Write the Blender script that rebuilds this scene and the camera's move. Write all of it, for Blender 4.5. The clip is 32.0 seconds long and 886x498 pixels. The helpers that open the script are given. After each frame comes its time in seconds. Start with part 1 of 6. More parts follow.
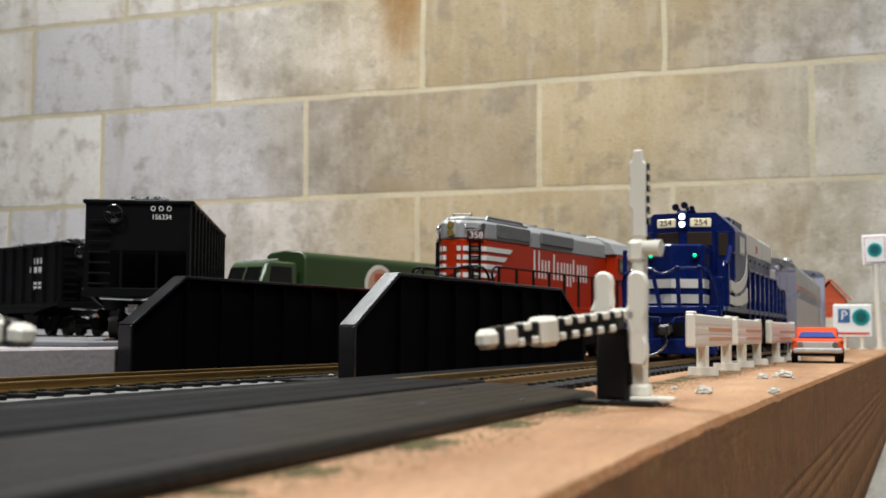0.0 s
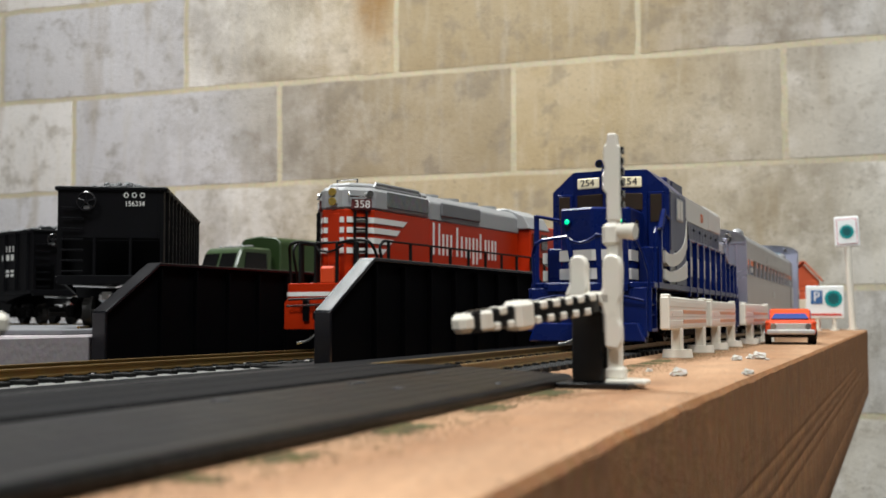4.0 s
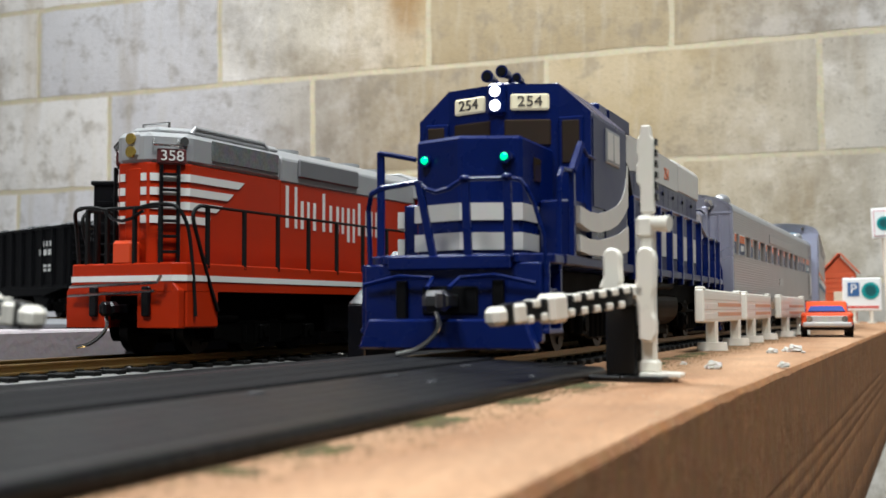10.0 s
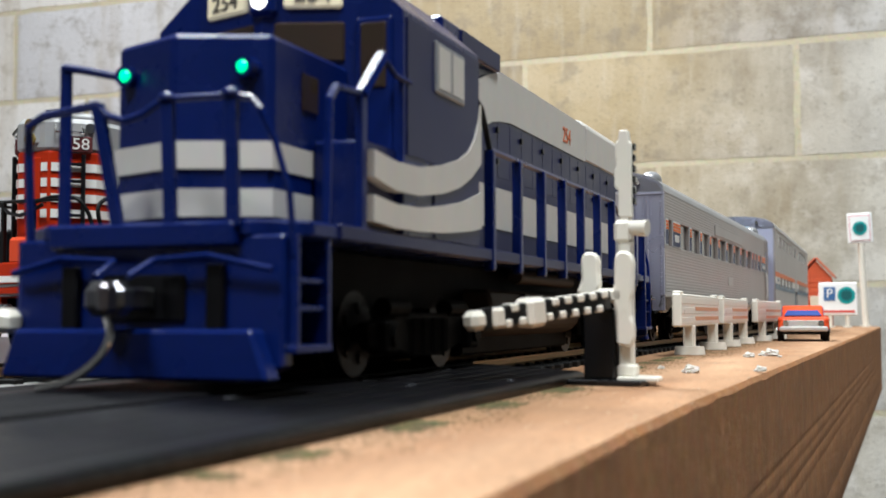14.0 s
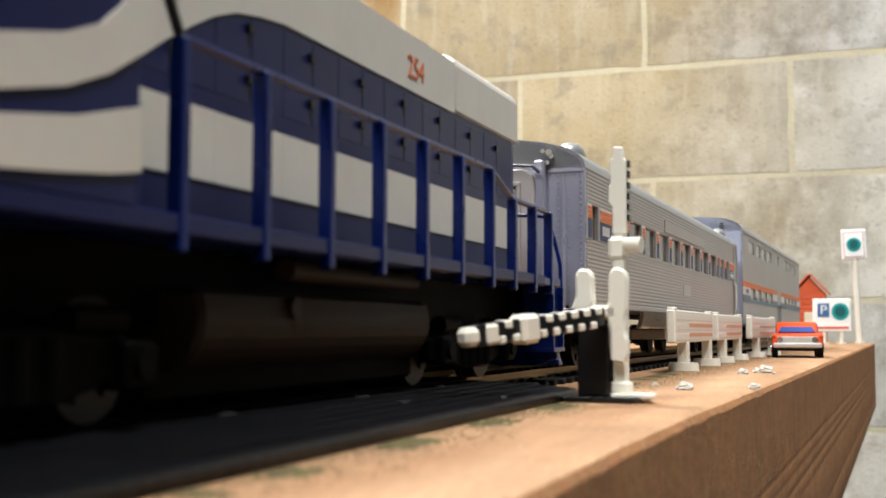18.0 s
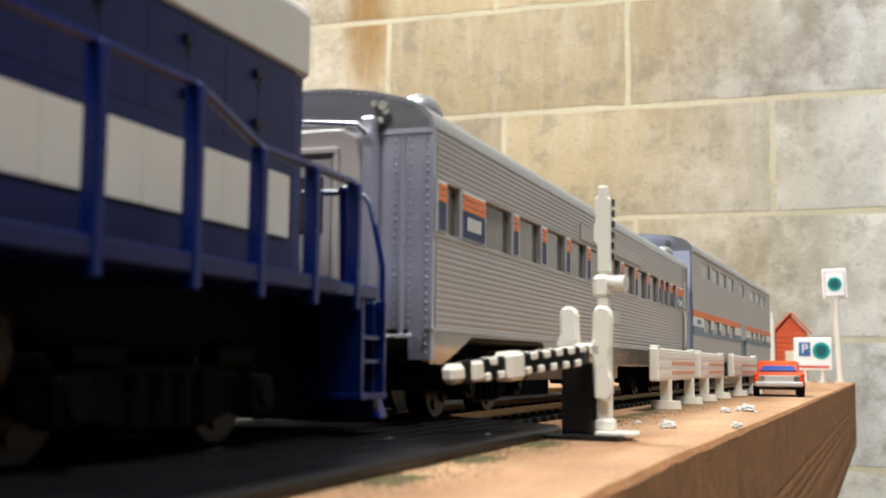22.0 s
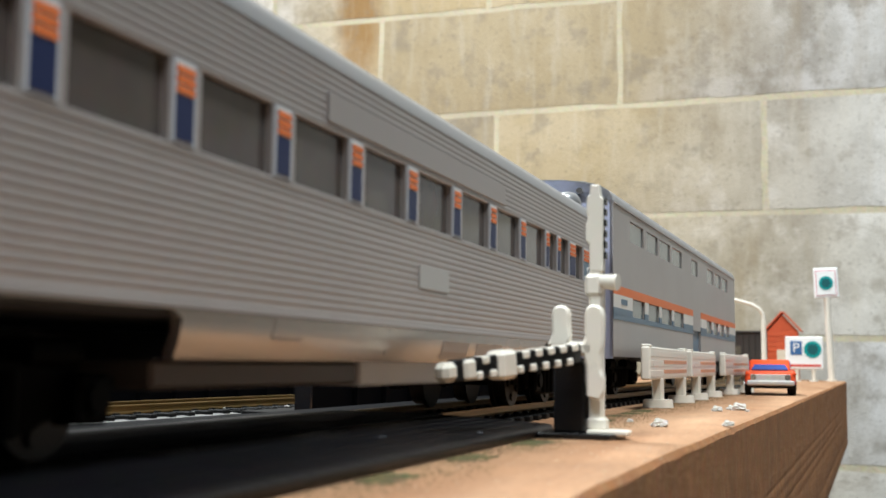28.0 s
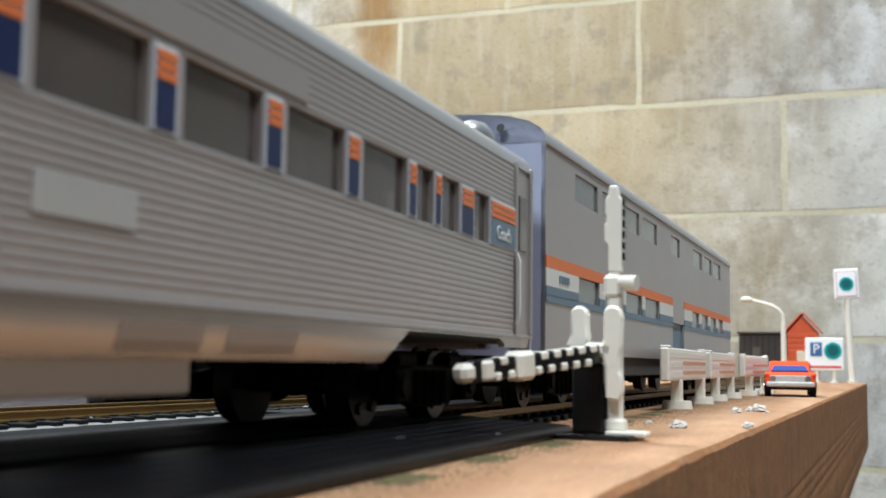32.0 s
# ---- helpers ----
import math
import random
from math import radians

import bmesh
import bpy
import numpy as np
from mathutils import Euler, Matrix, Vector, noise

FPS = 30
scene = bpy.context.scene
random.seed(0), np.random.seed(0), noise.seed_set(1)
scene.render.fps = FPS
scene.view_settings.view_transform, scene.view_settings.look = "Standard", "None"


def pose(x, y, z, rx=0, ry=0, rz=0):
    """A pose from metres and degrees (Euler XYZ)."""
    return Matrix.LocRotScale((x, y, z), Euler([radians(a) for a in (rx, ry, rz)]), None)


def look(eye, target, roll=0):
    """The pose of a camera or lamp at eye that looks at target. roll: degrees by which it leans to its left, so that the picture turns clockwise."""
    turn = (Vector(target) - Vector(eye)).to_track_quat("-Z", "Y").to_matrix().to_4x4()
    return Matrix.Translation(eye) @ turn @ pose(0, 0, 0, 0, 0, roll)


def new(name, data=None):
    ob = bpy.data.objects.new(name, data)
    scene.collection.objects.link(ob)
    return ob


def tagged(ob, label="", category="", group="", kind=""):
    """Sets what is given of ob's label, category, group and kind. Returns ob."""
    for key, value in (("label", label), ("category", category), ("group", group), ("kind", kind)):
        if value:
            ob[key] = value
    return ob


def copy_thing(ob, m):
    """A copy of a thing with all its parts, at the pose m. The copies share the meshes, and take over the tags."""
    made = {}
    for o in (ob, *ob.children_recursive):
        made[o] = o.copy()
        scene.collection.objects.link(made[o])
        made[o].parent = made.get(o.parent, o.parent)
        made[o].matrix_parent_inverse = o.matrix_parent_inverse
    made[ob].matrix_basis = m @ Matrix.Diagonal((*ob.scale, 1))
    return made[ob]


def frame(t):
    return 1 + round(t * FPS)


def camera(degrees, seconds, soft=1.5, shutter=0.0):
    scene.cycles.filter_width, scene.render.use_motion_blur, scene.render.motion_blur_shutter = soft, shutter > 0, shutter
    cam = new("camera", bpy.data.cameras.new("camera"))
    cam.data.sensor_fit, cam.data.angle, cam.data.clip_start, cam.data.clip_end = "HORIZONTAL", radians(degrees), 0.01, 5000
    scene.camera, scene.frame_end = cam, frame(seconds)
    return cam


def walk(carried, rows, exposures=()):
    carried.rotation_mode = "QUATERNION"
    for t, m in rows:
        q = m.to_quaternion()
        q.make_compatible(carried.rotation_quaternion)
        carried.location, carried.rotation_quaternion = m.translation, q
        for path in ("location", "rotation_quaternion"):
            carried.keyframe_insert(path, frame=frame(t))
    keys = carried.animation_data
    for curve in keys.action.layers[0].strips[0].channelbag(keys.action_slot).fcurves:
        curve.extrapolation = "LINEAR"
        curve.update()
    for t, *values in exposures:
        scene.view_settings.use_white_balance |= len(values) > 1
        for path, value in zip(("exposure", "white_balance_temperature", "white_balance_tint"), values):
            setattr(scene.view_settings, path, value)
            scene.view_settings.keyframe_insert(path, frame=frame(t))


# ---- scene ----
# The camera, low beside a model railway shelf; +Y runs along the tracks, z = 0 is the top of the board.
cam = camera(41.33, 32.0, soft=1.6)
cam.data.dof.use_dof, cam.data.dof.focus_distance, cam.data.dof.aperture_fstop = True, 0.31, 52.0
PATH = [
    (0.0, 94.09, -0.42, 20.75, 0.00000, 0.00000, 0.01080),
    (0.5, 94.05, -0.42, 20.50, 0.00000, 0.00000, 0.01080),
    (1.0, 93.79, -0.32, 20.33, 0.00000, 0.00000, 0.01080),
    (1.5, 93.53, -0.45, 20.23, 0.00000, 0.00000, 0.01080),
    (2.0, 93.94, -0.37, 19.88, 0.00000, 0.00000, 0.01080),
    (2.5, 93.88, -0.60, 19.49, 0.00000, 0.00000, 0.01080),
    (3.0, 93.91, -0.11, 19.63, 0.00000, 0.00000, 0.01080),
    (3.5, 93.76, 0.06, 19.46, 0.00000, 0.00000, 0.01080),
    (4.0, 93.35, 0.08, 19.57, 0.00000, 0.00000, 0.01080),
    (4.5, 93.27, -0.00, 20.00, 0.00000, 0.00000, 0.01080),
    (6.5, 93.26, 0.09, 20.02, 0.00000, 0.00000, 0.01080),
    (7.0, 92.63, -0.22, 19.29, 0.00000, 0.00000, 0.01080),
    (7.5, 93.17, 0.03, 20.58, 0.00000, 0.00000, 0.01080),
    (8.0, 93.00, 0.11, 21.14, 0.00000, 0.00000, 0.01080),
    (8.5, 93.00, 0.21, 20.79, 0.00000, 0.00000, 0.01080),
    (9.0, 92.99, 0.25, 20.04, 0.00000, 0.00000, 0.01080),
    (9.5, 93.00, 0.27, 20.59, 0.00000, 0.00000, 0.01080),
    (10.0, 93.02, 0.18, 21.19, 0.00000, 0.00000, 0.01080),
    (10.5, 93.11, 0.24, 21.74, 0.00000, 0.00000, 0.01080),
    (11.0, 93.25, 0.25, 21.47, -0.00000, -0.00000, 0.01080),
    (11.5, 93.13, 0.34, 21.81, -0.00000, -0.00000, 0.01080),
    (12.0, 93.20, 0.26, 21.95, -0.00000, -0.00000, 0.01080),
    (12.5, 93.21, 0.22, 21.86, -0.00000, -0.00000, 0.01080),
    (13.0, 93.26, 0.16, 22.06, -0.00000, -0.00000, 0.01080),
    (13.5, 93.23, 0.16, 20.95, 0.00000, 0.00000, 0.01080),
    (14.0, 93.21, 0.12, 20.14, 0.00000, 0.00000, 0.01080),
    (14.5, 93.13, -0.02, 19.24, 0.00001, 0.00000, 0.01080),
    (16.5, 93.46, -0.10, 19.85, 0.00000, 0.00020, 0.01100),
    (17.0, 93.50, -0.08, 19.88, 0.00000, 0.00020, 0.01102),
    (17.5, 93.72, -0.10, 20.07, 0.00000, 0.00020, 0.01103),
    (18.0, 93.91, -0.11, 19.86, 0.00000, 0.00020, 0.01105),
    (18.5, 93.94, -0.17, 19.84, 0.00000, 0.00020, 0.01107),
    (19.0, 93.94, -0.25, 19.40, 0.00000, 0.00020, 0.01109),
    (19.5, 94.66, -0.23, 18.78, -0.00000, 0.00020, 0.01110),
    (20.0, 95.01, -0.28, 18.92, -0.00005, -0.00024, 0.01114),
    (20.5, 95.57, -0.45, 19.00, -0.00010, -0.00068, 0.01118),
    (21.0, 95.63, -0.58, 19.19, -0.00012, -0.00090, 0.01120),
    (21.5, 95.63, -0.62, 19.05, -0.00012, -0.00090, 0.01120),
    (22.0, 95.63, -0.62, 18.97, -0.00012, -0.00090, 0.01120),
    (22.5, 95.67, -0.63, 19.13, -0.00012, -0.00090, 0.01120),
    (23.0, 95.61, -0.68, 19.09, -0.00012, -0.00090, 0.01120),
    (23.5, 95.58, -0.75, 19.25, -0.00012, -0.00090, 0.01120),
    (24.0, 95.56, -0.80, 19.31, -0.00012, -0.00090, 0.01120),
    (24.5, 95.55, -0.77, 19.10, -0.00012, -0.00090, 0.01120),
    (25.0, 95.61, -0.61, 18.48, -0.00012, -0.00090, 0.01120),
    (25.5, 95.62, -0.54, 18.04, -0.00012, -0.00090, 0.01120),
    (27.5, 95.57, -0.62, 18.71, -0.00012, -0.00090, 0.01120),
    (28.0, 95.57, -0.64, 18.59, -0.00012, -0.00090, 0.01120),
    (28.5, 95.59, -0.62, 19.30, -0.00012, -0.00090, 0.01120),
    (29.0, 95.59, -0.66, 19.77, -0.00012, -0.00090, 0.01120),
    (29.5, 95.56, -0.70, 19.90, -0.00012, -0.00090, 0.01120),
    (30.0, 95.61, -0.73, 19.58, -0.00012, -0.00090, 0.01120),
    (30.5, 95.51, -0.77, 19.39, -0.00012, -0.00090, 0.01120),
    (31.0, 95.60, -0.75, 19.11, -0.00012, -0.00090, 0.01120),
    (31.5, 95.58, -0.73, 19.20, -0.00012, -0.00090, 0.01120),
    (32.0, 95.60, -0.72, 19.48, -0.00012, -0.00090, 0.01120),
]
TRAIN = [
    (0.0, 0.4132),
    (1.0, 0.3935),
    (2.0, 0.3735),
    (3.0, 0.3531),
    (4.0, 0.3322),
    (4.5, 0.3215),
    (6.5, 0.2779),
    (7.0, 0.2669),
    (8.0, 0.2444),
    (9.0, 0.2223),
    (10.0, 0.2008),
    (11.0, 0.1796),
    (12.0, 0.1582),
    (13.0, 0.1370),
    (14.0, 0.1156),
    (14.5, 0.1049),
    (16.5, 0.0620),
    (17.0, 0.0514),
    (18.0, 0.0307),
    (19.0, 0.0098),
    (20.0, -0.0113),
    (21.0, -0.0325),
    (22.0, -0.0535),
    (23.0, -0.0746),
    (24.0, -0.0957),
    (25.0, -0.1168),
    (25.5, -0.1272),
    (27.5, -0.1686),
    (28.0, -0.1789),
    (29.0, -0.1995),
    (30.0, -0.2201),
    (31.0, -0.2410),
    (32.0, -0.2619),
]
FREIGHT = [
    (0.0, 0.4261),
    (2.0, 0.3933),
    (4.0, 0.3569),
    (6.5, 0.3078),
    (7.0, 0.2998),
    (7.5, 0.2898),
    (8.0, 0.2785),
    (8.5, 0.2675),
    (9.0, 0.2568),
    (9.5, 0.2476),
    (10.0, 0.2380),
    (10.5, 0.2268),
    (11.0, 0.2177),
    (11.5, 0.2110),
    (12.0, 0.2109),
    (16.5, 0.2109),
    (17.5, 0.2050),
    (19.0, 0.1560),
    (22.0, 0.0300),
    (25.0, -0.0900),
    (28.0, -0.1700),
    (32.0, -0.1900),
]
EXPOSURES = [(0.0, -0.26, 6450, 10), (4.5, -0.26, 6450, 10), (9.0, -0.10, 6250, 9), (13.0, 0.00, 6100, 9), (16.5, 0.18, 6500, 10), (22.0, 0.16, 6550, 10), (25.5, 0.12, 6500, 10), (28.0, 0.06, 6150, 8), (32.0, 0.04, 5850, 7)]
walk(cam, [(t, pose(x, y, z, a, b, c)) for t, a, b, c, x, y, z in PATH], EXPOSURES)


def track_table():
    """Points and headings along the passenger track, every 5 mm from y = -0.5: straight, a slight drift right, then a bend to the left."""
    x, y, s, rows = -0.0726, -0.5, -0.5, []
    while s < 1.9:
        if s < 0.165:
            h = 0.0
        elif s < 0.58:
            h = 0.089 * (s - 0.165)
        elif s < 1.05:
            h = 0.0369 - 1.51 * (s - 0.58) ** 2
        else:
            h = -0.2966 - 1.42 * (s - 1.05)
        rows.append((x, y, h))
        x, y, s = x + 0.005 * math.sin(h), y + 0.005 * math.cos(h), s + 0.005
    return rows


TABLE_1 = track_table()


def on_track(s):
    k = (s + 0.5) / 0.005
    i = min(max(int(k), 0), len(TABLE_1) - 2)
    return Vector(TABLE_1[i][:2]).lerp(Vector(TABLE_1[i + 1][:2]), k - i)


def on_siding(s):
    """The freight track: straight, then a wide bend to the right towards the passenger track."""
    if s < 0.66:
        return Vector((-0.1746 + 0.236 * max(0.0, s - 0.165) ** 2, s))
    return Vector((-0.1746 + 0.236 * 0.495 ** 2 + 0.2336 * (s - 0.66), s))


def vehicle_pose(way, s, length, z):
    """Pose of a rail vehicle whose front is at s: both trucks on the track's centre line."""
    a, b = way(s + 0.16 * length), way(s + 0.84 * length)
    turn = math.degrees(math.atan2(b.x - a.x, b.y - a.y))
    mid = (a + b) / 2
    return pose(mid.x, mid.y, z, 0, 0, -turn) @ Matrix.Translation((0, -length / 2, 0))


RAIL_1, RAIL_2 = 0.0029, 0.0003
LOW = -0.0034      # the ground under the freight track lies a little lower than the board beside the gate
RED_LIFT = 0.0016  # the red body rides this much higher on its trucks

# ---- light ----
world = bpy.data.worlds.new("room")
scene.world = world
world.use_nodes = True
world.node_tree.nodes["Background"].inputs[0].default_value = (1.0, 0.97, 0.93, 1)
world.node_tree.nodes["Background"].inputs[1].default_value = 0.1


def lamp(name, x, y, z, size, power, colour, target):
    data = bpy.data.lights.new(name, "AREA")
    data.size, data.energy, data.color = size, power, colour
    ob = new(name, data)
    ob.matrix_world = look((x, y, z), target)
    return ob


lamp("ceiling_lamp", -0.80, 0.86, 1.70, 0.45, 56, (0.955, 0.98, 0.955), (-0.80, 0.8, 0.0))
lamp("ceiling_lamp", 0.55, -0.10, 1.70, 0.45, 40, (0.955, 0.985, 0.97), (0.45, 0.0, 0.0))
lamp("ceiling_lamp", -0.35, -1.10, 1.70, 0.45, 39, (0.955, 0.99, 0.985), (-0.3, -0.9, 0.0))
# ---- materials ----
def mat(name, colour, rough=0.5, metal=0.0, vary=0.12, scale=60.0, bump=0.0, grain=400.0, coat=0.0, random_tint=0.0, emit=0.0, spec=0.5):
    """A surface with variation at two scales, fine relief and a little wear."""
    m = bpy.data.materials.new(name)
    m.use_nodes = True
    n, l = m.node_tree.nodes, m.node_tree.links
    b = n["Principled BSDF"]
    b.inputs["Roughness"].default_value, b.inputs["Metallic"].default_value = rough, metal
    b.inputs["Coat Weight"].default_value = coat
    b.inputs["Specular IOR Level"].default_value = spec
    c = n.new("ShaderNodeTexCoord")
    big, small = n.new("ShaderNodeTexNoise"), n.new("ShaderNodeTexNoise")
    big.inputs["Scale"].default_value, small.inputs["Scale"].default_value = scale, grain
    big.inputs["Detail"].default_value, small.inputs["Detail"].default_value = 5, 3
    l.new(c.outputs["Object"], big.inputs["Vector"])
    l.new(c.outputs["Object"], small.inputs["Vector"])
    mix = n.new("ShaderNodeMix")
    mix.data_type = "RGBA"
    mix.inputs[6].default_value = tuple(v * (1 - vary) for v in colour) + (1,)
    mix.inputs[7].default_value = tuple(min(1, v * (1 + vary)) for v in colour) + (1,)
    l.new(big.outputs["Fac"], mix.inputs[0])
    last = mix.outputs[2]
    fine = n.new("ShaderNodeMix")
    fine.data_type, fine.blend_type = "RGBA", "MULTIPLY"
    fine.inputs[0].default_value = vary
    l.new(last, fine.inputs[6])
    l.new(small.outputs["Color"], fine.inputs[7])
    last = fine.outputs[2]
    if random_tint:
        info, hue = n.new("ShaderNodeObjectInfo"), n.new("ShaderNodeHueSaturation")
        rng = n.new("ShaderNodeMapRange")
        rng.inputs[3].default_value, rng.inputs[4].default_value = 1 - random_tint, 1 + random_tint
        l.new(info.outputs["Random"], rng.inputs[0])
        l.new(rng.outputs[0], hue.inputs["Value"])
        l.new(last, hue.inputs["Color"])
        last = hue.outputs[0]
    l.new(last, b.inputs["Base Color"])
    r = n.new("ShaderNodeMapRange")
    r.inputs[3].default_value, r.inputs[4].default_value = max(0.02, rough - 0.08), min(1, rough + 0.1)
    l.new(big.outputs["Fac"], r.inputs[0])
    l.new(r.outputs[0], b.inputs["Roughness"])
    if bump:
        bp = n.new("ShaderNodeBump")
        bp.inputs["Strength"].default_value, bp.inputs["Distance"].default_value = 0.6, bump
        l.new(small.outputs["Fac"], bp.inputs["Height"])
        l.new(bp.outputs[0], b.inputs["Normal"])
    if emit:
        b.inputs["Emission Color"].default_value = (*colour, 1)
        b.inputs["Emission Strength"].default_value = emit
    return m


BLUE = mat("blue plastic", (0.0016, 0.0104, 0.094), 0.27, vary=0.25, scale=120, bump=0.00006, grain=900, spec=0.36)
SILVER_PAINT = mat("silver grey paint", (0.30, 0.31, 0.33), 0.4, 0.2, scale=90)
CREAM = mat("off white paint", (0.61, 0.58, 0.53), 0.36, scale=90)
RED = mat("red paint", (0.42, 0.024, 0.0020), 0.40, scale=90, spec=0.22)
GREY = mat("grey plastic", (0.33, 0.33, 0.33), 0.42, scale=90)
BLACK = mat("black plastic", (0.003, 0.003, 0.004), 0.34, vary=0.3, scale=80, spec=0.3)
WEB_BLACK = mat("flat black plastic", (0.0022, 0.0022, 0.0028), 0.55, vary=0.4, scale=80, spec=0.04)
DULL_BLACK = mat("dull black plastic", (0.006, 0.006, 0.006), 0.6, vary=0.3, spec=0.2)
WHITE = mat("white plastic", (0.78, 0.735, 0.64), 0.30, vary=0.06, scale=120)
# silver with a warm tint that paints in the reflected wooden board
COACH_SILVER = mat("silver plastic", (0.41, 0.378, 0.365), 0.36, 0.35, vary=0.06, scale=60)
# the bluish tint paints in the blue locomotive's reflection on the coach end
COACH_END = mat("bluish tinted silver plastic", (0.46, 0.455, 0.55), 0.28, 0.6, vary=0.06, scale=60)
CHROME = mat("bright metal", (0.75, 0.75, 0.74), 0.18, 1.0, vary=0.05)
BRASS = mat("brass rail", (0.34, 0.22, 0.08), 0.35, 0.9, vary=0.3, scale=40)
GREEN = mat("olive green plastic", (0.020, 0.042, 0.010), 0.42, scale=70)
ORANGE_RED = mat("orange red plastic", (0.66, 0.066, 0.012), 0.32, vary=0.06)
WINDOW_GLASS = mat("tinted glazing", (0.095, 0.080, 0.072), 0.08, 0.0, vary=0.25, scale=120)
ORANGE = mat("orange stripe", (0.80, 0.20, 0.05), 0.5, vary=0.08)
NAVY = mat("dark blue stripe", (0.006, 0.018, 0.085), 0.45, vary=0.1)
STEEL_BLUE = mat("grey blue stripe", (0.13, 0.20, 0.27), 0.45, vary=0.1)
TEAL = mat("green maple sign print", (0.0, 0.33, 0.33), 0.5, vary=0.05)
LAMP_GLOW = mat("lit headlight", (1.0, 0.97, 0.9), 0.3, vary=0.0, emit=4.0)
GREEN_GLOW = mat("lit green marker", (0.0, 0.8, 0.3), 0.3, vary=0.0, emit=1.6)


# ---- helpers for meshes ----
def finish(bm, bevel=0.0, segments=1):
    if bevel:
        bmesh.ops.bevel(bm, geom=bm.edges[:], offset=bevel, segments=segments, affect="EDGES", clamp_overlap=True)
    return bm


def box(x0, x1, y0, y1, z0, z1, bevel=0.0, bm=None):
    b = bmesh.new()
    bmesh.ops.create_cube(b, size=1)
    for v in b.verts:
        v.co = ((x0 + x1) / 2 + v.co.x * (x1 - x0), (y0 + y1) / 2 + v.co.y * (y1 - y0), (z0 + z1) / 2 + v.co.z * (z1 - z0))
    finish(b, bevel)
    return join(bm, b)


def join(bm, b):
    """b added to bm."""
    if bm is None:
        return b
    me = bpy.data.meshes.new("joined")
    b.to_mesh(me)
    b.free()
    bm.from_mesh(me)
    bpy.data.meshes.remove(me)
    return bm


def prism(points, axis, a, b, bevel=0.0, bm=None):
    """A closed outline, drawn in the two other axes, pushed from a to b along the axis."""
    m = bmesh.new()
    def at(p, s):
        return {"x": (s, p[0], p[1]), "y": (p[0], s, p[1]), "z": (p[0], p[1], s)}[axis]
    lo = [m.verts.new(at(p, a)) for p in points]
    hi = [m.verts.new(at(p, b)) for p in points]
    m.faces.new(lo)
    m.faces.new(hi)
    for i in range(len(points)):
        j = (i + 1) % len(points)
        m.faces.new((lo[i], lo[j], hi[j], hi[i]))
    bmesh.ops.recalc_face_normals(m, faces=m.faces[:])
    finish(m, bevel)
    return join(bm, m)


def rod(p, q, r, r2=None, n=10, bm=None):
    """A round bar from p to q."""
    p, q = Vector(p), Vector(q)
    b = bmesh.new()
    bmesh.ops.create_cone(b, cap_ends=True, segments=n, radius1=r, radius2=r if r2 is None else r2, depth=(q - p).length)
    turn = (q - p).to_track_quat("Z", "Y").to_matrix().to_4x4()
    bmesh.ops.transform(b, matrix=Matrix.Translation((p + q) / 2) @ turn, verts=b.verts[:])
    return join(bm, b)


def wire(points, r, n=6, bm=None):
    """A bent round bar through the points, in one piece."""
    pts = [Vector(p) for p in points]
    b = bmesh.new()
    rings, side = [], None
    for i, p in enumerate(pts):
        d = ((pts[min(i + 1, len(pts) - 1)] - p).normalized() + (p - pts[max(i - 1, 0)]).normalized()).normalized()
        if side is None:
            side = d.orthogonal().normalized()
        side = (side - d * side.dot(d)).normalized()
        up = d.cross(side)
        rings.append([b.verts.new(p + r * (math.cos(2 * math.pi * k / n) * side + math.sin(2 * math.pi * k / n) * up)) for k in range(n)])
    for a, c in zip(rings, rings[1:]):
        for k in range(n):
            b.faces.new((a[k], a[(k + 1) % n], c[(k + 1) % n], c[k]))
    b.faces.new(rings[0][::-1])
    b.faces.new(rings[-1])
    return join(bm, b)


def bent(points, steps=5):
    """A soft curve through the points."""
    p = [Vector(q) for q in points]
    p = [p[0] * 2 - p[1]] + p + [p[-1] * 2 - p[-2]]
    out = []
    for i in range(1, len(p) - 2):
        for k in range(steps):
            t = k / steps
            out.append(0.5 * (2 * p[i] + (p[i + 1] - p[i - 1]) * t + (2 * p[i - 1] - 5 * p[i] + 4 * p[i + 1] - p[i + 2]) * t * t + (3 * p[i] - p[i - 1] - 3 * p[i + 1] + p[i + 2]) * t ** 3))
    return out + [p[-2]]


def ball(p, r, bm=None, squash=(1, 1, 1), sub=2):
    b = bmesh.new()
    bmesh.ops.create_icosphere(b, subdivisions=sub, radius=r)
    for v in b.verts:
        v.co = (p[0] + v.co.x * squash[0], p[1] + v.co.y * squash[1], p[2] + v.co.z * squash[2])
    return join(bm, b)


def mesh_of(name, bm, material, smooth=False):
    me = bpy.data.meshes.new(name)
    bm.to_mesh(me)
    bm.free()
    me.materials.append(material)
    if smooth:
        for p in me.polygons:
            p.use_smooth = True
        me.set_sharp_from_angle(angle=radians(35))
    return me


def part(name, bm, material, parent, label="", smooth=False):
    ob = new(name, mesh_of(name, bm, material, smooth))
    ob.parent = parent
    if label:
        tagged(ob, label)
    return ob


def thing(name, label, category, m=None, group=""):
    ob = new(name)
    ob.empty_display_size = 0.01
    if m is not None:
        ob.matrix_world = m
    return tagged(ob, label, category, group)


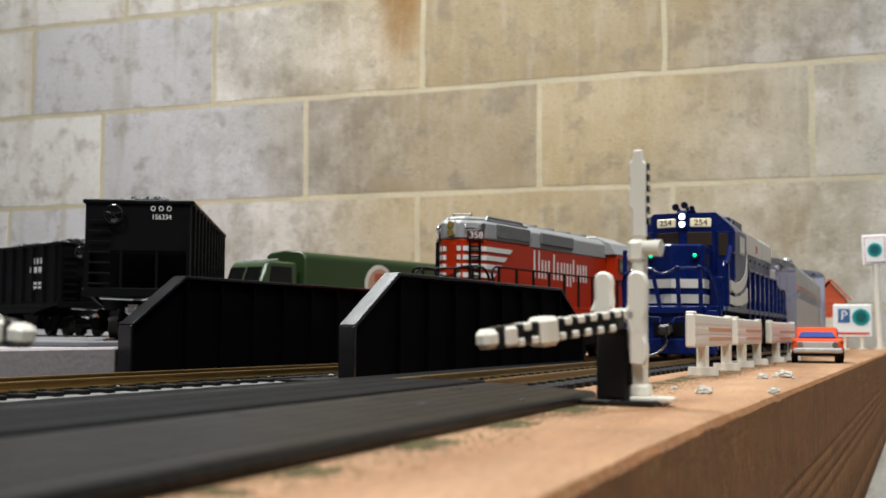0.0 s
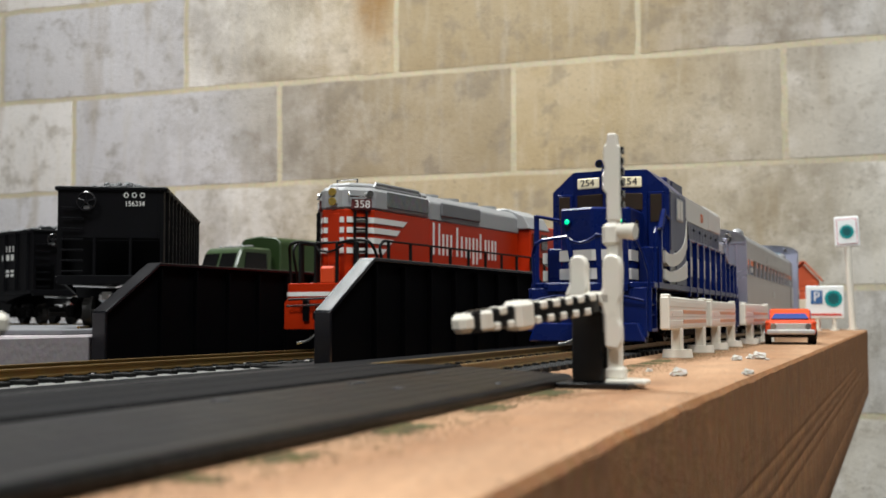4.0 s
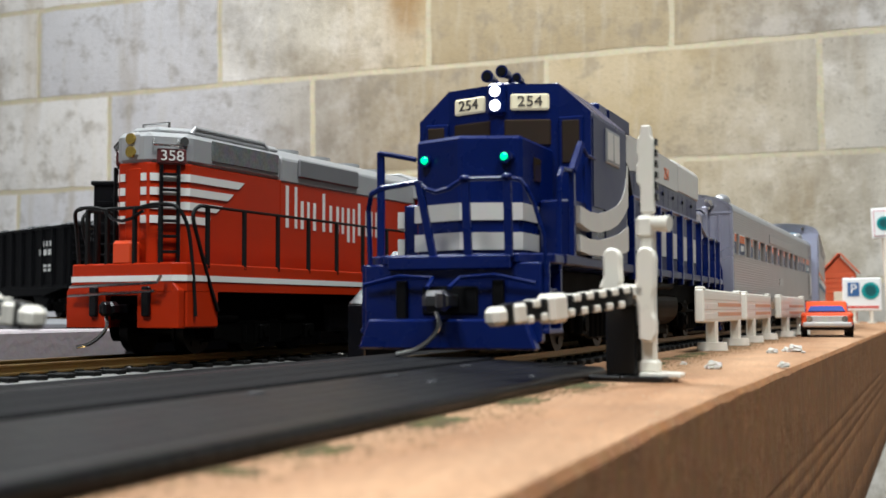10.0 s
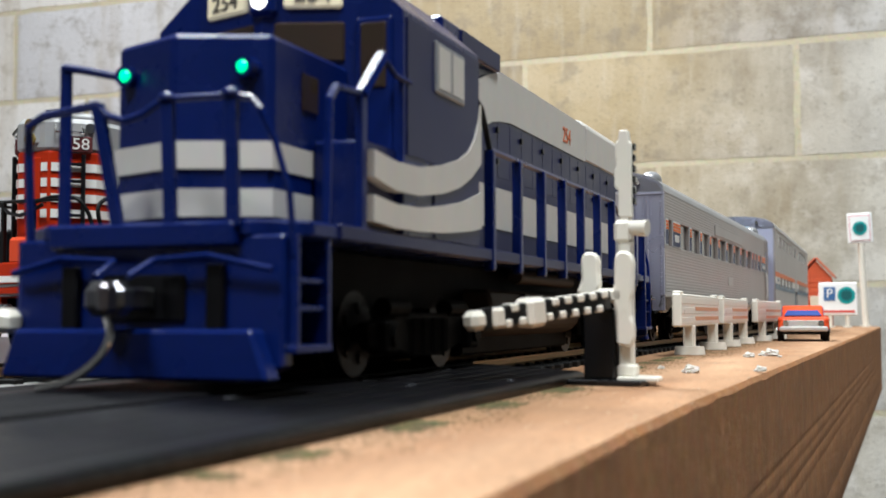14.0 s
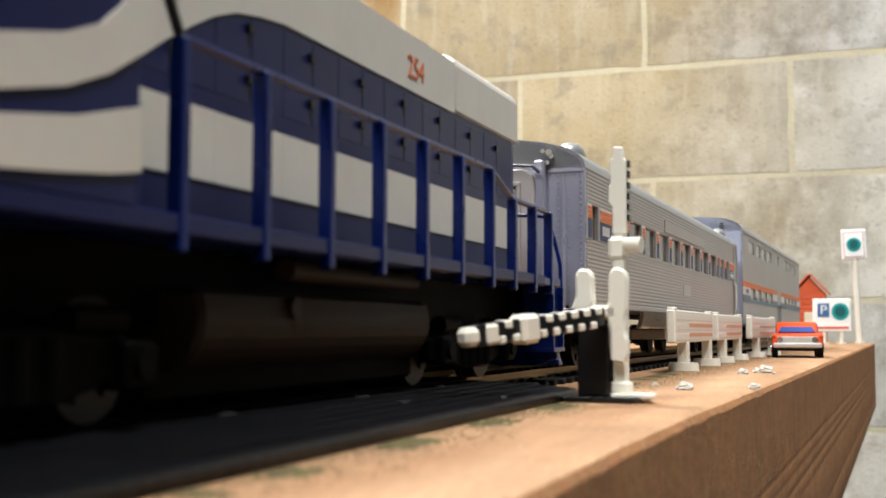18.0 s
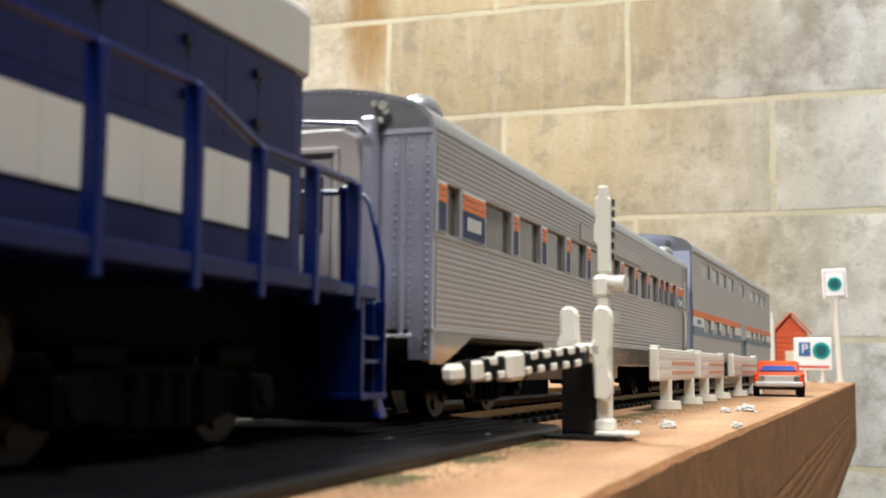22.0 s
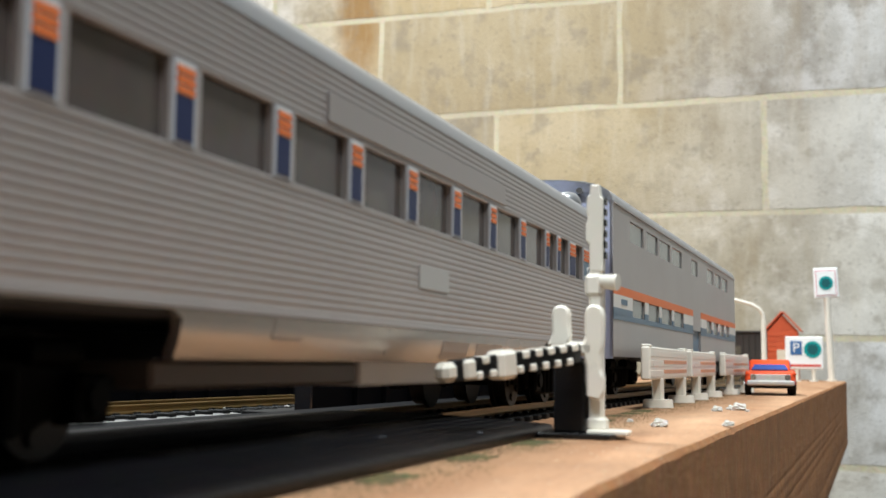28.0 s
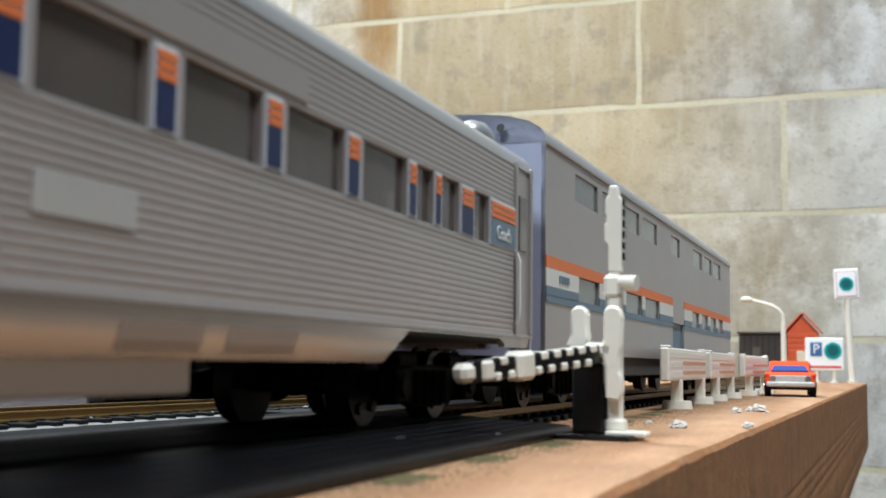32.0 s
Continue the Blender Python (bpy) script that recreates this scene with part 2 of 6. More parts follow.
def lettering(name, words, size, material, parent, m, stretch=1.0, depth=0.0001):
    """Words in the built-in font, as a thin mesh; m is the pose of their left foot, facing +Z."""
    cu = bpy.data.curves.new(name, "FONT")
    cu.body, cu.size, cu.extrude, cu.align_x, cu.align_y = words, size, depth, "CENTER", "CENTER"
    tmp = bpy.data.objects.new(name, cu)
    me = bpy.data.meshes.new_from_object(tmp)
    bpy.data.objects.remove(tmp)
    me.transform(Matrix.Diagonal((stretch, 1, 1, 1)))
    me.materials.clear()
    me.materials.append(material)
    ob = new(name, me)
    ob.parent = parent
    ob.matrix_basis = m
    return ob


# ---- the setting ----
EDGE_1, FAR = 0.0050, 1.07   # the board's free edge, near and far, and where it ends


def edge_x(y):
    """The free edge: nearly straight beside the gate, then drifting outwards."""
    near = -0.0219
    return near if y < 0.14 else near + (EDGE_1 - near) * (y - 0.14) / (FAR - 0.14)


def wood_material():
    """Sawn board: long grain, pale and dark bands, saw marks, dust."""
    m = bpy.data.materials.new("bare sawn board")
    m.use_nodes = True
    n, l = m.node_tree.nodes, m.node_tree.links
    b = n["Principled BSDF"]
    c, mp = n.new("ShaderNodeTexCoord"), n.new("ShaderNodeMapping")
    mp.inputs["Scale"].default_value = (26, 2.2, 60)
    l.new(c.outputs["Object"], mp.inputs["Vector"])
    grain, dust, pore = n.new("ShaderNodeTexNoise"), n.new("ShaderNodeTexNoise"), n.new("ShaderNodeTexNoise")
    for t, s, d in ((grain, 3.0, 8), (dust, 55.0, 8), (pore, 900.0, 3)):
        t.inputs["Scale"].default_value, t.inputs["Detail"].default_value = s, d
    l.new(mp.outputs[0], grain.inputs["Vector"])
    l.new(c.outputs["Object"], dust.inputs["Vector"])
    l.new(c.outputs["Object"], pore.inputs["Vector"])
    ramp = n.new("ShaderNodeValToRGB")
    e = ramp.color_ramp.elements
    e[0].position, e[0].color = 0.24, (0.235, 0.102, 0.036, 1)
    e[1].position, e[1].color = 0.74, (0.43, 0.25, 0.135, 1)
    l.new(grain.outputs["Fac"], ramp.inputs[0])
    mix = n.new("ShaderNodeMix")
    mix.data_type, mix.blend_type = "RGBA", "OVERLAY"
    mix.inputs[0].default_value = 0.35
    l.new(ramp.outputs[0], mix.inputs[6])
    l.new(dust.outputs["Fac"], mix.inputs[7])
    hs = n.new("ShaderNodeHueSaturation")
    hs.inputs["Saturation"].default_value = 0.98
    speck = n.new("ShaderNodeMix")
    speck.data_type, speck.blend_type = "RGBA", "OVERLAY"
    speck.inputs[0].default_value = 0.45
    l.new(mix.outputs[2], speck.inputs[6])
    l.new(pore.outputs["Fac"], speck.inputs[7])
    l.new(speck.outputs[2], hs.inputs["Color"])
    l.new(hs.outputs[0], b.inputs["Base Color"])
    b.inputs["Roughness"].default_value = 0.78
    add, bp = n.new("ShaderNodeMath"), n.new("ShaderNodeBump")
    l.new(grain.outputs["Fac"], add.inputs[0])
    l.new(pore.outputs["Fac"], add.inputs[1])
    bp.inputs["Strength"].default_value, bp.inputs["Distance"].default_value = 0.7, 0.0006
    l.new(add.outputs[0], bp.inputs["Height"])
    l.new(bp.outputs[0], b.inputs["Normal"])
    return m


def block_material():
    """Old concrete block: grey to tan, pale bloom, brown run-down stains, pores."""
    m = bpy.data.materials.new("concrete block")
    m.use_nodes = True
    n, l = m.node_tree.nodes, m.node_tree.links
    b = n["Principled BSDF"]
    c, info = n.new("ShaderNodeTexCoord"), n.new("ShaderNodeObjectInfo")
    mp, run = n.new("ShaderNodeMapping"), n.new("ShaderNodeMapping")
    run.inputs["Scale"].default_value = (9, 9, 1.1)
    off = n.new("ShaderNodeVectorMath")
    off.operation = "SCALE"
    l.new(info.outputs["Random"], off.inputs["Scale"])
    off.inputs[0].default_value = (7.0, 3.0, 5.0)
    l.new(off.outputs[0], mp.inputs["Location"])
    l.new(c.outputs["Object"], mp.inputs["Vector"])
    l.new(c.outputs["Object"], run.inputs["Vector"])
    def noise_of(scale, detail, vec, rough=0.55):
        t = n.new("ShaderNodeTexNoise")
        t.inputs["Scale"].default_value, t.inputs["Detail"].default_value, t.inputs["Roughness"].default_value = scale, detail, rough
        l.new(vec, t.inputs["Vector"])
        return t.outputs["Fac"]
    cloud, bloom, streak, fine_streak, pore, wide = noise_of(6, 7, mp.outputs[0], 0.65), noise_of(5.5, 9, mp.outputs[0], 0.72), noise_of(1.6, 5, run.outputs[0]), noise_of(5, 6, run.outputs[0], 0.65), noise_of(160, 4, c.outputs["Object"], 0.75), noise_of(1.1, 2, c.outputs["Object"])
    ramp = n.new("ShaderNodeValToRGB")
    e = ramp.color_ramp.elements
    e[0].position, e[0].color = 0.38, (0.22, 0.20, 0.18, 1)
    e[1].position, e[1].color = 0.62, (0.50, 0.48, 0.45, 1)
    l.new(cloud, ramp.inputs[0])
    def blend(last, fac, lo, hi, colour, amount, kind="MIX"):
        r, x = n.new("ShaderNodeMapRange"), n.new("ShaderNodeMix")
        r.inputs[1].default_value, r.inputs[2].default_value, r.inputs[4].default_value = lo, hi, amount
        l.new(fac, r.inputs[0])
        x.data_type, x.blend_type = "RGBA", kind
        x.inputs[7].default_value = (*colour, 1)
        l.new(r.outputs[0], x.inputs[0])
        l.new(last, x.inputs[6])
        return x.outputs[2]
    last = blend(ramp.outputs[0], bloom, 0.50, 0.60, (0.68, 0.67, 0.68), 0.7)
    sep = n.new("ShaderNodeSeparateXYZ")
    l.new(c.outputs["Object"], sep.inputs[0])

    def bump_at(value, centre, width):
        """1 at the centre, falling to 0 at the width."""
        a, d, r = n.new("ShaderNodeMath"), n.new("ShaderNodeMath"), n.new("ShaderNodeMapRange")
        a.operation, d.operation, r.interpolation_type = "SUBTRACT", "ABSOLUTE", "SMOOTHSTEP"
        l.new(value, a.inputs[0])
        a.inputs[1].default_value = centre
        l.new(a.outputs[0], d.inputs[0])
        r.inputs[1].default_value, r.inputs[2].default_value, r.inputs[3].default_value, r.inputs[4].default_value = 0.0, width, 1.0, 0.0
        l.new(d.outputs[0], r.inputs[0])
        return r.outputs[0]

    def times(a, b):
        q = n.new("ShaderNodeMath")
        q.operation = "MULTIPLY"
        l.new(a, q.inputs[0])
        l.new(b, q.inputs[1])
        return q.outputs[0]
    pale = times(bump_at(sep.outputs[0], -1.62, 0.72), bloom)
    last = blend(last, pale, 0.10, 0.38, (0.72, 0.71, 0.73), 0.85)
    last = blend(last, bump_at(sep.outputs[0], 0.42, 0.66), 0.0, 0.6, (0.70, 0.69, 0.66), 0.78)
    damp = times(bump_at(sep.outputs[0], -0.56, 0.86), wide)
    rust = times(times(bump_at(sep.outputs[0], -0.905, 0.085), bump_at(sep.outputs[2], 0.78, 0.36)), cloud)
    last = blend(last, damp, 0.08, 0.46, (0.45, 0.355, 0.205), 0.82)
    last = blend(last, rust, 0.08, 0.32, (0.27, 0.155, 0.055), 0.9)
    blotch = noise_of(17, 9, mp.outputs[0], 0.7)
    last = blend(last, blotch, 0.52, 0.64, (0.25, 0.215, 0.17), 0.55)
    last = blend(last, streak, 0.54, 0.68, (0.33, 0.26, 0.165), 0.45)
    last = blend(last, fine_streak, 0.52, 0.68, (0.58, 0.54, 0.46), 0.3)
    last = blend(last, pore, 0.58, 0.70, (0.14, 0.12, 0.10), 0.65)
    tone, cast = n.new("ShaderNodeMix"), n.new("ShaderNodeMix")
    tone.data_type, cast.data_type, cast.blend_type = "RGBA", "RGBA", "MULTIPLY"
    tone.inputs[6].default_value, tone.inputs[7].default_value = (0.97, 0.965, 0.985, 1), (1.0, 0.97, 0.90, 1)
    l.new(info.outputs["Random"], tone.inputs[0])
    cast.inputs[0].default_value = 1.0
    l.new(last, cast.inputs[6])
    l.new(tone.outputs[2], cast.inputs[7])
    last = cast.outputs[2]
    hue, rng = n.new("ShaderNodeHueSaturation"), n.new("ShaderNodeMapRange")
    rng.inputs[3].default_value, rng.inputs[4].default_value = 0.92, 1.24
    l.new(info.outputs["Random"], rng.inputs[0])
    l.new(rng.outputs[0], hue.inputs["Value"])
    l.new(last, hue.inputs["Color"])
    l.new(hue.outputs[0], b.inputs["Base Color"])
    b.inputs["Roughness"].default_value = 0.92
    bp = n.new("ShaderNodeBump")
    bp.inputs["Strength"].default_value, bp.inputs["Distance"].default_value = 0.5, 0.004
    l.new(pore, bp.inputs["Height"])
    l.new(bp.outputs[0], b.inputs["Normal"])
    return m


WOOD = wood_material()
BLOCK = block_material()
MORTAR = mat("pale mortar", (0.66, 0.585, 0.42), 0.9, vary=0.3, scale=9, bump=0.003, grain=120)
SLAB_GREY = mat("grey foam sheet", (0.36, 0.32, 0.33), 0.8, vary=0.2, scale=30, bump=0.0004, grain=500)
DARK_BED = mat("dark grey roadbed", (0.15, 0.15, 0.16), 0.8, vary=0.2, scale=50)
PLAIN = mat("plain plaster", (0.19, 0.187, 0.183), 0.9)
CONCRETE = mat("grey floor", (0.12, 0.118, 0.115), 0.85)


def board_mesh():
    """The board, with a slightly ragged, rounded free edge."""
    bm = bmesh.new()
    ys = [-0.6 + 0.006 * i for i in range(int((FAR + 0.6) / 0.006) + 1)] + [FAR]
    rows = []
    for y in ys:
        r = 0.0003 * noise.noise((0, y * 40, 0)) + 0.0002 * noise.noise((3, y * 190, 0))
        x = edge_x(y) + r
        soft = 0.0016 + 0.0005 * noise.noise((5, y * 90, 0))
        rise = min(max((y - 0.62) / 0.20, 0.0), 1.0)
        low = LOW * (1 - rise * rise * (3 - 2 * rise))
        step = -0.138 if y < 0.128 else -0.1168 if y < 0.42 else -0.1168 + 0.10 * min(y - 0.42, 0.28)
        chip = lambda q: 0.0002 * noise.noise((q, y * 160, 0)) + 0.00022 * noise.noise((q, y * 420, 4))
        side = [(-0.0055, chip(1)), (-0.0100, chip(2)), (-0.0145, chip(3) * 0.7), (-0.0185, 0.0)]
        for z, deep in ((-0.0190, 0.00018), (-0.0226, 0.00012), (-0.0262, 0.0002), (-0.0302, 0.00012), (-0.0450, 0.00015)):
            side += [(z, 0.0), (z - 0.0005, -deep), (z - 0.0013, -deep), (z - 0.0018, 0.0)]
        rows.append([bm.verts.new(p) for p in [(-1.5, y, low), (step - 0.0030, y, low), (step, y, 0), (x - soft * 1.1, y, 0), (x - soft * 0.4, y, -soft * 0.22), (x, y, -soft * 0.75)] + [(x + o, y, z) for z, o in side] + [(x, y, -0.0530), (x - 0.050, y, -0.19), (-1.5, y, -0.19)]])
    for a, b in zip(rows, rows[1:]):
        for i in range(len(a)):
            j = (i + 1) % len(a)
            bm.faces.new((a[i], a[j], b[j], b[i]))
    bm.faces.new(rows[0])
    last = rows[-1]
    tail = [bm.verts.new((-1.5, 2.05, 0))] + [bm.verts.new((-0.42 + v.co.x - edge_x(FAR), 1.85, v.co.z)) for v in last[1:-1]] + [bm.verts.new((-1.5, 2.05, -0.19))]
    for i in range(len(last)):
        j = (i + 1) % len(last)
        bm.faces.new((last[i], last[j], tail[j], tail[i]))
    bm.faces.new(tail)
    bmesh.ops.recalc_face_normals(bm, faces=bm.faces[:])
    for f in bm.faces:
        f.normal_update()
        f.material_index = 1 if f.normal.x > 0.50 and f.calc_center_median().x > -0.06 else 0
    return bm


def edge_material():
    """The sawn edge: darker and redder, with upright saw chatter and pale torn fibres."""
    m = mat("sawn board edge", (0.43, 0.178, 0.055), 0.85, vary=0.4, scale=70)
    n, l = m.node_tree.nodes, m.node_tree.links
    b = n["Principled BSDF"]
    c, mp, saw = n.new("ShaderNodeTexCoord"), n.new("ShaderNodeMapping"), n.new("ShaderNodeTexNoise")
    mp.inputs["Scale"].default_value = (1, 1, 0.55)
    saw.inputs["Scale"].default_value, saw.inputs["Detail"].default_value, saw.inputs["Roughness"].default_value = 420, 7, 0.75
    l.new(c.outputs["Object"], mp.inputs["Vector"])
    l.new(mp.outputs[0], saw.inputs["Vector"])
    old = b.inputs["Base Color"].links[0].from_socket
    rng, mix = n.new("ShaderNodeMapRange"), n.new("ShaderNodeMix")
    rng.inputs[1].default_value, rng.inputs[2].default_value, rng.inputs[4].default_value = 0.50, 0.70, 0.55
    l.new(saw.outputs["Fac"], rng.inputs[0])
    mix.data_type = "RGBA"
    mix.inputs[7].default_value = (0.55, 0.30, 0.14, 1)
    l.new(rng.outputs[0], mix.inputs[0])
    l.new(old, mix.inputs[6])
    l.new(mix.outputs[2], b.inputs["Base Color"])
    bp = n.new("ShaderNodeBump")
    bp.inputs["Strength"].default_value, bp.inputs["Distance"].default_value = 1.0, 0.0014
    l.new(saw.outputs["Fac"], bp.inputs["Height"])
    l.new(bp.outputs[0], b.inputs["Normal"])
    return m


board = tagged(new("ground", mesh_of("board", board_mesh(), WOOD, True)), "orange brown wooden layout board with a bare sawn edge", "board", kind="structure")
board.data.materials.append(edge_material())
# unseen room shell, kept dark grey to limit light bounced into the shadows
floor = tagged(new("floor", mesh_of("floor", box(-3.4, 3.4, -3.0, 2.13, -1.10, -1.05), CONCRETE)), "unseen grey concrete basement floor below the layout", "floor", kind="structure")
for name, b in (("wall_left", (-3.4, -3.3, -3.0, 2.13)), ("wall_right", (3.3, 3.4, -3.0, 2.13)), ("wall_near", (-3.4, 3.4, -3.1, -3.0))):
    tagged(new(name, mesh_of(name, box(*b, -1.05, 1.75), PLAIN)), "unseen plain basement wall, its grey limiting bounced light", "wall", kind="structure")
tagged(new("ceiling", mesh_of("ceiling", box(-3.4, 3.4, -3.1, 2.2, 1.75, 1.8), PLAIN)), "unseen plain basement ceiling, its grey limiting bounced light", "ceiling", kind="structure")

WALL_Y = 2.13
COURSES = [-1.05, -0.83, -0.61, -0.39, -0.158, 0.062, 0.284, 0.491, 0.696, 0.896, 1.096, 1.296, 1.496, 1.696]
# the upright joints of each course: where one of them stands, and their distance
JOINTS = [(-0.63, 0.5), (-0.86, 0.5), (-0.63, 0.5), (-0.86, 0.5), (-0.62, 0.5), (-0.863, 0.5), (-0.617, 0.498), (-0.853, 0.478), (-0.63, 0.464), (-0.86, 0.47), (-0.63, 0.47), (-0.86, 0.47), (-0.63, 0.47)]
wall = tagged(new("wall_far", mesh_of("wall", box(-3.3, 3.3, WALL_Y + 0.004, WALL_Y + 0.2, -1.05, 1.75), MORTAR)), "pale mortar of a bare concrete block basement wall", "wall", kind="structure")
random.seed(4)


def block_mesh(x0, x1, z0, z1):
    """One block with worn, slightly wavy arrises."""
    bm = bmesh.new()
    nx, nz = 10, 5
    front, back = [], []
    for j in range(nz + 1):
        for i in range(nx + 1):
            x, z = x0 + (x1 - x0) * i / nx, z0 + (z1 - z0) * j / nz
            rim = i in (0, nx) or j in (0, nz)
            w = 0.0034
            front.append(bm.verts.new((x + w * noise.noise((x * 31, z * 31, 1)), WALL_Y + (0.003 if rim else 0.0008 * noise.noise((x * 20, z * 20, 7))), z + w * noise.noise((x * 27, z * 35, 4)))))
    at = lambda i, j: front[j * (nx + 1) + i]
    for j in range(nz):
        for i in range(nx):
            bm.faces.new((at(i, j), at(i + 1, j), at(i + 1, j + 1), at(i, j + 1)))
    loop = [at(i, 0) for i in range(nx)] + [at(nx, j) for j in range(nz)] + [at(i, nz) for i in range(nx, 0, -1)] + [at(0, j) for j in range(nz, 0, -1)]
    back = [bm.verts.new((v.co.x, WALL_Y + 0.03, v.co.z)) for v in loop]
    for k in range(len(loop)):
        q = (k + 1) % len(loop)
        bm.faces.new((loop[q], loop[k], back[k], back[q]))
    return bm


for r, (z0, z1) in enumerate(zip(COURSES, COURSES[1:])):
    first, pitch = JOINTS[r]
    xs = [first + k * pitch + random.uniform(-0.003, 0.003) for k in range(-5, 8)]
    for x0, x1 in zip(xs, xs[1:]):
        part("block", block_mesh(x0 + 0.0055, x1 - 0.0055, z0 + 0.0055, z1 - 0.0055), BLOCK, wall, smooth=True)

# dark ground under the freight track, and a dark strip over the board between the two tracks
GROUND_DARK = mat("dull dark ground", (0.0055, 0.0055, 0.007), 0.62, vary=0.6, scale=70, bump=0.0002, grain=900, spec=0.06)
tagged(new("dark_ground", mesh_of("dark_ground", prism([(-0.1420, -0.6), (-0.1420, 0.128), (-0.1205, 0.132), (-0.1205, 0.42), (-0.1025, 0.60), (-0.2160, 0.60), (-0.2160, -0.6)], "z", LOW + 0.0001, LOW + 0.0004), GROUND_DARK)), "dark strip of ground under the freight track", "ground", kind="structure")
tagged(new("dark_strip", mesh_of("dark_strip", prism([(-0.0990, -0.6), (-0.0990, 0.187), (-0.0895, 0.190), (-0.0895, 0.45), (-0.0780, 0.62), (-0.0970, 0.62), (-0.1167, 0.42), (-0.1167, 0.1315), (-0.1378, 0.1265), (-0.1378, -0.6)], "z", 0.0001, 0.0004), GROUND_DARK)), "dark strip over the board between the tracks", "ground", kind="structure")

# the raised grey sheet beyond the freight track, and the dark roadbed on it
tagged(new("grey_sheet", mesh_of("grey_sheet", prism([(-0.2165, -0.6), (-0.2165, 0.86), (-1.45, 0.9), (-1.45, -0.6)], "z", LOW, 0.0058, 0.0006), SLAB_GREY)), "grey foam sheet glued on the layout board", "sheet", kind="structure")


# ---- tracks ----
def track(name, way, s0, s1, top, label):
    t = thing(name, label, "track")

    def climb(s):
        """How far the freight track climbs towards the junction."""
        r = min(max((s - 0.62) / 0.20, 0.0), 1.0) if top < 0.0025 else 0.0
        return -LOW * 0.75 * r * r * (3 - 2 * r)

    n = int((s1 - s0) / 0.008)
    ss = [s0 + (s1 - s0) * i / n for i in range(n + 1)]
    pts = []
    for s in ss:
        p, q = way(s - 0.002), way(s + 0.002)
        d = (q - p).normalized()
        pts.append((way(s), Vector((d.y, -d.x)), top + climb(s)))
    tie_top, tall, foot = (0.0012, 0.68, 0.0001) if top > 0.0025 else (top - 0.0021, 0.84, LOW + 0.0003)
    for side in (-0.00825, 0.00825):
        bm = bmesh.new()
        rings = []
        for p, r, high in pts:
            ring = []
            for o, z in ((-0.0011, -0.0025), (0.0011, -0.0025), (0.0011, -0.0021), (0.0003, -0.0017), (0.0003, -0.0008), (0.00045, -0.0006), (0.00045, -0.0001), (0.0003, 0.0), (-0.0003, 0.0), (-0.00045, -0.0001), (-0.00045, -0.0006), (-0.0003, -0.0008), (-0.0003, -0.0017), (-0.0011, -0.0021)):
                c = p + r * (side + o)
                ring.append(bm.verts.new((c.x, c.y, high + z * tall)))
            rings.append(ring)
        for a, c in zip(rings, rings[1:]):
            for i in range(len(a)):
                j = (i + 1) % len(a)
                bm.faces.new((a[i], a[j], c[j], c[i]))
        bmesh.ops.recalc_face_normals(bm, faces=bm.faces[:])
        part("rail", bm, BRASS, t, "dull brass rail")
    base = box(-0.0148, 0.0148, -0.0014, 0.0014, foot - top, tie_top - top, 0.0002)
    for o in (-0.00825, 0.00825):
        for d in (-0.0017, 0.0017):
            box(o + d - 0.0005, o + d + 0.0005, -0.0008, 0.0008, tie_top - top - 0.0001, tie_top - top + 0.0004, bm=base)
    tie = mesh_of("tie", base, DULL_BLACK)
    s, k = s0, 0
    while s < s1 and k < 290:
        p, q = way(s - 0.002), way(s + 0.002)
        ob = new("tie", tie)
        ob.parent = t
        ob.matrix_basis = pose(way(s).x, way(s).y, top + climb(s), 0, 0, -math.degrees(math.atan2(q.x - p.x, q.y - p.y)))
        s += 0.0068 if top > 0.0025 else 0.0084
        k += 1
    return t


track("passenger_track", on_track, -0.38, 1.55, RAIL_1, "brass rails on black plastic ties along the board")
track("freight_track", on_siding, -0.38, 0.84, RAIL_2, "second pair of brass rails on black plastic ties")


# a thin pale mottled strip along the ends of the freight track's ties
grit = bmesh.new()
random.seed(41)
rows = [0.115 + 0.004 * k for k in range(44)]
edges = [[(on_siding(q).x + o + random.uniform(-0.0006, 0.0006), q) for q in rows] for o in (0.0095, 0.0132, 0.0162)]
sheet = [[grit.verts.new((x, y, LOW + (0.0007 if i == 1 else 0.00045))) for x, y in line] for i, line in enumerate(edges)]
for a, b in zip(sheet, sheet[1:]):
    for k in range(len(rows) - 1):
        grit.faces.new((a[k], b[k], b[k + 1], a[k + 1]))
tagged(new("grit", mesh_of("grit", grit, mat("pale mottled strip", (0.20, 0.195, 0.185), 0.85, vary=0.6, scale=260, bump=0.0004, grain=1500), True)), "pale mottled strip between the ends of the black ties", "grit", kind="stuff")


# ---- the level crossing ----
RUBBER = mat("dark crossing panel", (0.0048, 0.0048, 0.0066), 0.38, vary=0.7, scale=60, bump=0.0002, grain=420, spec=0.13)
pad = thing("level_crossing", "dark grey moulded crossing panels between and beside the rails", "level crossing")
Y0, Y1 = -0.30, 0.187
part("ramp", prism([(-0.0446, 0.0), (-0.0443, 0.0004), (-0.0443, 0.0012), (-0.0447, 0.0016), (-0.0456, 0.00175), (-0.0545, 0.0022), (-0.0628, RAIL_1 - 0.0002), (-0.0628, 0.0)], "y", Y0, Y1, 0.0001), RUBBER, pad, "dark ramp with a rounded lip", True)
for x0, x1, z in ((-0.0700, -0.0631, 0.0), (-0.0765, -0.0702, 0.0), (-0.0826, -0.0767, 0.0)):
    part("panel", box(x0, x1, Y0, Y1, 0.0003, RAIL_1 + 0.0001 + z, 0.0002), GROUND_DARK, pad)
